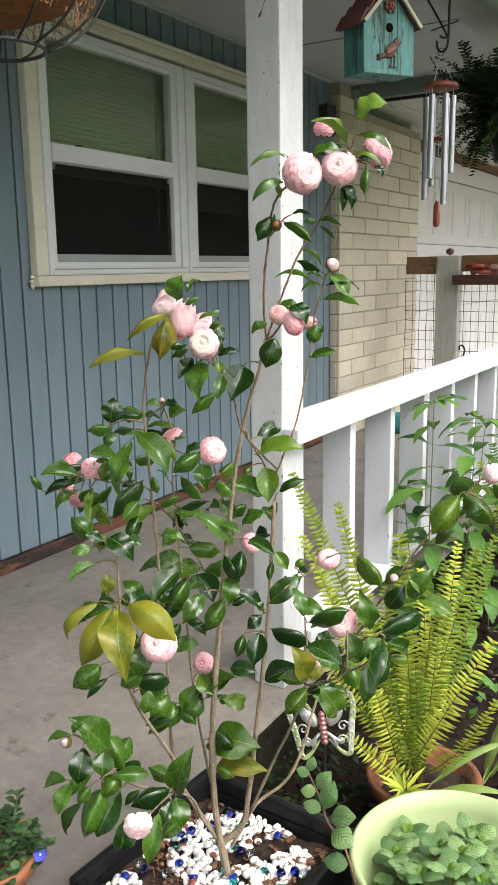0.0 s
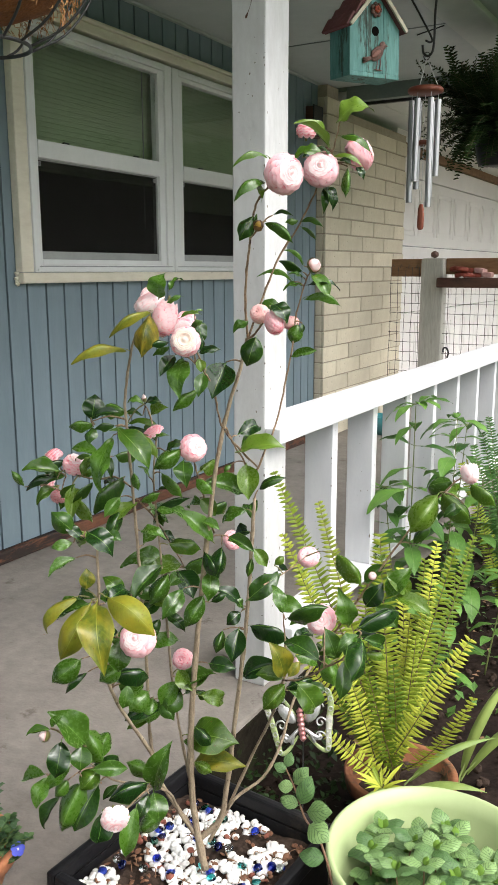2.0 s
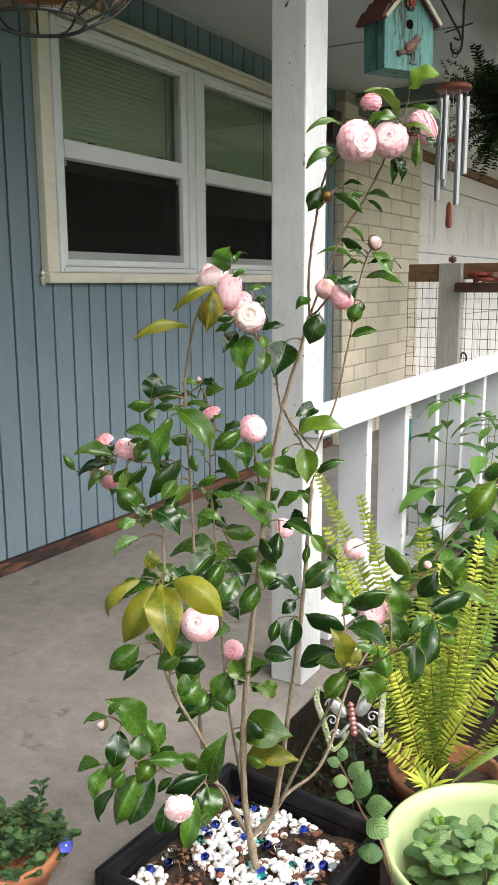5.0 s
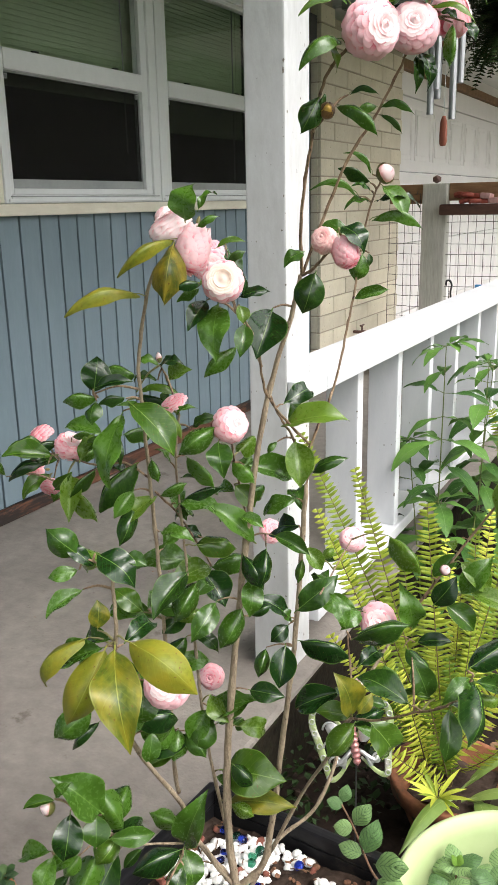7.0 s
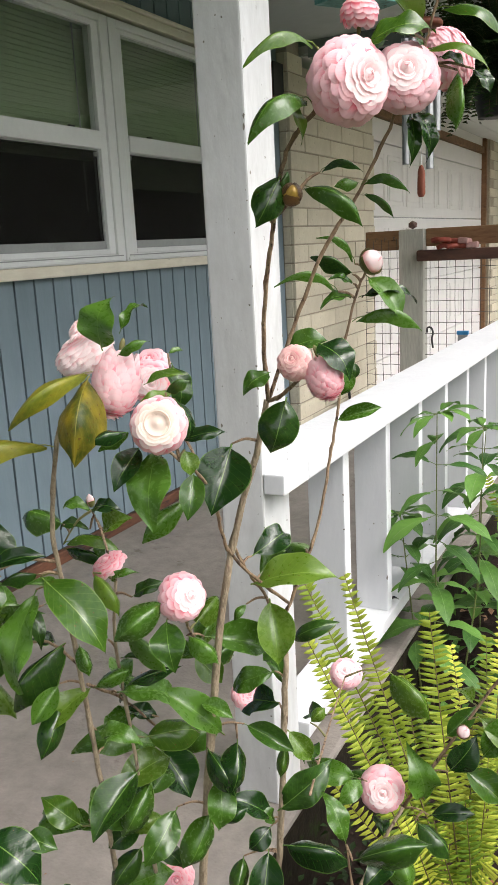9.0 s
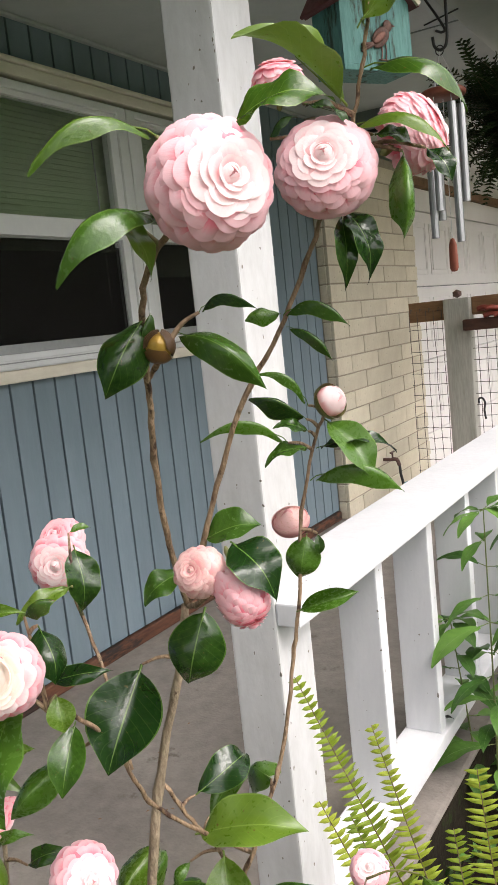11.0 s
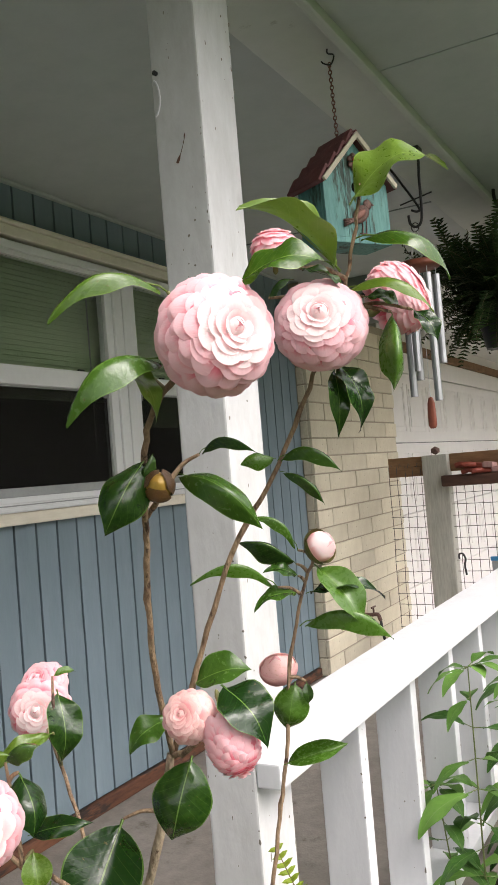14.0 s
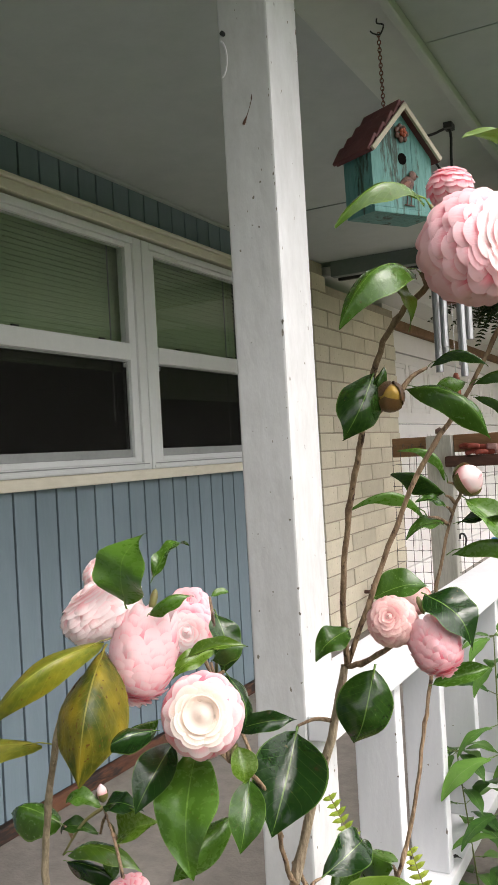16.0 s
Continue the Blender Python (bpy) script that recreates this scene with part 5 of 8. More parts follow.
def bud(place, facing, diameter, petal_kind="pink", label="", dry=False, rings=4, tall=1.0):
    """A closed bud: overlapping scales round the foot and petals wrapped tightly round the tip."""
    r = diameter / 2
    m = frame_at(place, facing)
    egg = [(max(0.02, math.sin(math.pi * s ** 0.9) ** 0.72) * r * (0.97 if dry else 0.8), (-1.1 + 2.3 * s) * r * tall) for s in (0.0, 0.06, 0.14, 0.25, 0.4, 0.55, 0.7, 0.82, 0.9, 0.95, 0.985)] + [(0.0005 * r, 1.2 * r * tall)]
    b = part("bud", lathe(bmesh.new(), egg, 14), M_BUDGOLD if dry else {"pink": M_PETAL, "pale": M_PETAL_P, "faded": M_PETAL_D}[petal_kind], camellia, label, smooth=True, m=m)
    shape = SCALE_DRY if dry else SCALE_GREEN
    turn = 0.7
    for i in range(9 if dry else 3 if rings == 5 else 6):
        k = i // 3
        size = r * ((1.1 if dry else 0.9 if rings == 5 else 1.13) - 0.05 * k)
        part("scale", shape[min(k, 1) if not dry else k], parent=b, m=m @ Matrix.Rotation(2.1 * i + turn, 4, "Z") @ Matrix.Diagonal((size, size, r * tall * 1.03, 1)))
    if not dry:
        for ring in range(rings):
            for i in range(3 + ring):
                size = r * (0.8 + 0.055 * ring)
                part("petal", WRAPS[petal_kind][min(ring, 4)], parent=b, m=m @ Matrix.Rotation(2 * math.pi * i / (3 + ring) + ring * 0.8, 4, "Z") @ Matrix.Diagonal((size, size, r * tall, 1)))
    return b


SCALE_GREEN = [wrap_shape("scale", M_SEPAL, 0.56), wrap_shape("scale", M_SEPAL, 0.4)]
SCALE_DRY = [wrap_shape("scale", M_BUDBROWN, 0.9), wrap_shape("scale", M_BUDBROWN, 0.72), wrap_shape("scale", M_BUDBROWN, 0.5)]

flower((0.480, -0.824, 1.199), (0.87, -0.5, 0.04), 0.049, "pink", label="large open pink bloom", stretch=0.94)
flower((0.487, -0.732, 1.213), (0.36, -0.88, 0.3), 0.047, "pink", label="open pink bloom", stretch=0.8)
flower((0.480, -0.586, 1.249), (0.8, 0.45, 0.45), 0.05, "pink", label="pink bloom turned away", stretch=0.85)
flower((0.433, -0.666, 1.275), (0.1, -0.1, 0.95), 0.03, "pink", 1.0, label="half-open pink bloom")
flower((0.414, -0.766, 1.024), (0.12, -0.9, 0.4), 0.027, "faded", 0.9, label="round pale bloom still closed", stretch=1.15)
flower((0.434, -0.762, 1.015), (0.35, -0.1, -0.93), 0.0275, "pink", 0.95, label="pink bloom facing downwards", stretch=1.6)
flower((0.284, -0.843, 1.040), (-0.35, -0.35, 0.85), 0.0455, "pale", 1.0, label="pale pink bloom", stretch=0.7)
flower((0.308, -0.842, 1.020), (-0.12, -0.25, -0.95), 0.035, "soft", 1.0, label="drooping pink bloom", stretch=1.7)
flower((0.229, -0.679, 0.991), (0.5, -0.85, 0.1), 0.043, "pink", 1.0, stretch=0.8)
flower((0.224, -0.668, 1.004), (0.1, -0.7, 0.6), 0.034, "pink", 0.9)
flower((0.243, -0.793, 1.05), (-0.4, -0.5, 0.7), 0.021, "pale", 0.8)
flower((0.336, -0.834, 0.988), (0.45, -0.82, 0.3), 0.0415, "pink", 0.95, inner="pale", label="pink bloom with a cream centre", stretch=0.9)
flower((0.302, -0.769, 0.824), (0.85, -0.35, 0.35), 0.042, "pink", 0.95)
flower((0.223, -0.760, 0.838), (-0.3, -0.4, 0.85), 0.034, "pink", 0.7, stretch=0.6)
flower((0.022, -0.768, 0.777), (-0.6, -0.3, 0.7), 0.036, "pink", 0.8)
flower((0.072, -0.774, 0.772), (0.5, -0.1, 0.85), 0.04, "pink", 0.8)
flower((-0.032, -0.724, 0.713), (-0.5, -0.6, 0.1), 0.034, "pink", 0.8)
flower((0.030, -0.769, 0.713), (0.1, -0.7, -0.6), 0.028, "pink", 0.8)
flower((0.301, -0.913, 0.577), (0.3, -0.8, 0.5), 0.051, "pink", 1.0)
flower((0.181, -0.633, 0.397), (0.3, -0.85, 0.4), 0.038, "pink", 0.95)
flower((0.250, -0.572, 0.615), (0.75, -0.3, 0.5), 0.036, "pink", 0.8, stretch=0.7)
flower((0.266, -0.294, 0.500), (0.2, -0.6, 0.75), 0.046, "pink", 0.9, stretch=0.7)
flower((0.369, -0.451, 0.445), (0.35, -0.85, 0.35), 0.056, "pink", 1.0)
flower((0.624, -0.424, 0.752), (0.35, -0.3, -0.9), 0.03, "pale", 0.9, stretch=1.5)
flower((0.566, -0.357, 0.704), (0.3, -0.6, -0.3), 0.018, "pale", 0.9)
flower((0.325, -1.006, 0.362), (0.55, -0.55, -0.35), 0.04, "pale", 0.95, label="nearly white bloom")
bud((0.431, -0.802, 1.140), (0.55, -0.8, 0.25), 0.0135, label="dry brown and gold bud", dry=True)
bud((0.420, -0.609, 1.090), (0.85, -0.3, 0.35), 0.0195, "pale", label="swelling pink bud")
bud((0.369, -0.586, 1.001), (0.1, -0.45, 0.9), 0.025, "faded", label="dusty pink bud", rings=5, tall=0.8)
bud((0.181, -0.982, 0.428), (-0.5, -0.7, 0.3), 0.015, "pale", label="white-pink bud")
bud((0.178, -0.722, 0.883), (0.0, -0.2, 1.0), 0.007, "pale", label="tiny white bud between leaves", tall=1.8)
bud((0.404, -0.620, 0.443), (0.3, -0.5, 0.8), 0.012, "pale", label="small pale bud")
bud((0.470, -0.456, 0.551), (0.5, -0.5, 0.7), 0.014, "pale", label="small pale bud")

# ---- more materials ----
M_TEAL = mat("teal_weathered_wood", (0.05, 0.165, 0.155), (0.14, 0.33, 0.3), 16, (1, 1, 0.16), 0.65, bump=0.7, bump_scale=80, spot=(0.035, 0.06, 0.045), spot_scale=20, spot_at=0.53)
M_MAROON = mat("maroon_roof_paint", (0.09, 0.02, 0.022), (0.17, 0.05, 0.05), 16, rough=0.6, bump=0.4)
M_CREAMEDGE = mat("cream_gable_trim", (0.42, 0.37, 0.27), (0.55, 0.5, 0.38), 20, rough=0.6, bump=0.3)
M_RUST = mat("rusty_brown_metal", (0.05, 0.026, 0.022), (0.22, 0.12, 0.095), 90, rough=0.6, metal=0.3, bump=0.6)
M_ROSE = mat("red_rose_paint", (0.3, 0.05, 0.03), (0.45, 0.1, 0.05), 40, rough=0.5)
M_FERN = leaf_mat("fern_green", (0.17, 0.24, 0.018), (0.5, 0.54, 0.07), (0.08, 0.08, 0.015), rough=0.5, translucent=0.22, vary=0.3)
M_RACHIS = mat("fern_stalk", (0.05, 0.03, 0.012), (0.14, 0.1, 0.035), 40, rough=0.6)
M_FERN_G = leaf_mat("mid_fern_green", (0.06, 0.12, 0.008), (0.18, 0.26, 0.02), (0.05, 0.06, 0.012), rough=0.5, translucent=0.2, vary=0.3)
# Green taken nearly to black: shade below the roof edge is in this colour.
M_FERN_D = leaf_mat("shade_dark_fern_green", (0.007, 0.02, 0.005), (0.025, 0.055, 0.012), (0.05, 0.065, 0.02), rough=0.5, translucent=0.25, vary=0.2)
M_WEED = leaf_mat("weed_leaf", (0.035, 0.1, 0.02), (0.13, 0.27, 0.05), (0.2, 0.3, 0.12), rough=0.42, translucent=0.25)
M_MINT = leaf_mat("mint_leaf", (0.085, 0.18, 0.055), (0.265, 0.42, 0.15), (0.03, 0.08, 0.02), rough=0.38, translucent=0.15, vary=0.25, side_vein=0.75, relief=1.0, ribs=6.0, spec=0.6)
M_MINT_Y = leaf_mat("young_mint_leaf", (0.1, 0.21, 0.025), (0.2, 0.34, 0.05), (0.04, 0.1, 0.01), rough=0.5, translucent=0.25, vary=0.15, side_vein=0.45, relief=0.6, ribs=6.0)
M_HERB_L = leaf_mat("herb_leaf", (0.045, 0.1, 0.03), (0.12, 0.2, 0.075), (0.1, 0.16, 0.08), rough=0.5)
M_HERB = leaf_mat("small_herb_leaf", (0.03, 0.07, 0.03), (0.08, 0.14, 0.06), (0.1, 0.16, 0.08), rough=0.55)
M_STRAP = leaf_mat("strap_leaf", (0.14, 0.22, 0.05), (0.26, 0.34, 0.09), (0.3, 0.38, 0.14), rough=0.4)
M_STEMG = mat("soft_green_stem", (0.08, 0.11, 0.03), (0.17, 0.2, 0.06), 30, rough=0.6)
M_STEMR = mat("reddish_stem", (0.12, 0.06, 0.035), (0.22, 0.12, 0.07), 30, rough=0.6)
M_PLANTER = mat("black_plastic", (0.006, 0.006, 0.007), (0.016, 0.0155, 0.017), 12, rough=0.42, bump=0.12, spec=0.16, spot=(0.03, 0.026, 0.022), spot_scale=7, spot_at=0.6)
M_LIME = mat("pale_lime_plastic", (0.34, 0.42, 0.2), (0.385, 0.465, 0.235), 4, rough=0.42, bump=0.03, spot=(0.29, 0.36, 0.16), spot_scale=14, spot_at=0.72)
M_TERRA_OLD = mat("old_terracotta", (0.13, 0.045, 0.02), (0.27, 0.105, 0.045), 12, rough=0.85, bump=0.4, spot=(0.06, 0.05, 0.025), spot_scale=9, spot_at=0.52)
M_TERRA = mat("terracotta", (0.3, 0.1, 0.04), (0.45, 0.19, 0.09), 12, rough=0.8, bump=0.3, spot=(0.16, 0.09, 0.04), spot_scale=9, spot_at=0.58)
M_PEBBLE = mat("white_pebble", (0.68, 0.66, 0.63), (0.84, 0.83, 0.81), 40, rough=0.5, bump=0.2)
M_LAVA = mat("red_lava_stone", (0.14, 0.04, 0.025), (0.26, 0.09, 0.06), 60, rough=0.9, bump=1.0)
M_BARKCHIP = mat("bark_chip", (0.1, 0.04, 0.02), (0.26, 0.13, 0.07), 50, rough=0.85, bump=0.7)
M_COIR = mat("coir_liner", (0.15, 0.045, 0.014), (0.34, 0.125, 0.04), 60, (1, 1, 1), 0.95, bump=1.0, bump_scale=220, spot=(0.09, 0.03, 0.012), spot_scale=90, spot_at=0.6)
M_FIBRE = mat("coir_fibre", (0.3, 0.13, 0.045), (0.5, 0.25, 0.1), 60, rough=0.9)
M_SILVER = mat("silver_paint_metal", (0.34, 0.34, 0.34), (0.6, 0.6, 0.59), 60, rough=0.35, metal=0.7, bump=0.3)
M_GREENPAINT = mat("pale_green_patina", (0.2, 0.27, 0.09), (0.38, 0.44, 0.22), 40, rough=0.5, metal=0.2, spot=(0.5, 0.49, 0.42), spot_scale=30, spot_at=0.55)
M_PINKMETAL = mat("pink_silver_metal", (0.3, 0.1, 0.1), (0.5, 0.26, 0.25), 60, rough=0.35, metal=0.5)
M_BLUEFL = mat("blue_petal", (0.06, 0.08, 0.55), (0.13, 0.16, 0.75), 40, rough=0.5, translucent=0.2)
M_HOLE = mat("dark_hollow", (0.004, 0.004, 0.004), (0.008, 0.007, 0.006), 20, rough=1.0, spec=0.0)
M_GLOVE = mat("red_orange_leather", (0.11, 0.016, 0.009), (0.3, 0.05, 0.026), 20, rough=0.6, bump=0.5)
M_CUFF = mat("pale_pink_cloth", (0.26, 0.13, 0.115), (0.42, 0.25, 0.23), 30, rough=0.8)
M_TEALPOT = mat("glazed_teal", (0.04, 0.2, 0.22), (0.08, 0.3, 0.33), 10, rough=0.25)
M_BLUEP = mat("bright_blue_plastic", (0.03, 0.2, 0.42), (0.05, 0.28, 0.55), 10, rough=0.4)
M_TREE = leaf_mat("far_foliage", (0.02, 0.045, 0.012), (0.07, 0.13, 0.03), (0.08, 0.12, 0.04), rough=0.6, vary=0.3)
M_DEAD = mat("dead_leaf", (0.12, 0.06, 0.03), (0.3, 0.18, 0.1), 30, rough=0.85, bump=0.4)
M_BEADS = [glass_mat("blue_glass", (0.02, 0.05, 0.5), 0.05), glass_mat("aqua_glass", (0.1, 0.6, 0.6), 0.05), glass_mat("clear_glass", (0.85, 0.9, 0.88), 0.05), glass_mat("green_glass", (0.05, 0.35, 0.2), 0.05)]

# ---- brick wall beyond the porch ----
BX = -1.245
brick_wall = thing("wall_brick", pose(BX, 3.03, 0), "cream brick wall of long thin bricks with recessed joints", "wall", kind="structure")
part("mortar", boxed(BX - 0.25, BX - 0.008, 3.038, 4.44, -0.1, 2.05), M_MORTAR, brick_wall)
part("mortar", boxed(BX - 0.25, BX - 0.008, 3.038, 3.2, 2.05, 2.165), M_MORTAR, brick_wall)
rnd = random.Random(12)
LB, HB = 0.392, 0.092
full = mesh_of("brick", boxed(-0.02, 0.0, 0.0, LB, 0.0, HB, bevel=0.004), M_BRICK)
for k in range(22):
    z = -0.1 + 0.1 * k + 0.004
    y = 3.03
    first = True
    while y < 4.44:
        ln_ = (0.196 if k % 2 and first else LB)
        ln_ = min(ln_, 4.445 - y)
        first = False
        if z + HB > 2.06 and y > 3.15:
            break
        if ln_ > 0.05:
            if abs(ln_ - LB) < 1e-6:
                part("brick", full, parent=brick_wall, m=pose(BX + rnd.uniform(-0.0015, 0.0015), y, z))
            else:
                part("brick", boxed(-0.02, 0.0, 0.0, ln_, 0.0, HB, bevel=0.004), M_BRICK, brick_wall, m=pose(BX + rnd.uniform(-0.0015, 0.0015), y, z))
        y += ln_ + 0.008
    part("brick", boxed(-0.064, -0.022, -0.002, 0.02, 0.0, HB, bevel=0.004), M_BRICK, brick_wall, m=pose(BX, 3.03, z))
pier = thing("wall_brick_far", pose(BX, 8.5, 0), "cream brick pier past the garage door", "wall", kind="structure")
part("mortar", boxed(BX - 0.25, BX - 0.008, 8.5, 9.7, -0.1, 2.12), M_MORTAR, pier)
for k in range(22):
    for i in range(3):
        part("brick", full, parent=pier, m=pose(BX, 8.5 + 0.4 * i + 0.2 * (k % 2), -0.1 + 0.1 * k + 0.004))

# ---- garage door ----
GX = -1.33
garage = thing("garage_door", pose(GX, 4.45, 0), "white sectional garage door with raised rectangular panels", "door", kind="structure")
for k, (z0, z1) in enumerate(((-0.06, 0.205), (0.21, 0.735), (0.74, 1.265), (1.27, 1.795), (1.80, 1.96))):
    sec = part("door_section", boxed(GX - 0.05, GX, 4.445, 8.44, z0, z1 - 0.004, bevel=0.004), M_GARAGE, garage)
    if 0 < k < 4:
        for i in range(8):
            y0 = 4.52 + 0.49 * i
            bm = bmesh.new()
            box(bm, GX + 0.0005, GX + 0.0035, y0, y0 + 0.4, z0 + 0.08, z1 - 0.08, bevel=0.005)
            box(bm, GX + 0.0035, GX + 0.007, y0 + 0.035, y0 + 0.365, z0 + 0.115, z1 - 0.115, bevel=0.006)
            part("raised_panel", bm, M_GARAGE, sec)
part("head_trim", boxed(GX - 0.02, GX + 0.03, 4.445, 8.44, 1.965, 2.03, bevel=0.004), M_BROWNWOOD, garage, "brown wooden head trim")
part("jamb", boxed(GX - 0.02, GX + 0.05, 8.445, 8.5, -0.06, 2.12, bevel=0.004), M_BROWNWOOD, garage, "brown wooden jamb")
part("upper_board", boxed(GX - 0.05, GX + 0.005, 4.445, 8.44, 2.031, 2.12), M_GARAGE, garage)
for i in range(7):
    setting("soffit_board", boxed(GX + 0.06 + 0.19 * i, GX + 0.245 + 0.19 * i, 3.27, 11.9, 2.108, 2.119, bevel=0.002), M_SOFFIT, "pale soffit board over the garage front", "soffit")
setting("gutter_line", boxed(-1.18, -0.15, 3.262, 3.29, 2.07, 2.1, bevel=0.004), M_BLACK, "dark strip below the end board", "trim")

# ---- wire fence ----
FY = 3.78
fence = thing("wire_fence", pose(-0.75, FY, 0), "welded wire fence with brown top rail and grey timber post", "fence")
bm = boxed(-0.864, -0.71, FY - 0.05, FY + 0.05, -0.06, 1.155, bevel=0.012)
part("post", bm, M_FENCEPOST, fence, "weathered grey timber post")
bm = bmesh.new()
bmesh.ops.create_icosphere(bm, subdivisions=1, radius=0.03, matrix=Matrix.Translation((-0.787, FY, 1.18)) @ Matrix.Diagonal((1, 1, 0.85, 1)))
part("finial", bm, M_RUST, fence, "dark faceted knob")
part("top_rail", boxed(-1.082, -0.867, FY - 0.02, FY + 0.02, 1.035, 1.152, bevel=0.006), M_BROWNWOOD, fence)
part("top_rail", boxed(-0.707, 1.3, FY + 0.0, FY + 0.04, 1.05, 1.155, bevel=0.006), M_BROWNWOOD, fence)
part("front_rail", boxed(-0.735, 1.3, FY - 0.12, FY - 0.052, 0.965, 1.03, bevel=0.012), M_DARKWOOD, fence, "rough dark rail nailed in front")
g = random.Random(3)
for x in np.arange(-1.08, 1.3, 0.0508):
    w = 0.004 if x < -0.86 else 0.0015
    pts = [(x + g.uniform(-w, w), FY - 0.03 + g.uniform(-w, w), z) for z in np.linspace(-0.05, 1.1 if x < -0.82 else 1.0, 9)]
    part("wire", tube(bmesh.new(), pts, 0.0017, 5), M_WIRE, fence)
for z in np.arange(0.0, 1.03, 0.066):
    for x0, x1 in ((-1.085, -0.815), (-0.705, 1.3)):
        pts = [(x, FY - 0.03 + g.uniform(-0.002, 0.002), z + g.uniform(-0.003, 0.003)) for x in np.linspace(x0, x1, 10)]
        part("wire", tube(bmesh.new(), pts, 0.0017, 5), M_WIRE, fence)
for i in range(5):
    x = -1.07 + 0.056 * i
    part("staple", tube(bmesh.new(), smooth_path([(x, FY - 0.03, 1.09), (x + 0.004, FY - 0.026, 1.115), (x + 0.012, FY - 0.024, 1.10)]), 0.0014, 5), M_WIRE, fence)
hook = thing("hook", pose(-0.608, 3.595, 0.57), "black curved metal hook hung on the fence wire", "hook")
part("rod", tube(bmesh.new(), smooth_path([(-0.69, 3.743, 0.535), (-0.686, 3.735, 0.562), (-0.664, 3.73, 0.565), (-0.652, 3.735, 0.535), (-0.66, 3.74, 0.495), (-0.655, 3.745, 0.44)], 6), 0.006, 8), M_BLACK, hook, smooth=True)
clip = thing("plastic_clip", pose(-0.48, 3.73, 0.5), "bright blue and grey plastic clip on the fence", "clip")
part("clip_body", boxed(-0.50, -0.44, 3.725, 3.745, 0.46, 0.52, bevel=0.004), M_SCREEN, clip)
part("clip_cap", boxed(-0.505, -0.435, 3.72, 3.748, 0.522, 0.545, bevel=0.004), M_BLUEP, clip, "bright blue cap")


def glove(m, label):
    """A limp garden glove: flattened palm, four fingers, thumb and a cloth cuff."""
    gl = thing("garden_glove", m, label, "glove", "pair of garden gloves")
    bm = bmesh.new()
    box(bm, -0.05, 0.04, -0.045, 0.045, 0.0, 0.022, bevel=0.009)
    for i in range(4):
        y0 = -0.035 + 0.023 * i
        tube(bm, smooth_path([(0.03, y0, 0.012), (0.07, y0 * 1.1, 0.016), (0.105 - 0.006 * abs(i - 1.5), y0 * 1.25, 0.007)]), 0.0105, 8)
    tube(bm, smooth_path([(-0.01, 0.04, 0.012), (0.02, 0.066, 0.014), (0.045, 0.073, 0.008)]), 0.011, 8)
    part("palm", bm, M_GLOVE, gl, smooth=True, m=m)
    part("cuff", box(bmesh.new(), -0.105, -0.049, -0.05, 0.05, 0.0, 0.026, bevel=0.01), M_CUFF, gl, "pale cloth cuff", m=m)


glove(pose(-0.5, FY - 0.075, 1.031, 0, 0, 184) @ Matrix.Diagonal((1.15, 1.0, 1.3, 1)), "worn red-orange leather garden glove lying on the fence rail")
glove(pose(-0.54, FY - 0.075, 1.062, 4, -4, 176) @ Matrix.Diagonal((1.1, 1.0, 1.3, 1)), "red leather garden glove with pale cuff on top of the other")

spigot = thing("garden_tap", pose(BX, 3.56, 0.23), "old brown metal garden tap on the brick wall", "tap")
part("pipe", tube(bmesh.new(), [(BX + 0.002, 3.57, 0.235), (BX + 0.06, 3.57, 0.235)], 0.011, 10), M_RUST, spigot, smooth=True)
part("spout", tube(bmesh.new(), smooth_path([(BX + 0.05, 3.57, 0.235), (BX + 0.085, 3.57, 0.235), (BX + 0.1, 3.57, 0.2)]), 0.012, 10), M_RUST, spigot, smooth=True)
part("handle", tube(bmesh.new(), [(BX + 0.06, 3.54, 0.28), (BX + 0.06, 3.6, 0.28)], 0.006, 8), M_RUST, spigot)
part("valve_stem", tube(bmesh.new(), [(BX + 0.06, 3.57, 0.24), (BX + 0.06, 3.57, 0.28)], 0.006, 8), M_RUST, spigot)
hose = thing("garden_hose", pose(BX + 0.1, 3.57, 0), "black garden hose drooping from the tap", "hose")
part("hose_pipe", tube(bmesh.new(), smooth_path([(BX + 0.1, 3.57, 0.2), (BX + 0.105, 3.58, 0.12), (BX + 0.12, 3.62, 0.03), (BX + 0.2, 3.66, 0.012), (BX + 0.3, 3.6, 0.012)], 6), 0.009, 8), M_BLACK, hose, smooth=True)
tp = thing("teal_pot", pose(-0.97, 3.44, 0), "small glazed teal pot on the porch floor", "pot")
part("bowl", lathe(bmesh.new(), [(0.0, 0.001), (0.07, 0.001), (0.1, 0.05), (0.105, 0.12), (0.098, 0.125), (0.09, 0.1), (0.0, 0.09)], 24, (-0.97, 3.44, 0)), M_TEALPOT, tp, smooth=True)
lamp_box = thing("wall_box", pose(WX, 2.92, 1.95), "dark brown metal box fixed to the siding", "box")
part("box_body", boxed(WX + 0.001, WX + 0.05, 2.86, 2.975, 1.85, 2.02, bevel=0.006), M_DARKWOOD, lamp_box)
part("box_lid", boxed(WX + 0.051, WX + 0.06, 2.855, 2.98, 1.86, 2.025, bevel=0.003), M_BLACK, lamp_box)

# ---- birdhouse ----
BHM = pose(-0.001, 0.588, 1.613, 1.7, 0.6, -28)  # local +x is the front
bh = thing("birdhouse", BHM, "weathered teal wooden birdhouse with maroon stepped roof, hung on a chain", "birdhouse")
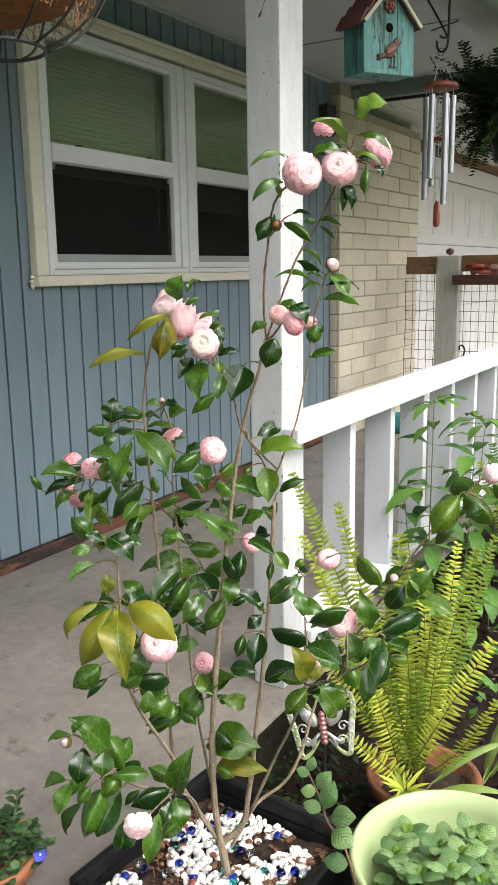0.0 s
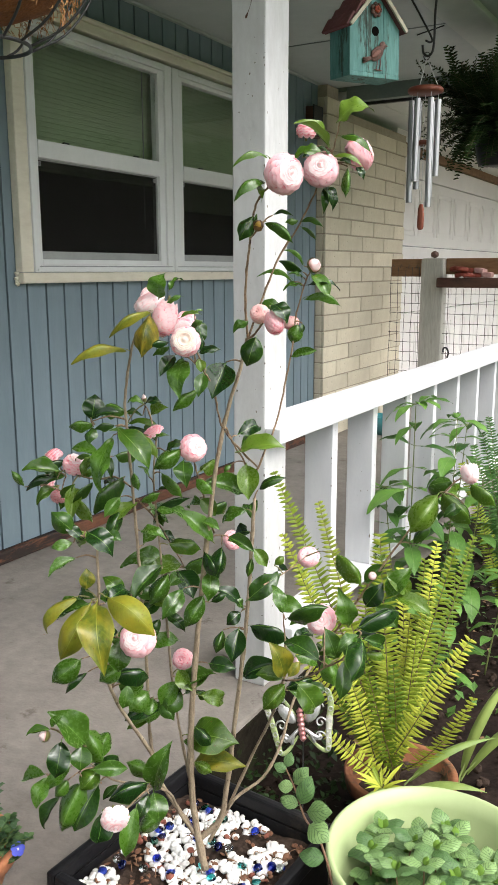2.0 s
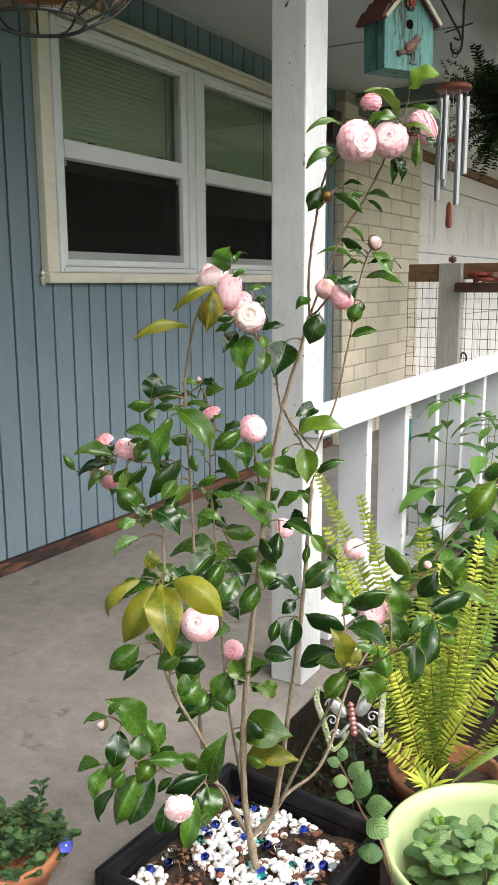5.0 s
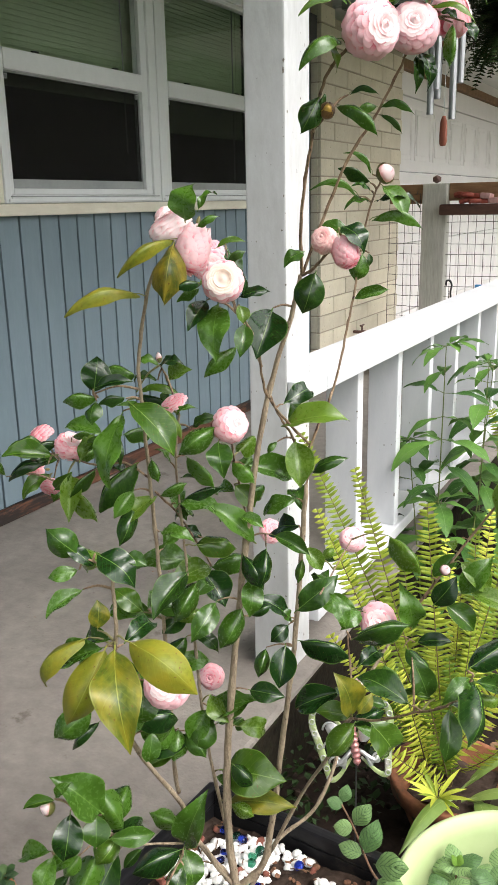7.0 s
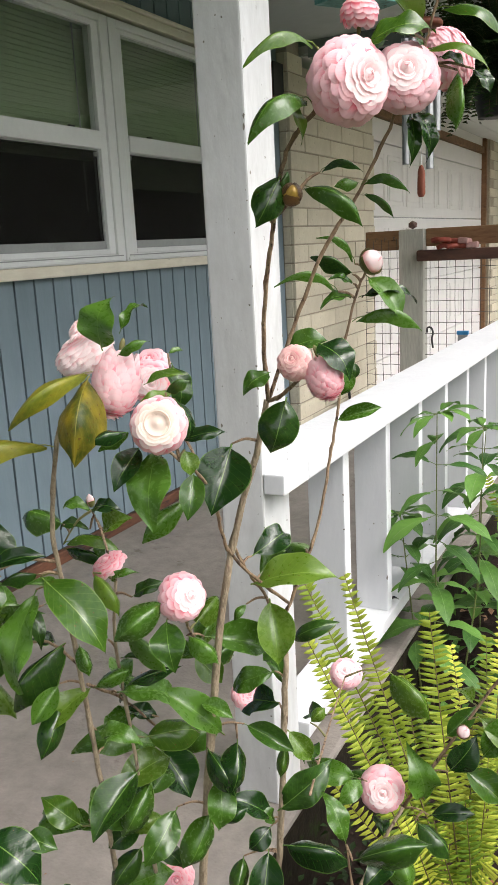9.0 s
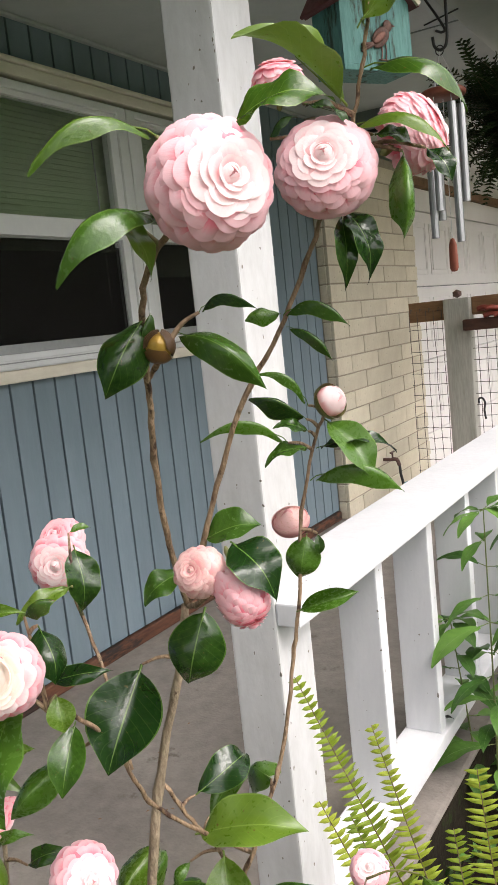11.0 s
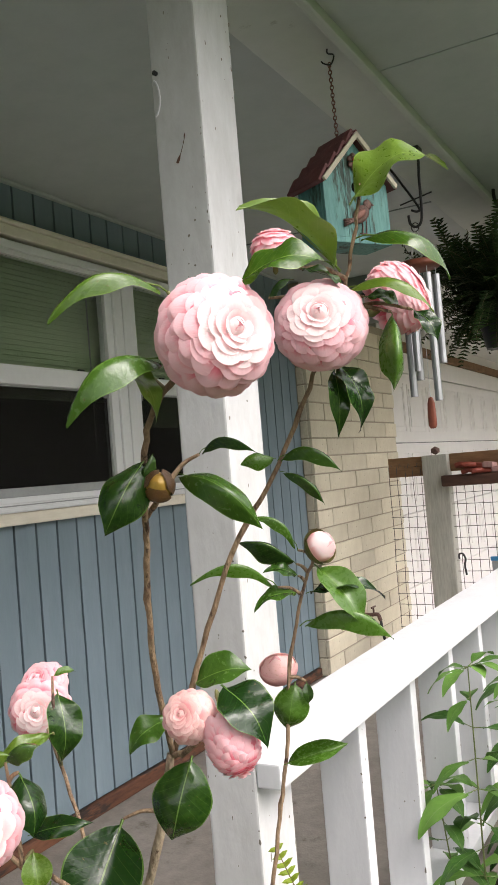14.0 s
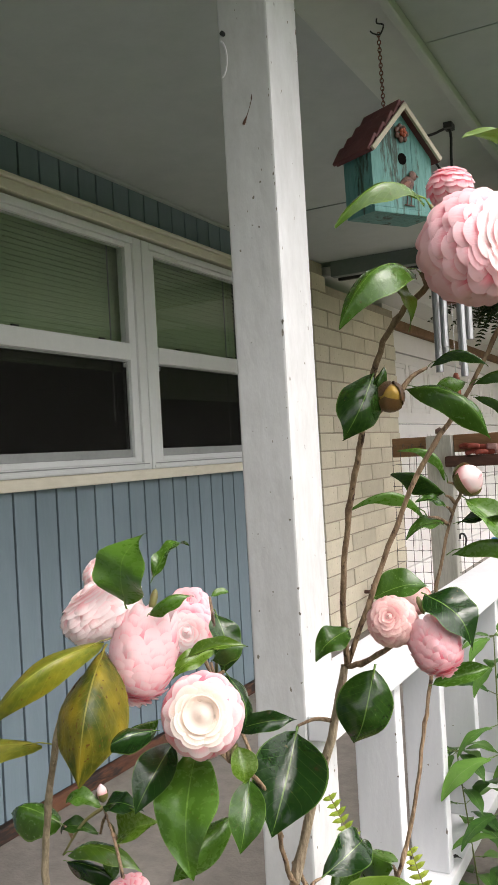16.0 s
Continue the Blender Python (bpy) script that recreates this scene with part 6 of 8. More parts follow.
HW, HD, HE, HP = 0.09, 0.044, 0.146, 0.239


def bh_part(name, bm, material, label="", parent=None, smooth=False):
    return part(name, bm, material, parent or bh, label, smooth, m=BHM)


bh_part("floor_board", boxed(-HD, HD, -HW, HW, 0.0, 0.012, bevel=0.002), M_TEAL)
for i in range(3):
    y0 = -HW + i * 2 * HW / 3
    y1 = y0 + 2 * HW / 3 - 0.0015
    for x0, x1 in ((HD - 0.009, HD), (-HD, -HD + 0.009)):
        bm = bmesh.new()
        def top(yy):
            return HP - 0.012 - (HP - HE) * abs(yy) / HW
        ys = [y0, y1] if i != 1 else [y0, 0.0, y1]
        low = [bm.verts.new((x0, yy, 0.012)) for yy in ys] + [bm.verts.new((x1, yy, 0.012)) for yy in ys]
        hi = [bm.verts.new((x0, yy, top(yy))) for yy in ys] + [bm.verts.new((x1, yy, top(yy))) for yy in ys]
        n = len(ys)
        for a in (0, n):
            for k in range(n - 1):
                bm.faces.new((low[a + k], low[a + k + 1], hi[a + k + 1], hi[a + k]))
        for k in range(n - 1):
            bm.faces.new((hi[k], hi[k + 1], hi[n + k + 1], hi[n + k]))
            bm.faces.new((low[k], low[k + 1], low[n + k + 1], low[n + k]))
        for e in (0, n - 1):
            bm.faces.new((low[e], low[n + e], hi[n + e], hi[e]))
        bmesh.ops.recalc_face_normals(bm, faces=bm.faces)
        bh_part("wall_board", bm, M_TEAL)
for s in (-1, 1):
    for i in range(2):
        x0 = -HD + 0.0095 + i * (HD - 0.0095)
        bh_part("wall_board", boxed(x0, x0 + HD - 0.011, min(s * HW, s * (HW - 0.009)), max(s * HW, s * (HW - 0.009)), 0.012, HE - 0.004), M_TEAL)
slope = math.atan2(HP - HE, HW)
run = (HW + 0.016) / math.cos(slope)
for s in (-1, 1):
    m_side = BHM @ Matrix.Translation((0, 0, HP)) @ Matrix.Rotation(s * -slope if s > 0 else slope, 4, "X")
    base = box(bmesh.new(), -HD - 0.012, HD + 0.014, 0 if s > 0 else -run, run if s > 0 else 0, -0.012, -0.004)
    roof_part = part("roof", base, M_MAROON, bh, "maroon roof slope", m=m_side)
    for k in range(4):
        a, b = run * k / 4, run * (k + 1) / 4 + 0.006
        part("shingle", box(bmesh.new(), -HD - 0.014, HD + 0.012, a if s > 0 else -b, b if s > 0 else -a, -0.0035, 0.004 + 0.006 * 0, bevel=0.002), M_MAROON, roof_part,
             m=m_side @ Matrix.Translation((0, 0, 0.001)) @ Matrix.Translation((0, s * (a + b) / 2, 0)) @ Matrix.Rotation(-s * 0.19, 4, "X") @ Matrix.Translation((0, -s * (a + b) / 2, 0)))
    part("gable_trim", box(bmesh.new(), HD + 0.0145, HD + 0.021, 0.002 if s > 0 else -run, run if s > 0 else -0.002, -0.012, -0.002, bevel=0.001), M_CREAMEDGE, bh, "cream gable trim", m=m_side)
hole = tube(bmesh.new(), [(HD - 0.004, 0.0, 0.12), (HD + 0.0012, 0.0, 0.12)], 0.0125, 20)
bh_part("entrance_hole", hole, M_HOLE, "dark round entrance hole")
rose = bmesh.new()
for k in range(5):
    a = 2 * math.pi * k / 5
    bmesh.ops.create_icosphere(rose, subdivisions=1, radius=0.005, matrix=Matrix.Translation((HD + 0.009, 0.006 * math.cos(a), 0.174 + 0.006 * math.sin(a))))
rp = bh_part("rose_ornament", rose, M_ROSE, "red rose with rusty petals", smooth=True)
for k in range(7):
    a = 2 * math.pi * k / 7
    pt = bmesh.new()
    bmesh.ops.create_icosphere(pt, subdivisions=1, radius=0.008, matrix=Matrix.Translation((HD + 0.004, 0.014 * math.cos(a), 0.174 + 0.014 * math.sin(a))) @ Matrix.Diagonal((0.5, 1, 1, 1)))
    bh_part("petal", pt, M_RUST, "", rp, smooth=True)
bird = bmesh.new()
flat = Matrix.Diagonal((0.32, 1, 1, 1))
body_m = Matrix.Translation((HD + 0.004, 0.004, 0.062)) @ Matrix.Rotation(radians(38), 4, "X") @ flat
bmesh.ops.create_icosphere(bird, subdivisions=3, radius=1.0, matrix=body_m @ Matrix.Diagonal((0.016, 0.027, 0.0165, 1)))
bmesh.ops.create_icosphere(bird, subdivisions=2, radius=0.0118, matrix=Matrix.Translation((HD + 0.0045, 0.024, 0.084)) @ flat)
tube(bird, [(HD + 0.0045, 0.033, 0.085), (HD + 0.0045, 0.043, 0.084)], [0.0038, 0.0005], 6)
bo = bh_part("bird_ornament", bird, M_RUST, "flat rusty metal bird", smooth=True)
tl = bmesh.new()
bmesh.ops.create_icosphere(tl, subdivisions=2, radius=1.0, matrix=Matrix.Translation((HD + 0.008, -0.002, 0.06)) @ Matrix.Rotation(radians(32), 4, "X") @ Matrix.Diagonal((0.003, 0.02, 0.0085, 1)))
bh_part("wing", tl, M_CHAIN, "dark folded wing", bo, smooth=True)
tl = bmesh.new()
for dz in (-0.006, 0.0, 0.006):
    tube(tl, [(HD + 0.004, -0.012, 0.05), (HD + 0.004, -0.046, 0.04 + dz)], [0.004, 0.0026], 6)
bh_part("tail", tl, M_RUST, "", bo, smooth=True)
for dy in (0.0, 0.011):
    lg = bmesh.new()
    tube(lg, smooth_path([(HD + 0.003, 0.006 + dy, 0.05), (HD + 0.003, 0.006 + dy, 0.034), (HD + 0.0035, 0.003 + dy, 0.02)]), 0.0016, 6)
    tube(lg, [(HD + 0.0035, -0.004 + dy, 0.02), (HD + 0.0035, 0.013 + dy, 0.019)], 0.0015, 6)
    bh_part("leg", lg, M_RUST, "", bo, smooth=True)


def chain(name, top, bottom, link, r, label, material):
    c = thing(name, Matrix.Translation(top), label, "chain")
    top, bottom = Vector(top), Vector(bottom)
    n = max(2, int((top - bottom).length / (link * 0.72)))
    ring = [(0.32 * link * math.cos(a), 0, 0.5 * link * math.sin(a)) for a in np.linspace(0, 2 * math.pi, 10, endpoint=False)]
    me = mesh_of("link", tube(bmesh.new(), ring, r, 5, closed=True), material, True)
    axis = (bottom - top).to_track_quat("-Z", "Y").to_matrix().to_4x4()
    for i in range(n):
        part("link", me, parent=c, m=Matrix.Translation(top.lerp(bottom, (i + 0.5) / n)) @ axis @ Matrix.Rotation(radians(90 * (i % 2)), 4, "Z"))
    return c


peak = BHM @ Vector((0, 0, HP + 0.004))
ch = chain("chain", (peak.x + 0.003, peak.y - 0.016, 2.018), peak, 0.011, 0.0013, "thin rusty chain hanging from a beam hook", M_CHAIN)
hk = thing("ceiling_hook", pose(peak.x + 0.003, peak.y - 0.016, 2.05), "small dark screw hook in the beam", "hook")
part("hook_wire", tube(bmesh.new(), smooth_path([(peak.x + 0.003 - 0.002, peak.y - 0.016, 2.052), (peak.x + 0.003 - 0.002, peak.y - 0.016, 2.04), (peak.x + 0.003 + 0.012, peak.y - 0.016, 2.032), (peak.x + 0.003 + 0.004, peak.y - 0.016, 2.014), (peak.x + 0.003 - 0.012, peak.y - 0.016, 2.02), (peak.x + 0.003 - 0.018, peak.y - 0.016, 2.027)], 5), 0.0018, 6), M_BLACK, hk, smooth=True)

# ---- wind chime and its bracket ----
CX, CY = -0.045, 1.257
br = thing("wall_bracket", pose(-0.02, CY, 2.05), "black iron hanging bracket under the beam", "bracket")
part("rod", tube(bmesh.new(), smooth_path([(-0.117, CY, 2.026), (-0.07, CY, 2.029), (-0.022, CY, 2.031), (-0.021, CY, 1.95), (-0.021, CY, 1.87), (-0.026, CY, 1.83), (-0.042, CY, 1.818), (-0.058, CY, 1.83), (-0.062, CY, 1.856)], 5), 0.0042, 8), M_BLACK, br, smooth=True)
part("brace", tube(bmesh.new(), smooth_path([(-0.117, CY, 2.026), (-0.075, CY, 1.955), (-0.03, CY, 1.875), (-0.035, CY, 1.862), (-0.052, CY, 1.87)], 5), 0.0035, 8), M_BLACK, br, smooth=True)
part("plate", boxed(-0.035, -0.01, CY - 0.02, CY + 0.02, 2.032, 2.049, bevel=0.002), M_BLACK, br)
part("cross_rod", tube(bmesh.new(), [(-0.085, CY + 0.004, 1.893), (0.012, CY + 0.004, 1.911)], 0.0025, 6), M_BLACK, br)
wc = thing("wind_chime", pose(CX, CY, 1.82), "wind chime of silver tubes under a red-brown wooden disc", "wind chime")
part("disc", lathe(bmesh.new(), [(0.0, 1.695), (0.058, 1.695), (0.063, 1.7), (0.062, 1.709), (0.056, 1.714), (0.0, 1.714)], 28, (CX, CY, 0)), M_REDWOOD, wc, smooth=True)
for k in range(3):
    a = 2 * math.pi * k / 3 + 0.4
    part("cord", tube(bmesh.new(), [(CX, CY, 1.815), (CX + 0.045 * math.cos(a), CY + 0.045 * math.sin(a), 1.715)], 0.001, 5), M_WHITE, wc)
part("ring", tube(bmesh.new(), [(CX + 0.011 * math.cos(a), CY, 1.818 + 0.013 * math.sin(a)) for a in np.linspace(0, 2 * math.pi, 14, endpoint=False)], 0.0016, 6, closed=True), M_BLACK, wc, smooth=True)
for k, ln_ in enumerate((0.26, 0.33, 0.3, 0.35, 0.28, 0.37)):
    a = 2 * math.pi * k / 6 + 0.25
    x, y = CX + 0.046 * math.cos(a), CY + 0.046 * math.sin(a)
    lean = 0.012 * math.sin(3.1 * k)
    bm = bmesh.new()
    t0, t1 = Vector((x, y, 1.672)), Vector((x + lean, y + lean * 0.4, 1.672 - ln_))
    tube(bm, [t0, t1], 0.0112, 14)
    tb = part("tube", bm, M_ALU, wc, smooth=False)
    part("string", tube(bmesh.new(), [t0 + Vector((0, 0, 0.02)), t0], 0.0009, 5), M_WHITE, tb)
part("striker", lathe(bmesh.new(), [(0.0, 1.522), (0.026, 1.522), (0.028, 1.532), (0.0, 1.54)], 20, (CX, CY, 0)), M_REDWOOD, wc, smooth=True)
part("cord", tube(bmesh.new(), [(CX, CY, 1.69), (CX, CY, 1.31)], 0.0009, 5), M_WHITE, wc)
sail = bmesh.new()
prof = [(0.006, 1.315), (0.011, 1.30), (0.0125, 1.26), (0.0125, 1.235), (0.008, 1.226), (0.0, 1.225)]
lathe(sail, [(0.0, 1.318)] + prof, 14, (0, 0, 0))
for v in sail.verts:
    v.co = Vector((CX + v.co.x, CY + v.co.y * 0.45, v.co.z))
part("sail", sail, M_REDWOOD, wc, "small red-brown wooden sail", smooth=True)


# ---- ferns ----
def frond_mesh(name, length, width, droop, material, n=34, taper=0.58, angle=1.32, start=0.12):
    """A sword-fern frond along y from the origin, bending down by droop, with two rows of leaflets."""
    vs, fs, uvs = [], [], []

    def at(t):
        return Vector((0, length * t * (1 - 0.25 * droop * t), -droop * length * 0.55 * t * t))

    rr = 0.0019
    for i in range(13):
        p = at(i / 12)
        r = rr * (1 - 0.6 * i / 12)
        vs += [p + Vector((r, 0, 0)), p + Vector((0, 0, r)), p + Vector((-r, 0, 0))]
        uvs += [(0.5, 0.5)] * 3
        if i:
            b = 3 * (i - 1)
            for k in range(3):
                fs.append((b + k, b + (k + 1) % 3, b + 3 + (k + 1) % 3, b + 3 + k))
    n = max(5, int(length * (1 - start) / 0.0112))
    g = random.Random(int(length * 1e4) + n)
    for i in range(n):
        t = start + (0.99 - start) * i / (n - 1)
        w = width * 0.5 * min(1.0, 0.35 + 3.2 * (t - start + 0.02)) * (1 - max(0.0, (t - start - 0.2) / (0.8 - start)) ** 1.7 * taper) * g.uniform(0.92, 1.06)
        p = at(t)
        d = (at(min(1, t + 0.02)) - p).normalized()
        up = Vector((1, 0, 0)).cross(d)
        gap = length * (0.99 - start) / n
        for s in (-1, 1):
            out = (Vector((s, 0, 0)) * math.sin(angle) + d * math.cos(angle) + up * g.uniform(-0.2, 0.4)).normalized()
            h = gap * 0.36
            b = len(vs)
            q0 = p + d * g.uniform(-0.2, 0.2) * gap
            vs += [q0 - d * h * 0.8, q0 + d * h, q0 + out * w * 0.55 + d * h * 0.85 - up * 0.0, q0 + out * w - up * w * 0.1, q0 + out * w * 0.55 - d * h * 0.75, q0 + out * w * 0.5 + up * h * 0.35]
            uvs += [(0.2, 0.05), (0.8, 0.05), (0.9, 0.55), (0.5, 1.0), (0.1, 0.55), (0.55, 0.5)]
            fs += [(b, b + 1, b + 5), (b + 1, b + 2, b + 5), (b + 2, b + 3, b + 5), (b + 3, b + 4, b + 5), (b + 4, b, b + 5)]
    me = data_of(name, vs, fs, material, False, uvs)
    me.materials.append(M_RACHIS)
    for poly in list(me.polygons)[:36]:
        poly.material_index = 1
    return me


def frond(parent, base, tip_at, material, droop=0.35, width=0.075, n=34, face=(0.5, -0.7, 0.6), start=0.12):
    b, t = Vector(base), Vector(tip_at)
    ln_ = (t - b).length * 1.04
    me = frond_mesh("frond", ln_, width, droop, material, n, start=start)
    end = Vector((0, ln_ * (1 - 0.25 * droop), -droop * ln_ * 0.55))
    m = leaf_pose(b, t, face)
    m = Matrix.Translation(b) @ m.to_3x3().normalized().to_4x4()
    tilt = math.atan2(-end.z, end.y)
    part("frond", me, parent=parent, m=m @ Matrix.Rotation(tilt, 4, "X"))


TERRA_C = Vector((0.42, -0.11, GROUND))
terra = thing("terracotta_pot", Matrix.Translation(TERRA_C), "old terracotta pot, half sunk, with brown soil", "pot")
part("bowl", lathe(bmesh.new(), [(0.07, -0.01), (0.105, 0.09), (0.11, 0.115), (0.126, 0.117), (0.13, 0.15), (0.126, 0.153), (0.114, 0.15), (0.112, 0.12), (0.0, 0.118)], 40, TERRA_C), M_TERRA_OLD, terra, smooth=True)
soil = bmesh.new()
bmesh.ops.create_grid(soil, x_segments=16, y_segments=16, size=0.078, matrix=Matrix.Translation(TERRA_C + Vector((0, 0, 0.126))))
for v in soil.verts:
    v.co.z += 0.008 * noise.noise(v.co * 40)
part("potting_soil", soil, M_SOIL, terra)
fern = thing("sword_fern", Matrix.Translation((0.39, -0.09, -0.075)), "bright yellow-green sword fern growing from a terracotta pot", "fern")
UPRIGHT = ((0.050, -0.060, 0.624), (0.171, -0.057, 0.564), (0.150, -0.200, 0.520), (0.308, 0.003, 0.485), (0.417, 0.100, 0.437), (0.477, 0.050, 0.452), (0.481, 0.200, 0.446), (0.384, 0.120, 0.397), (0.571, -0.100, 0.328), (0.596, -0.150, 0.213), (0.368, -0.200, 0.225), (0.323, -0.200, 0.207))
SPREAD = ((0.304, -0.200, 0.134), (0.296, -0.280, 0.108), (0.331, 0.000, 0.285), (0.376, 0.050, 0.275), (0.285, 0.050, 0.226), (0.115, -0.030, 0.376), (0.155, -0.160, 0.239), (0.311, 0.150, 0.352), (0.234, 0.100, 0.295), (0.424, -0.050, 0.261), (0.407, -0.150, 0.232), (0.222, 0.020, 0.247))
for i, tip_at in enumerate(UPRIGHT + SPREAD):
    low = i in (8, 9, 13, 18)
    frond(fern, (0.395 + 0.025 * math.sin(i * 2.1), -0.105 + 0.025 * math.cos(i * 2.1), -0.078), tip_at, M_FERN_G if i in (6, 10, 12, 16, 17, 22) else M_FERN,
          0.55 if low else 0.3 if i < 3 else 0.12 + 0.05 * (i % 4), (0.062, 0.06, 0.058, 0.088)[i] if i < 4 else 0.058 + 0.009 * (i % 3), 29,
          face=(0.5 + 0.35 * math.sin(3.7 * i), -0.8 + 0.2 * math.cos(2.3 * i), 0.35 if low else 0.25), start=0.3 if i < 4 else 0.14)
fern3 = thing("sword_fern", pose(0.38, 1.15, GROUND), "green sword fern in the bed by the railing", "fern")
for i in range(12):
    a = 2.4 * i
    frond(fern3, (0.38, 1.15, GROUND), (0.38 + 0.2 * math.cos(a), 1.15 + 0.2 * math.sin(a), 0.62 - 0.05 * (i % 6)), M_WEED if i % 2 else M_FERN, 0.3, 0.085, 34)

hang = thing("hanging_fern", pose(0.08, 1.82, 1.53), "full green fern in a hanging pot, colour darkened for the shade under the beam", "fern")
HF = Vector((0.08, 1.82, 0))
part("pot", lathe(bmesh.new(), [(0.0, 1.50), (0.075, 1.50), (0.1, 1.62), (0.108, 1.625), (0.104, 1.635), (0.09, 1.625), (0.0, 1.62)], 24, HF), M_PLANTER, hang, smooth=True)
for k in range(3):
    a = 2 * math.pi * k / 3
    part("wire", tube(bmesh.new(), [(HF.x + 0.1 * math.cos(a), HF.y + 0.1 * math.sin(a), 1.63), (HF.x, HF.y, 1.97)], 0.0016, 6), M_BLACK, hang)
part("hook_wire", tube(bmesh.new(), smooth_path([(HF.x, HF.y, 1.965), (HF.x + 0.012, HF.y, 1.98), (HF.x, HF.y, 2.0), (HF.x - 0.005, HF.y, 2.03), (HF.x - 0.005, HF.y, 2.052)], 5), 0.006, 8), M_BLACK, hang, smooth=True)
g = random.Random(77)
for i in range(360):
    a = 2.39996 * i
    f = (i % 16) / 16
    reach = g.uniform(0.1, 0.38)
    z = 1.93 - 0.45 * f * g.uniform(0.8, 1.1)
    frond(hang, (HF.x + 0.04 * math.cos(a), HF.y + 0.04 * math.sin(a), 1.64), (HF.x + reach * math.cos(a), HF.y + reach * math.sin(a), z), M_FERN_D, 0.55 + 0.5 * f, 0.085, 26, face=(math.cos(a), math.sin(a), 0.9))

for i in range(170):
    a = 2.39996 * i
    reach = g.uniform(0.05, 0.24)
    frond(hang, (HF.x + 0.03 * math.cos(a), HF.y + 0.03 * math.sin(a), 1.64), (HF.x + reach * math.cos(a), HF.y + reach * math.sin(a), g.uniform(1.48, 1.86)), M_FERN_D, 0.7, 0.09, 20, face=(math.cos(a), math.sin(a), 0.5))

# ---- coir basket ----
CB = Vector((-0.05, -0.797, 0.023))
basket = thing("hanging_basket", pose(CB.x, CB.y, 1.44), "coir-lined hanging basket in a black wire frame", "basket")
bm = bmesh.new()
prof = [(0.0, 1.435), (0.06, 1.437), (0.11, 1.46), (0.145, 1.5), (0.165, 1.56), (0.176, 1.62), (0.18, 1.67), (0.17, 1.675), (0.155, 1.62), (0.0, 1.6)]
lathe(bm, prof, 48, CB)
for v in bm.verts:
    d = v.co - CB
    v.co += Vector((d.x, d.y, 0)) * 0.05 * noise.noise(v.co * 22)
part("liner", bm, M_COIR, basket, "rust-brown coir liner", smooth=True)
g = random.Random(5)
bm = bmesh.new()
for i in range(1500):
    a, z = g.uniform(0, 2 * math.pi), g.uniform(1.46, 1.66)
    r = np.interp(z, [1.435, 1.46, 1.5, 1.56, 1.62, 1.67], [0.07, 0.112, 0.147, 0.167, 0.178, 0.182]) + 0.002
    pts = []
    da, dz = g.uniform(-0.12, 0.12), g.uniform(-0.02, 0.02)
    for k in range(4):
        aa, zz = a + da * k / 3 + 0.03 * math.sin(k * 2 + i), z + dz * k / 3 + 0.006 * math.sin(k * 1.7 + i)
        rr = r + 0.006 * g.random()
        pts.append((CB.x + rr * math.cos(aa), CB.y + rr * math.sin(aa), zz))
    tube(bm, pts, 0.0006, 3)
fib = part("fibres", bm, M_FIBRE, basket)
tagged(fib, kind="stuff")
for i in range(14):
    a = 2 * math.pi * i / 14 + 0.1
    pts = [(CB.x + r * math.cos(a), CB.y + r * math.sin(a), z + 0.02) for r, z in ((0.07, 1.397), (0.125, 1.426), (0.168, 1.48), (0.189, 1.55), (0.194, 1.62), (0.194, 1.67))]
    part("wire", tube(bmesh.new(), smooth_path(pts, 4), 0.0021, 6), M_BLACK, basket, smooth=True)
for r, z, w in ((0.07, 1.397, 0.0032), (0.19, 1.57, 0.0022), (0.195, 1.67, 0.0032)):
    part("ring_wire", tube(bmesh.new(), [(CB.x + r * math.cos(a), CB.y + r * math.sin(a), z + 0.02) for a in np.linspace(0, 2 * math.pi, 40, endpoint=False)], w, 6, closed=True), M_BLACK, basket, smooth=True)
for k in range(3):
    a = 2 * math.pi * k / 3 + 0.5
    part("hanger", tube(bmesh.new(), [(CB.x + 0.19 * math.cos(a), CB.y + 0.19 * math.sin(a), 1.71), (CB.x, CB.y, 2.02)], 0.0018, 6), M_BLACK, basket)
part("hook_wire", tube(bmesh.new(), smooth_path([(CB.x, CB.y, 2.015), (CB.x + 0.01, CB.y, 2.03), (CB.x, CB.y, 2.052)], 4), 0.003, 6), M_BLACK, basket)

# ---- planter of the camellia ----
PM = pose(0.228, -0.665, GROUND, 0, 0, -4)
planter = thing("planter", PM, "square black plastic planter with a broad rim and white pebbles", "planter")
sx, sy, rim = 0.172, 0.186, 0.25
part("base", boxed(-sx, sx, -sy, sy, 0.0, 0.012), M_PLANTER, planter, m=PM)
for a in ((-sx, -sx + 0.008, -sy, sy), (sx - 0.008, sx, -sy, sy), (-sx + 0.008, sx - 0.008, -sy, -sy + 0.008), (-sx + 0.008, sx - 0.008, sy - 0.008, sy)):
    part("side_wall", boxed(*a, 0.012, rim - 0.0325), M_PLANTER, planter, m=PM)
rb = bmesh.new()
for a in ((-sx - 0.012, -sx + 0.008, -sy - 0.012, sy + 0.012), (sx - 0.008, sx + 0.012, -sy - 0.012, sy + 0.012), (-sx + 0.008, sx - 0.008, -sy - 0.012, -sy + 0.008), (-sx + 0.008, sx - 0.008, sy - 0.008, sy + 0.012)):
    box(rb, *a, rim - 0.032, rim, bevel=0.006)
part("rim", rb, M_PLANTER, planter, m=PM)
soil = bmesh.new()
bmesh.ops.create_grid(soil, x_segments=30, y_segments=30, size=1.0, matrix=Matrix.Translation((0, 0, 0.198)) @ Matrix.Diagonal((sx - 0.009, sy - 0.009, 1, 1)))
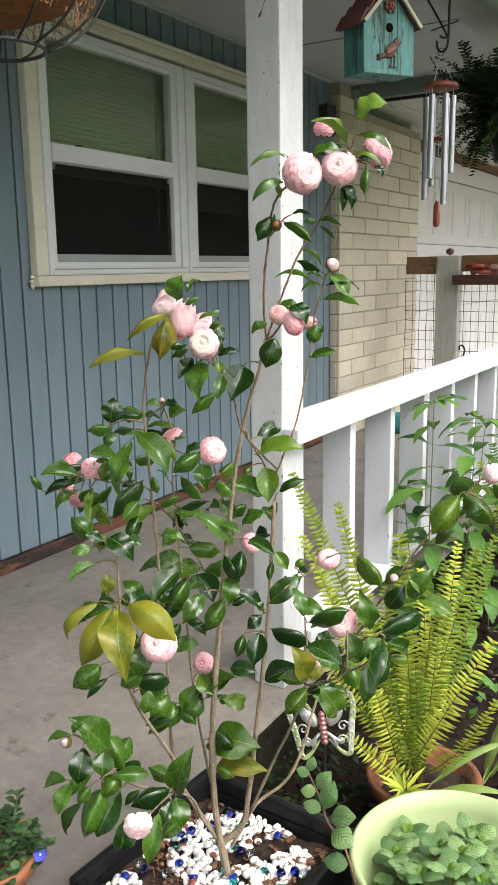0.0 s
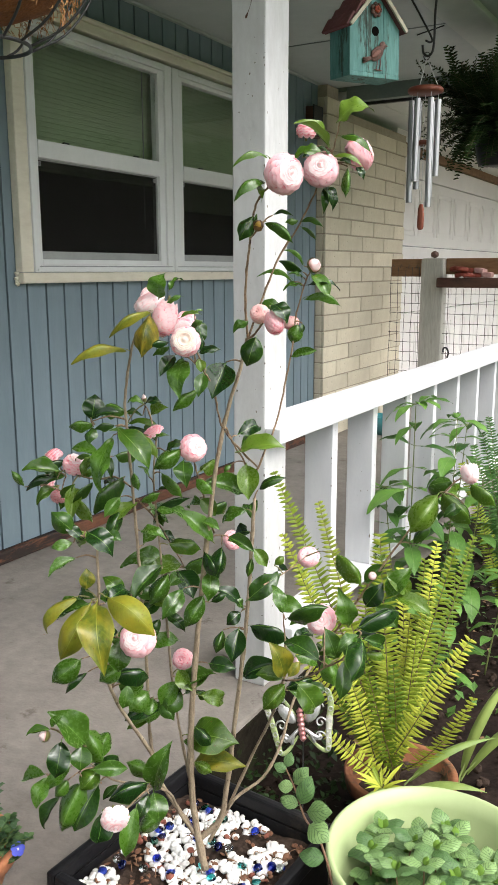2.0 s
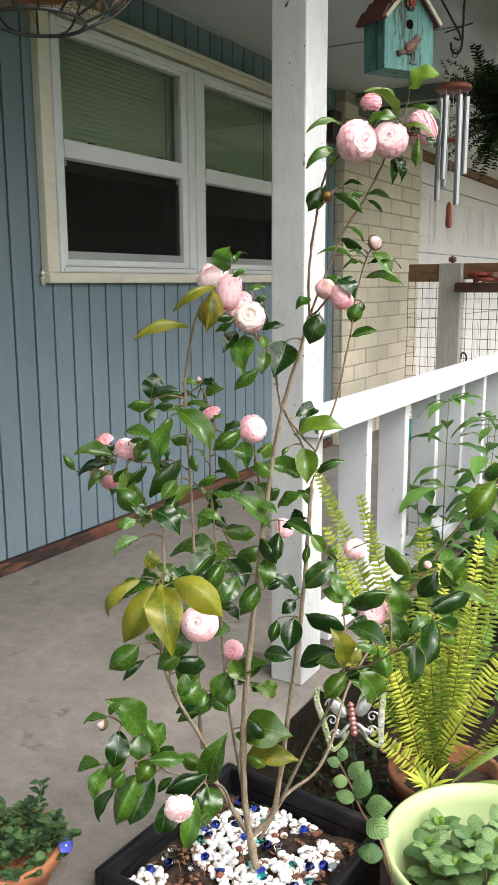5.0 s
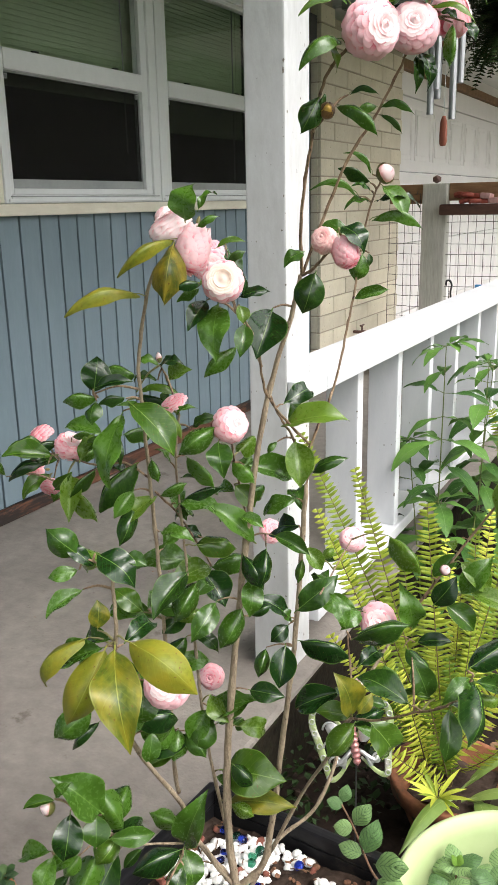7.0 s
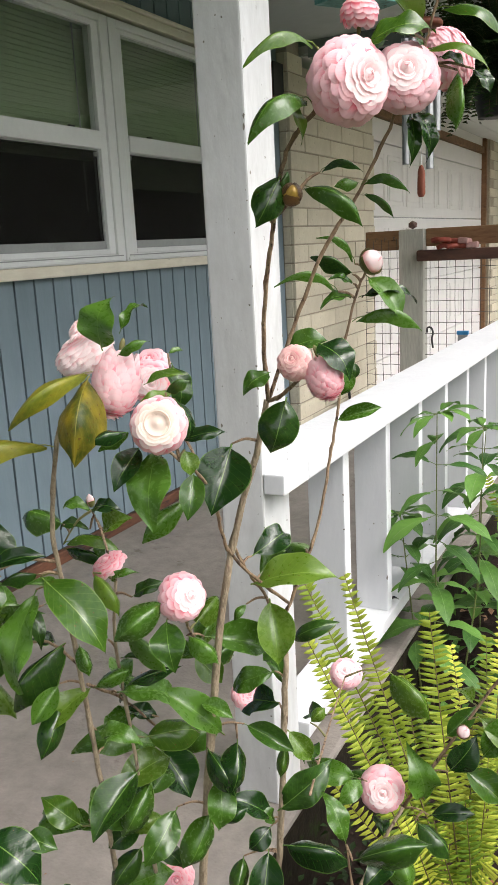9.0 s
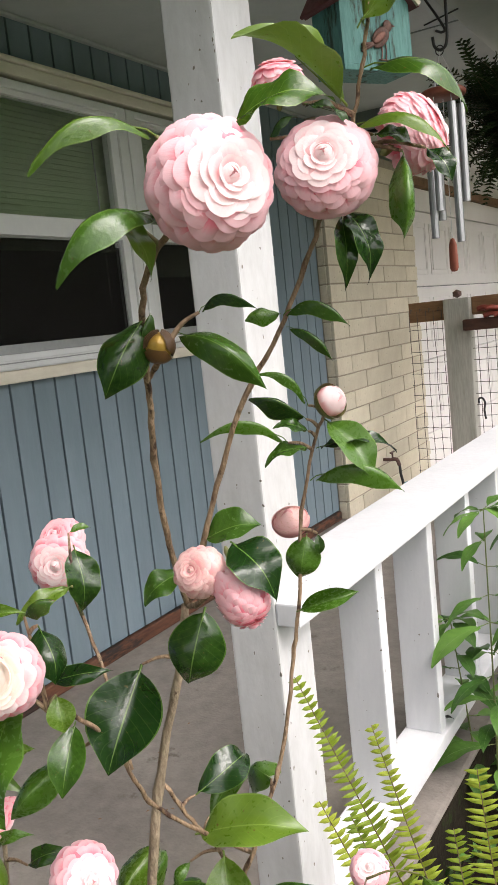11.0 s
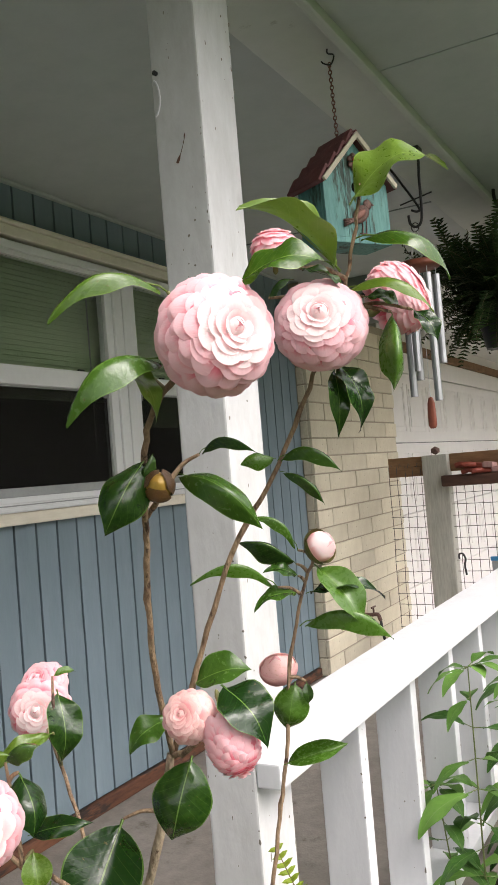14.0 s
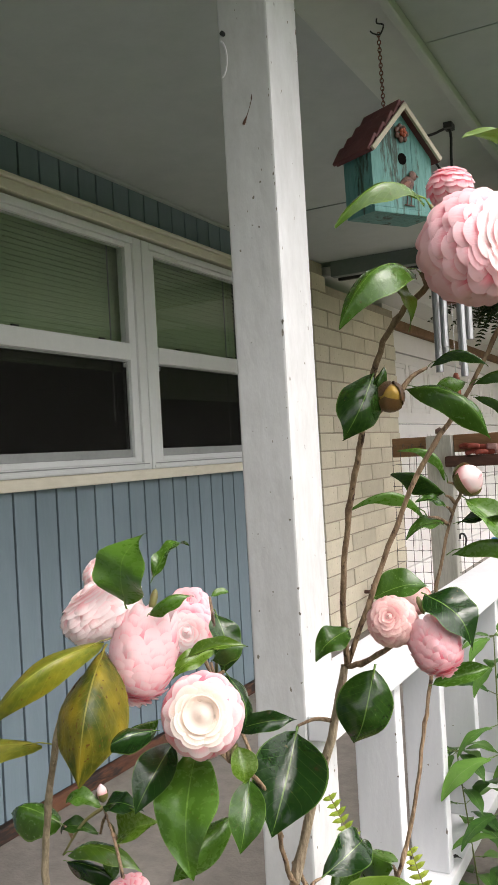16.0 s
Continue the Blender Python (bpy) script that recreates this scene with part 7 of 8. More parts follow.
for v in soil.verts:
    v.co.z += 0.012 * noise.noise(v.co * 25) + 0.005 * noise.noise(v.co * 80)
part("potting_soil", soil, M_SOIL, planter, m=PM)


def stones(name, count, r0, r1, material, seed, label, category, flat=0.75, avoid=0.0):
    g = random.Random(seed)
    vs, fs = [], []
    src = bmesh.new()
    bmesh.ops.create_icosphere(src, subdivisions=2, radius=1.0)
    bv, bf = [v.co.copy() for v in src.verts], [[v.index for v in f.verts] for f in src.faces]
    src.free()
    for i in range(count):
        x, y = g.uniform(-sx + 0.02, sx - 0.02), g.uniform(-sy + 0.02, sy - 0.02)
        if avoid and noise.noise(Vector((x * 9 + seed, y * 9, 0))) < avoid - 0.5:
            continue
        r = g.uniform(r0, r1)
        s = Vector((r * g.uniform(0.75, 1.35), r * g.uniform(0.7, 1.1), r * flat * g.uniform(0.7, 1.1)))
        rot = Euler((g.uniform(-0.6, 0.6), g.uniform(-0.6, 0.6), g.uniform(0, 6.3))).to_matrix()
        z = 0.2 + g.uniform(0.002, 0.010)
        b = len(vs)
        for v in bv:
            k = 1 + 0.22 * noise.noise(v * 1.7 + Vector((i * 3.1, 0, 0)))
            vs.append(rot @ Vector((v.x * s.x * k, v.y * s.y * k, v.z * s.z * k)) + Vector((x, y, z)))
        fs += [[b + q for q in f] for f in bf]
    me = data_of(name, vs, fs, material, True)
    return tagged(part(name, me, m=PM), label, category, kind="stuff")


stones("pebbles", 1250, 0.0052, 0.009, M_PEBBLE, 21, "smooth white pebbles spread over the planter soil", "pebbles", avoid=0.41)
stones("lava_stones", 46, 0.005, 0.01, M_LAVA, 22, "rough red lava stones among the pebbles", "stones")
stones("bark_chips", 300, 0.003, 0.007, M_BARKCHIP, 23, "brown bark chips on the planter soil", "bark", flat=0.3)
g = random.Random(8)
bead = lathe(bmesh.new(), [(0.0, -0.004), (0.007, -0.003), (0.009, 0.0), (0.007, 0.004), (0.0, 0.005)], 16)
bead_mesh = []
for m_ in M_BEADS:
    c = bead.copy()
    bead_mesh.append(mesh_of("glass_bead", c, m_, True))
bead.free()
words = ("deep blue", "aqua", "clear", "green")
for i in range(46):
    k = (0, 0, 1, 0, 2, 3)[i % 6]
    b = part("glass_bead", bead_mesh[k], m=PM @ pose(g.uniform(-0.14, 0.14), g.uniform(-0.15, 0.15), 0.213, g.uniform(-30, 30), g.uniform(-30, 30), 0))
    tagged(b, "rounded %s glass bead among white pebbles" % words[k], "glass bead", "glass beads in the planter")
part_bits = bmesh.new()
for i in range(40):
    x, y, a = g.uniform(-0.14, 0.14), g.uniform(-0.15, 0.15), g.uniform(0, 6.28)
    l = g.uniform(0.015, 0.05)
    tube(part_bits, smooth_path([(x, y, 0.205), (x + l * 0.5 * math.cos(a), y + l * 0.5 * math.sin(a), 0.214), (x + l * math.cos(a + 0.3), y + l * math.sin(a + 0.3), 0.207)], 3), 0.0008, 4)
tagged(part("dry_twigs", part_bits, M_DEAD, m=PM), "thin dry twigs and straw on the planter soil", "twigs", kind="stuff")

# ---- lime pot with mint ----
LP = Vector((0.635, -0.55, GROUND))
lime = thing("lime_pot", Matrix.Translation(LP), "large round pale lime-green plastic pot", "pot")
part("shell", lathe(bmesh.new(), [(0.0, 0.0), (0.125, 0.0), (0.132, 0.01), (0.167, 0.28), (0.169, 0.29), (0.181, 0.292), (0.186, 0.3), (0.186, 0.318), (0.182, 0.322), (0.176, 0.32), (0.166, 0.29), (0.15, 0.19), (0.0, 0.188)], 64, LP), M_LIME, lime, smooth=True)
soil = bmesh.new()
bmesh.ops.create_circle(soil, cap_ends=True, radius=0.147, segments=32, matrix=Matrix.Translation(LP + Vector((0, 0, 0.2))))
part("potting_soil", soil, M_SOIL, lime)
MINT = [leaf_shape("leaf", m_, 0.68, 0.07, 0.1, 0.0, 0.3, 0.86, 10, 30, 0.04, 0.08, 0.14, 0.35, 0.045) for m_ in (M_MINT, M_MINT, M_MINT_Y)]


def mint_stem(plant, base, height, lean, seed, pairs=5, size=0.036):
    g = random.Random(seed)
    b = Vector(base)
    top = b + Vector((lean[0], lean[1], height))
    pts = smooth_path([b, b.lerp(top, 0.5) + Vector((g.uniform(-0.006, 0.006), g.uniform(-0.006, 0.006), 0)), top], 5)
    part("stem", tube(bmesh.new(), pts, [0.0019 - 0.0008 * i / (len(pts) - 1) for i in range(len(pts))], 6), M_STEMR, plant, smooth=True)
    turn = g.uniform(0, 3)
    for k in range(pairs):
        f = (k + 1) / pairs
        p = pts[int(f * (len(pts) - 1))]
        last = k == pairs - 1
        for j in range(6 if last else 2):
            heart = last and j > 3
            s = size * (0.34 if heart else 0.74 if last else 1.0) * g.uniform(0.8, 1.15)
            a = turn + (math.pi / 2) * k + (1.57 if last else math.pi) * j + (0.8 if heart else 0.0)
            el = 0.05 + 0.3 * f ** 2 + g.uniform(-0.2, 0.15) + (0.6 if heart else 0.0)
            d = Vector((math.cos(a) * math.cos(el), math.sin(a) * math.cos(el), math.sin(el)))
            part("leaf", MINT[2 if heart else g.randrange(2)], parent=plant, m=leaf_pose(p, p + d * s, (-0.4 * d.x, -0.4 * d.y, 1), 0, 1.12))


mint = thing("mint_plant", Matrix.Translation(LP + Vector((0, 0, 0.2))), "crinkle-leaved mint filling a lime-green pot", "herb")
g = random.Random(15)
for i in range(32):
    a, r = 2.39996 * i, 0.125 * math.sqrt((i + 0.5) / 32)
    mint_stem(mint, LP + Vector((r * math.cos(a), r * math.sin(a), 0.2)), g.uniform(0.035, 0.12), (g.uniform(-0.02, 0.02), g.uniform(-0.02, 0.02)), 100 + i, g.choice((3, 4)), g.uniform(0.046, 0.06))
runner = thing("mint_runner", Matrix.Translation(LP + Vector((-0.15, 0.05, 0.2))), "trailing mint runner with round crinkled leaves over the pot edge", "herb")
path = smooth_path([(0.505, -0.680, 0.089), (0.492, -0.680, 0.137), (0.472, -0.672, 0.169), (0.448, -0.667, 0.187), (0.429, -0.650, 0.195), (0.399, -0.615, 0.202), (0.369, -0.590, 0.215)], 5)
part("stem", tube(bmesh.new(), path, [0.0024 - 0.001 * i / (len(path) - 1) for i in range(len(path))], 6), M_STEMR, runner, smooth=True)
for b, t, w in (((0.447, -0.667, 0.204), (0.498, -0.680, 0.228), 0.62),
                ((0.452, -0.668, 0.184), (0.498, -0.690, 0.182), 0.78),
                ((0.491, -0.680, 0.140), (0.446, -0.690, 0.137), 0.66),
                ((0.427, -0.650, 0.197), (0.443, -0.640, 0.251), 0.55),
                ((0.427, -0.650, 0.197), (0.389, -0.650, 0.198), 0.62),
                ((0.399, -0.615, 0.202), (0.369, -0.620, 0.197), 0.75),
                ((0.395, -0.610, 0.202), (0.418, -0.600, 0.237), 0.65),
                ((0.374, -0.590, 0.212), (0.350, -0.600, 0.221), 0.70),
                ((0.371, -0.590, 0.216), (0.375, -0.580, 0.242), 0.70)):
    part("leaf", MINT[0], parent=runner, m=leaf_pose(Vector(b), Vector(t), (0.35, -0.75, 0.7), 0, w / 0.68))

# ---- pot of small blue flowers ----
FP = Vector((-0.10, -0.92, 0.0))
fpot = thing("flower_pot", Matrix.Translation(FP), "terracotta pot on the porch slab with a coir liner", "pot")
part("bowl", lathe(bmesh.new(), [(0.0, 0.0), (0.062, 0.0), (0.086, 0.07), (0.096, 0.072), (0.1, 0.097), (0.095, 0.1), (0.086, 0.096), (0.082, 0.08), (0.0, 0.08)], 40, FP), M_TERRA, fpot, smooth=True)
part("liner", lathe(bmesh.new(), [(0.0, 0.088), (0.06, 0.088), (0.083, 0.097), (0.085, 0.092)], 30, FP), M_COIR, fpot)
herb = thing("flowering_herb", Matrix.Translation(FP + Vector((0, 0, 0.1))), "small dense grey-green herb with two blue flowers in a terracotta pot", "herb")
HERB = [leaf_shape("leaf", m_, 0.72, 0.08, 0.25, 0, 0.4, 0.95, 4, 8, 0, 0.08, 0.1, 0.3) for m_ in (M_HERB, M_HERB_L)]
g = random.Random(44)
SPRIGS = [((-0.075, -0.875), (-0.085, -0.845, 0.172)), ((-0.03, -0.885), (0.012, -0.862, 0.118)), ((-0.04, -0.9), (-0.012, -0.872, 0.135))]
for i in range(57):
    a, r = 2.39996 * i, 0.094 * math.sqrt((i + 0.5) / 54)
    b = FP + Vector((r * math.cos(a), r * math.sin(a), 0.092))
    spread = 0.026 * g.random() if r > 0.07 else 0.02 * g.random()
    top = b + Vector((spread * math.cos(a), spread * math.sin(a), g.uniform(0.012, 0.045) if r < 0.07 else g.uniform(-0.012, 0.02)))
    if i >= 54:
        b, top = Vector((*SPRIGS[i - 54][0], 0.092)), Vector(SPRIGS[i - 54][1])
    elif i % 9 == 8:
        continue
    pts = [b, b.lerp(top, 0.5) + Vector((0, 0, 0.006)), top]
    part("stem", tube(bmesh.new(), pts, 0.0011, 5), M_STEMG, herb)
    for k in range(22 if i >= 54 else 14):
        f = 0.15 + 0.85 * k / (21 if i >= 54 else 13)
        p = b.lerp(top, f)
        aa = 1.57 * (k // 2) + math.pi * (k % 2) + i + g.uniform(-0.3, 0.3)
        d = Vector((math.cos(aa), math.sin(aa), g.uniform(0.1, 0.7))).normalized()
        part("leaf", HERB[g.randrange(2)], parent=herb, m=leaf_pose(p, p + d * g.uniform(0.014, 0.023), (-d.x * 0.4, -d.y * 0.4, 1)))
PB = petal_shape("petal", M_BLUEFL, 0.95, 0.1, 0.1)
for fc in (Vector((0.004, -0.884, 0.108)), Vector((-0.178, -0.862, 0.112))):
    fm = frame_at(fc, Vector((0.5, -0.65, 0.55)).normalized())
    bl = part("flower", lathe(bmesh.new(), [(0.0, 0.002), (0.0022, 0.001), (0.0, -0.002)], 8), M_WHITE, herb, "small blue flower with white eye", m=fm)
    part("flower_stalk", tube(bmesh.new(), [fc + Vector((-0.012, 0.006, -0.02)), fc], 0.0011, 5), M_STEMG, bl)
    for k in range(5):
        part("petal", PB, parent=bl, m=fm @ Matrix.Rotation(2 * math.pi * k / 5, 4, "Z") @ Matrix.Rotation(0.25, 4, "X") @ Matrix.Diagonal((0.0125, 0.0125, 0.0125, 1)))
part("stem", tube(bmesh.new(), smooth_path([(-0.05, -0.9, 0.1), (-0.02, -0.885, 0.12), tuple(fc)], 4), 0.001, 5), M_STEMG, herb)

# ---- butterfly ornament on a stake ----
BF = Vector((0.35, -0.49, 0.243))
bfly = thing("butterfly_ornament", pose(BF.x, BF.y, GROUND), "silver and green metal butterfly with curled wings on a stake", "ornament")
BM = Matrix.Translation(BF) @ Matrix((Vector((0.86, 0.46, 0.2)).normalized(), Vector((-0.2, 0.25, 0.95)).normalized(), Vector((0.42, -0.87, 0.25)).normalized())).transposed().to_4x4() @ Matrix.Scale(0.98, 4)
part("stake", tube(bmesh.new(), [BF + Vector((0, 0.01, -0.02)), (BF.x, BF.y + 0.01, GROUND - 0.05)], 0.0014, 6), M_BLACK, bfly)
body = [(0.0, -0.032)]
for k in range(7):
    r, c = 0.0078 - 0.0004 * abs(k - 3), -0.024 + 0.0085 * k
    body += [(0.62 * r, c - 0.0042), (0.93 * r, c - 0.002), (r, c), (0.93 * r, c + 0.002)]
part("body", lathe(bmesh.new(), body + [(0.0, 0.034)], 14), M_PINKMETAL, bfly, "ribbed pink-silver body", smooth=True, m=BM @ Matrix.Translation((0, 0, 0.004)) @ Matrix.Rotation(radians(-90), 4, "X"))
for s in (-1, 1):
    edge = smooth_path([(0.006 * s, 0.012, 0), (0.03 * s, 0.05, 0.004), (0.055 * s, 0.062, 0.008), (0.062 * s, 0.04, 0.008), (0.055 * s, 0.005, 0.006), (0.05 * s, -0.025, 0.004), (0.045 * s, -0.05, 0.003), (0.03 * s, -0.045, 0.002), (0.008 * s, -0.02, 0)], 5)
    wing = part("wing", tube(bmesh.new(), edge, [0.0022 + 0.0042 * math.sin(math.pi * i / (len(edge) - 1)) for i in range(len(edge))], 8), M_GREENPAINT, bfly, "pale green wing rim", smooth=True, m=BM @ Matrix.Diagonal((1, 1, 0.4, 1)))
    for (cx, cy, r0) in ((0.034, 0.03, 0.013), (0.038, 0.002, 0.011), (0.033, -0.024, 0.011), (0.02, 0.022, 0.009)):
        sp = [(s * (cx + r0 * (1 - t) * math.cos(9 * t)), cy + r0 * (1 - t) * math.sin(9 * t), 0.003) for t in np.linspace(0, 0.85, 22)]
        part("scroll", tube(bmesh.new(), sp, 0.0017, 6), M_SILVER, wing, "silver scroll", smooth=True, m=BM)
    lb = bmesh.new()
    bmesh.ops.create_icosphere(lb, subdivisions=2, radius=0.02, matrix=Matrix.Translation((s * 0.025, 0.022, 0.002)) @ Matrix.Rotation(-s * 0.7, 4, "Z") @ Matrix.Diagonal((0.6, 1.15, 0.2, 1)))
    for q in range(4):
        tube(lb, smooth_path([(s * 0.006, -0.008, 0.002), (s * (0.016 + 0.004 * q), -0.016 - 0.003 * q, 0.005), (s * (0.022 + 0.004 * q), -0.034 + 0.005 * q, 0.003)], 4), 0.0036, 6)
    part("inner_wing", lb, M_SILVER, wing, "silver inner wing", smooth=True, m=BM)
    for q in range(9):
        e = edge[5 + 3 * q]
        ring = [(e.x + 0.0042 * math.cos(a), e.y + 0.0042 * math.sin(a), e.z * 0.4 + 0.0035) for a in np.linspace(0, 2 * math.pi, 8, endpoint=False)]
        part("bead_ring", tube(bmesh.new(), ring, 0.001, 5, closed=True), M_SILVER, wing, smooth=True, m=BM)

# ---- strap-leaved plantlets, bed plants ----
STRAP = leaf_shape("leaf", M_STRAP, 0.1, 0.16, 0.5, 0.1, 0, 0.8, 4, 14)
STRAP_Y = leaf_shape("leaf", M_FERN, 0.12, 0.1, 0.5, 0, 0, 0.8, 4, 10)
spider = thing("strap_leaf_plant", pose(0.45, -0.17, -0.07), "pale strap-leaved plant arching out of the terracotta pot", "plant")
for b, t, w in (((0.44, -0.17, -0.06), (0.40, -0.40, -0.02), 1.3), ((0.45, -0.17, -0.06), (0.62, -0.12, -0.03), 1.4), ((0.46, -0.16, -0.06), (0.66, -0.2, -0.1), 1.2), ((0.44, -0.14, -0.06), (0.60, 0.02, 0.02), 1.0), ((0.47, -0.14, -0.06), (0.56, -0.3, -0.09), 1.8), ((0.5, 0.1, -0.18), (0.6, 0.25, 0.1), 0.9), ((0.5, 0.12, -0.18), (0.72, 0.3, 0.02), 0.9)):
    part("leaf", STRAP, parent=spider, m=leaf_pose(b, t, (0, -0.3, 1), 0, w))
for i in range(18):
    a = 2.4 * i
    d = Vector((math.cos(a), math.sin(a) - 0.4, 0.25 + 0.5 * ((i * 7) % 5) / 5)).normalized()
    p = Vector((0.415, -0.215, -0.035))
    part("leaf", STRAP_Y, parent=spider, m=leaf_pose(p, p + d * (0.05 + 0.012 * (i % 3)), (0, -0.5, 1)))
WEEDS = [leaf_shape("leaf", M_WEED, w, 0.13, 0.25, t, 0.25, 0.92, 5, 12) for w, t in ((0.36, 0.1), (0.32, -0.2), (0.38, 0.3))]


def weed(base, height, lean, seed, size=0.09):
    g = random.Random(seed)
    b = Vector(base)
    w = thing("garden_weed", Matrix.Translation(b), "tall leafy green garden plant beside the white railing", "plant", "plants along the railing")
    top = b + Vector((lean[0], lean[1], height))
    pts = smooth_path([b, b.lerp(top, 0.45) + Vector((g.uniform(-0.02, 0.02), g.uniform(-0.02, 0.02), 0)), top], 7)
    part("stem", tube(bmesh.new(), pts, [0.0032 - 0.0018 * i / (len(pts) - 1) for i in range(len(pts))], 7), M_STEMG, w, smooth=True)
    n = max(3, int(height / 0.06))
    for k in range(n):
        f = 0.28 + 0.72 * k / (n - 1)
        p = pts[int(f * (len(pts) - 1))]
        for j in range(2 if k < n - 1 else 7):
            a = 1.7 * k + (math.pi if k < n - 1 else 0.9) * j + g.uniform(-0.4, 0.4)
            el = g.uniform(-0.35, 0.45)
            d = Vector((math.cos(a) * math.cos(el), math.sin(a) * math.cos(el), math.sin(el)))
            s = size * g.uniform(0.75, 1.15) * (1 if k < n - 2 else 0.8)
            q = p + d * s * 0.12
            part("leaf_stalk", tube(bmesh.new(), [p, q], 0.0011, 5), M_STEMG, w)
            part("leaf", g.choice(WEEDS), parent=w, m=leaf_pose(q, q + d * s + Vector((0, 0, -0.35 * s)), (-0.3 * d.x, -0.3 * d.y, 1)))


for i, (x, y, h, lx, ly) in enumerate(((0.11, 0.80, 0.86, 0.015, -0.02), (0.06, 0.86, 0.55, -0.06, 0.0), (0.16, 0.95, 0.78, 0.04, 0.05), (0.26, 1.05, 0.6, 0.03, 0.0), (0.14, 1.3, 0.7, 0.0, 0.05), (0.3, 1.5, 0.62, 0.05, 0.0), (0.4, 0.75, 0.34, 0.05, 0.02), (0.52, 0.9, 0.3, 0.0, 0.05), (0.22, 1.8, 0.6, 0.0, 0.0), (0.5, 1.35, 0.42, 0.03, 0.03), (0.62, 1.7, 0.4, 0.0, 0.0), (0.3, 0.62, 0.3, 0.03, -0.03))):
    weed((x, y, GROUND), h, (lx, ly), 300 + i, 0.132 if i < 6 else 0.085)


def scatter(name, count, region, size, shapes_material, seed, label, category, up=0.5, lift=0.0, width=0.6, floor_z=GROUND + 0.02):
    """Many small leaves lying or growing over the soil, as one mesh."""
    g = random.Random(seed)
    vs, fs, uvs = [], [], []
    for i in range(count):
        x, y = g.uniform(region[0], region[1]), g.uniform(region[2], region[3])
        if noise.noise(Vector((x * 4 + seed, y * 4, 0))) < -0.05:
            continue
        a, el = g.uniform(0, 6.28), g.uniform(0, up)
        s = size * g.uniform(0.5, 1.3)
        d = Vector((math.cos(a) * math.cos(el), math.sin(a) * math.cos(el), math.sin(el)))
        n = Vector((0, 0, 1)) - d * d.z
        x_ = d.cross(n).normalized() * width * 0.5 * s
        p = Vector((x, y, floor_z + lift * g.random()))
        b = len(vs)
        vs += [p, p + d * s * 0.4 + x_ + Vector((0, 0, 0.15 * s)), p + d * s * 0.45 + Vector((0, 0, 0.05 * s)), p + d * s * 0.4 - x_ + Vector((0, 0, 0.15 * s)), p + d * s]
        uvs += [(0.5, 0), (0.9, 0.4), (0.5, 0.45), (0.1, 0.4), (0.5, 1)]
        fs += [(b, b + 1, b + 2), (b, b + 2, b + 3), (b + 1, b + 4, b + 2), (b + 2, b + 4, b + 3)]
    return tagged(part(name, data_of(name, vs, fs, shapes_material, True, uvs)), label, category, kind="stuff")


scatter("leaf_litter", 1500, (0.06, 2.2, -0.9, 3.4), 0.03, M_DEAD, 1, "dry brown leaf litter on the garden soil", "leaf litter", 0.4)
scatter("ground_cover", 2600, (0.07, 1.6, 0.25, 3.4), 0.035, M_WEED, 2, "low green seedlings covering the garden bed", "plants", 0.9, 0.1)
scatter("moss_sprigs", 900, (0.055, 0.34, -0.5, 0.7), 0.024, M_FERN_D, 3, "small dark green sprigs along the slab edge", "plants", 1.0, 0.08)
scatter("porch_litter", 120, (-1.25, 0.03, -1.0, 3.0), 0.009, M_DEAD, 5, "tiny dry leaf crumbs on the porch slab", "litter", 0.3, floor_z=0.001)
g = random.Random(6)
clods = bmesh.new()
for i in range(1500):
    r = g.uniform(0.004, 0.016)
    bmesh.ops.create_icosphere(clods, subdivisions=1, radius=r, matrix=Matrix.Translation((g.uniform(0.07, 1.6), g.uniform(-0.6, 2.4), GROUND + 0.01)) @ Euler((g.random() * 6, g.random() * 6, 0)).to_matrix().to_4x4() @ Matrix.Diagonal((1, g.uniform(0.6, 1), g.uniform(0.5, 0.9), 1)))
tagged(part("soil_clods", clods, M_SOIL), "crumbly dark clods on the garden soil", "soil", kind="stuff")
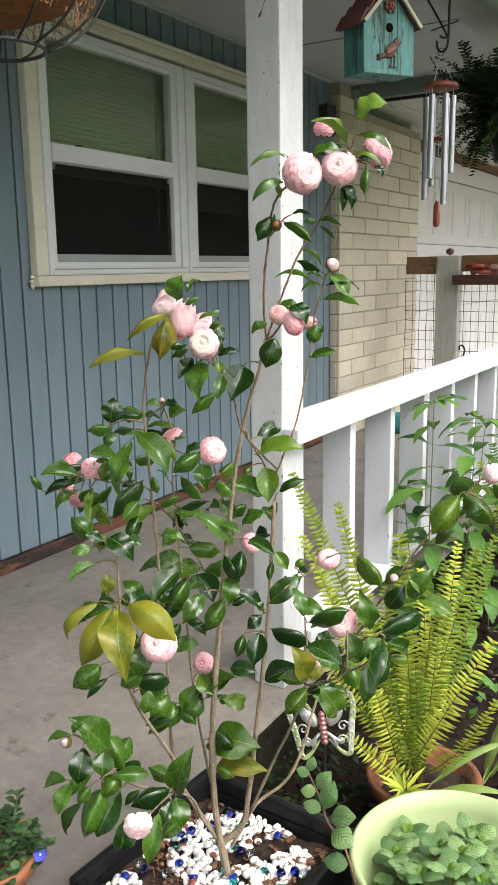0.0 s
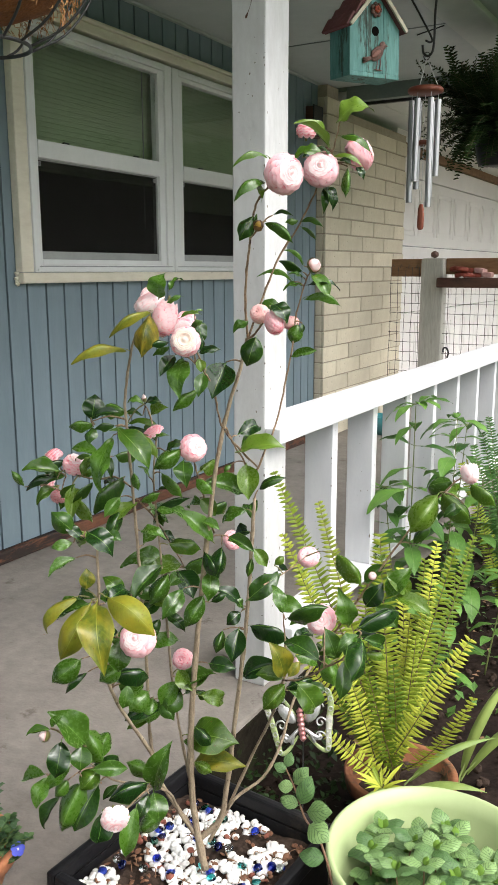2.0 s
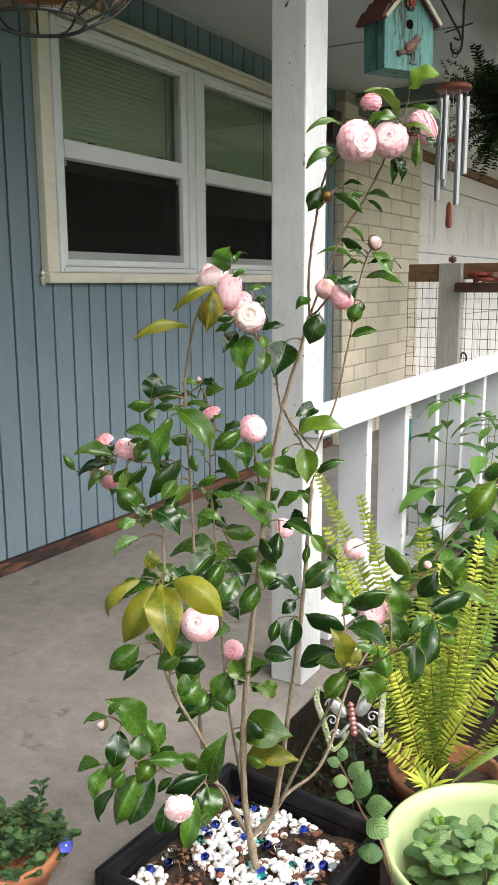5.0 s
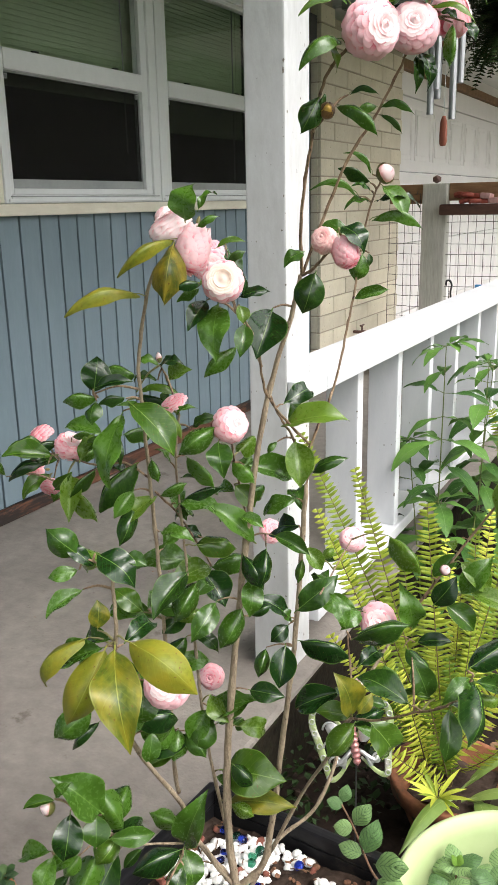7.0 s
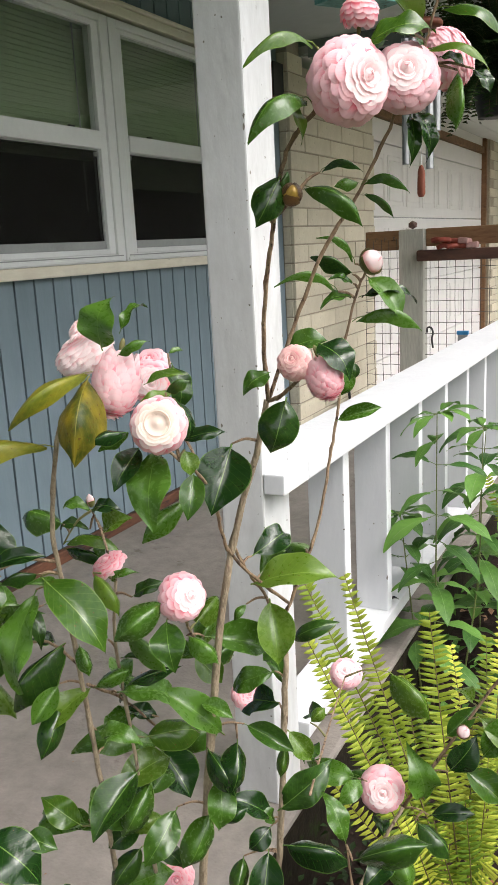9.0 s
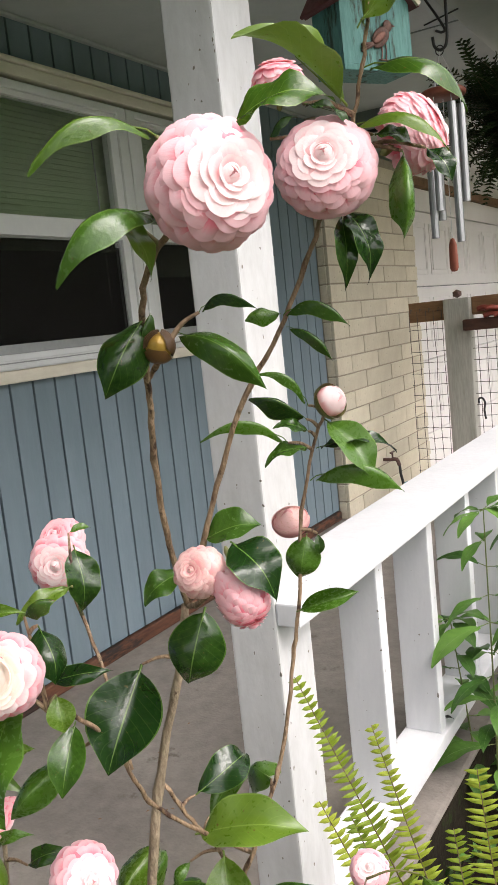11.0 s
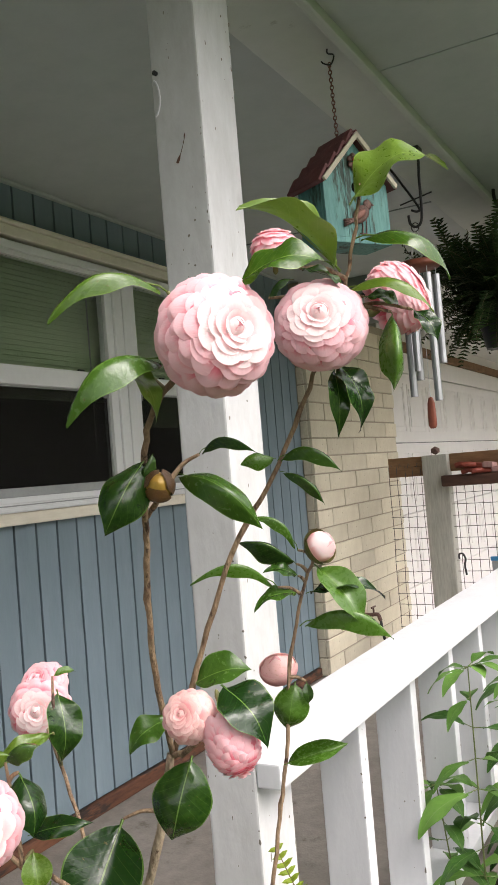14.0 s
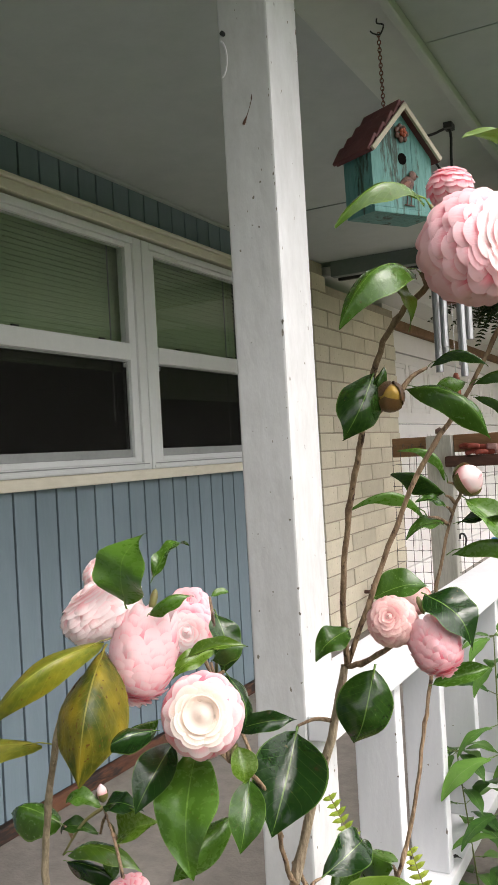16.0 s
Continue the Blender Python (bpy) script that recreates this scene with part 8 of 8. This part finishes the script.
moth = thing("dead_leaf", pose(0.0, 0.747, 0.122), "small curled black dead leaf on the bottom rail", "leaf")
for k in range(4):
    a = 1.5 * k + 0.4
    part("lobe", leaf_shape("lobe", M_BLACK, 0.6, 0.2, 0.5, 0.4, 1.0, 1, 4, 6), parent=moth, m=leaf_pose((-0.003, 0.747, 0.125), (-0.003 + 0.03 * math.cos(a), 0.747 + 0.03 * math.sin(a), 0.135 + 0.012 * (k % 2)), (0, 0, 1)))

# ---- woods all round, far off and out of view, for reflections and skylight ----
def woods_height(a):
    """Low where skylight should reach the porch, tall where the window panes reflect."""
    k = min(1.0, max(0.0, (a - 0.25) / 0.35))
    return 2.8 + 5.2 * k * k * (3 - 2 * k)


g = random.Random(90)
vs, fs, uvs = [], [], []
for i in range(13000):
    a = g.uniform(-2.7, 1.5)
    r = g.uniform(13, 16)
    z = g.uniform(-0.2, woods_height(a)) * (0.75 + 0.25 * math.sin(5 * a) + 0.15 * math.sin(13 * a + 1))
    p = Vector((0.5 + r * math.cos(a), r * math.sin(a), z))
    s = g.uniform(0.25, 0.6)
    d = Vector((g.uniform(-1, 1), g.uniform(-1, 1), g.uniform(-0.8, 0.4))).normalized()
    x_ = d.orthogonal().normalized() * 0.35 * s
    b = len(vs)
    vs += [p, p + d * s * 0.5 + x_, p + d * s, p + d * s * 0.5 - x_]
    uvs += [(0.5, 0), (0.9, 0.5), (0.5, 1), (0.1, 0.5)]
    fs.append((b, b + 1, b + 2, b + 3))
# Solid band added behind the foliage to close gaps in the pane reflections.
for k in range(40):
    a0, a1 = -2.7 + 4.2 * k / 40, -2.7 + 4.2 * (k + 1) / 40
    b = len(vs)
    vs += [Vector((0.5 + 16.2 * math.cos(a), 16.2 * math.sin(a), z)) for a, z in ((a0, -0.3), (a1, -0.3), (a1, 0.7 * woods_height(a1)), (a0, 0.7 * woods_height(a0)))]
    uvs += [(0.3, 0.1), (0.35, 0.1), (0.35, 0.15), (0.3, 0.15)]
    fs.append((b, b + 1, b + 2, b + 3))
tagged(part("backdrop", data_of("backdrop", vs, fs, M_TREE, True, uvs)), "distant green woods out of view, shaped for window reflections and skylight", "woods", kind="structure")
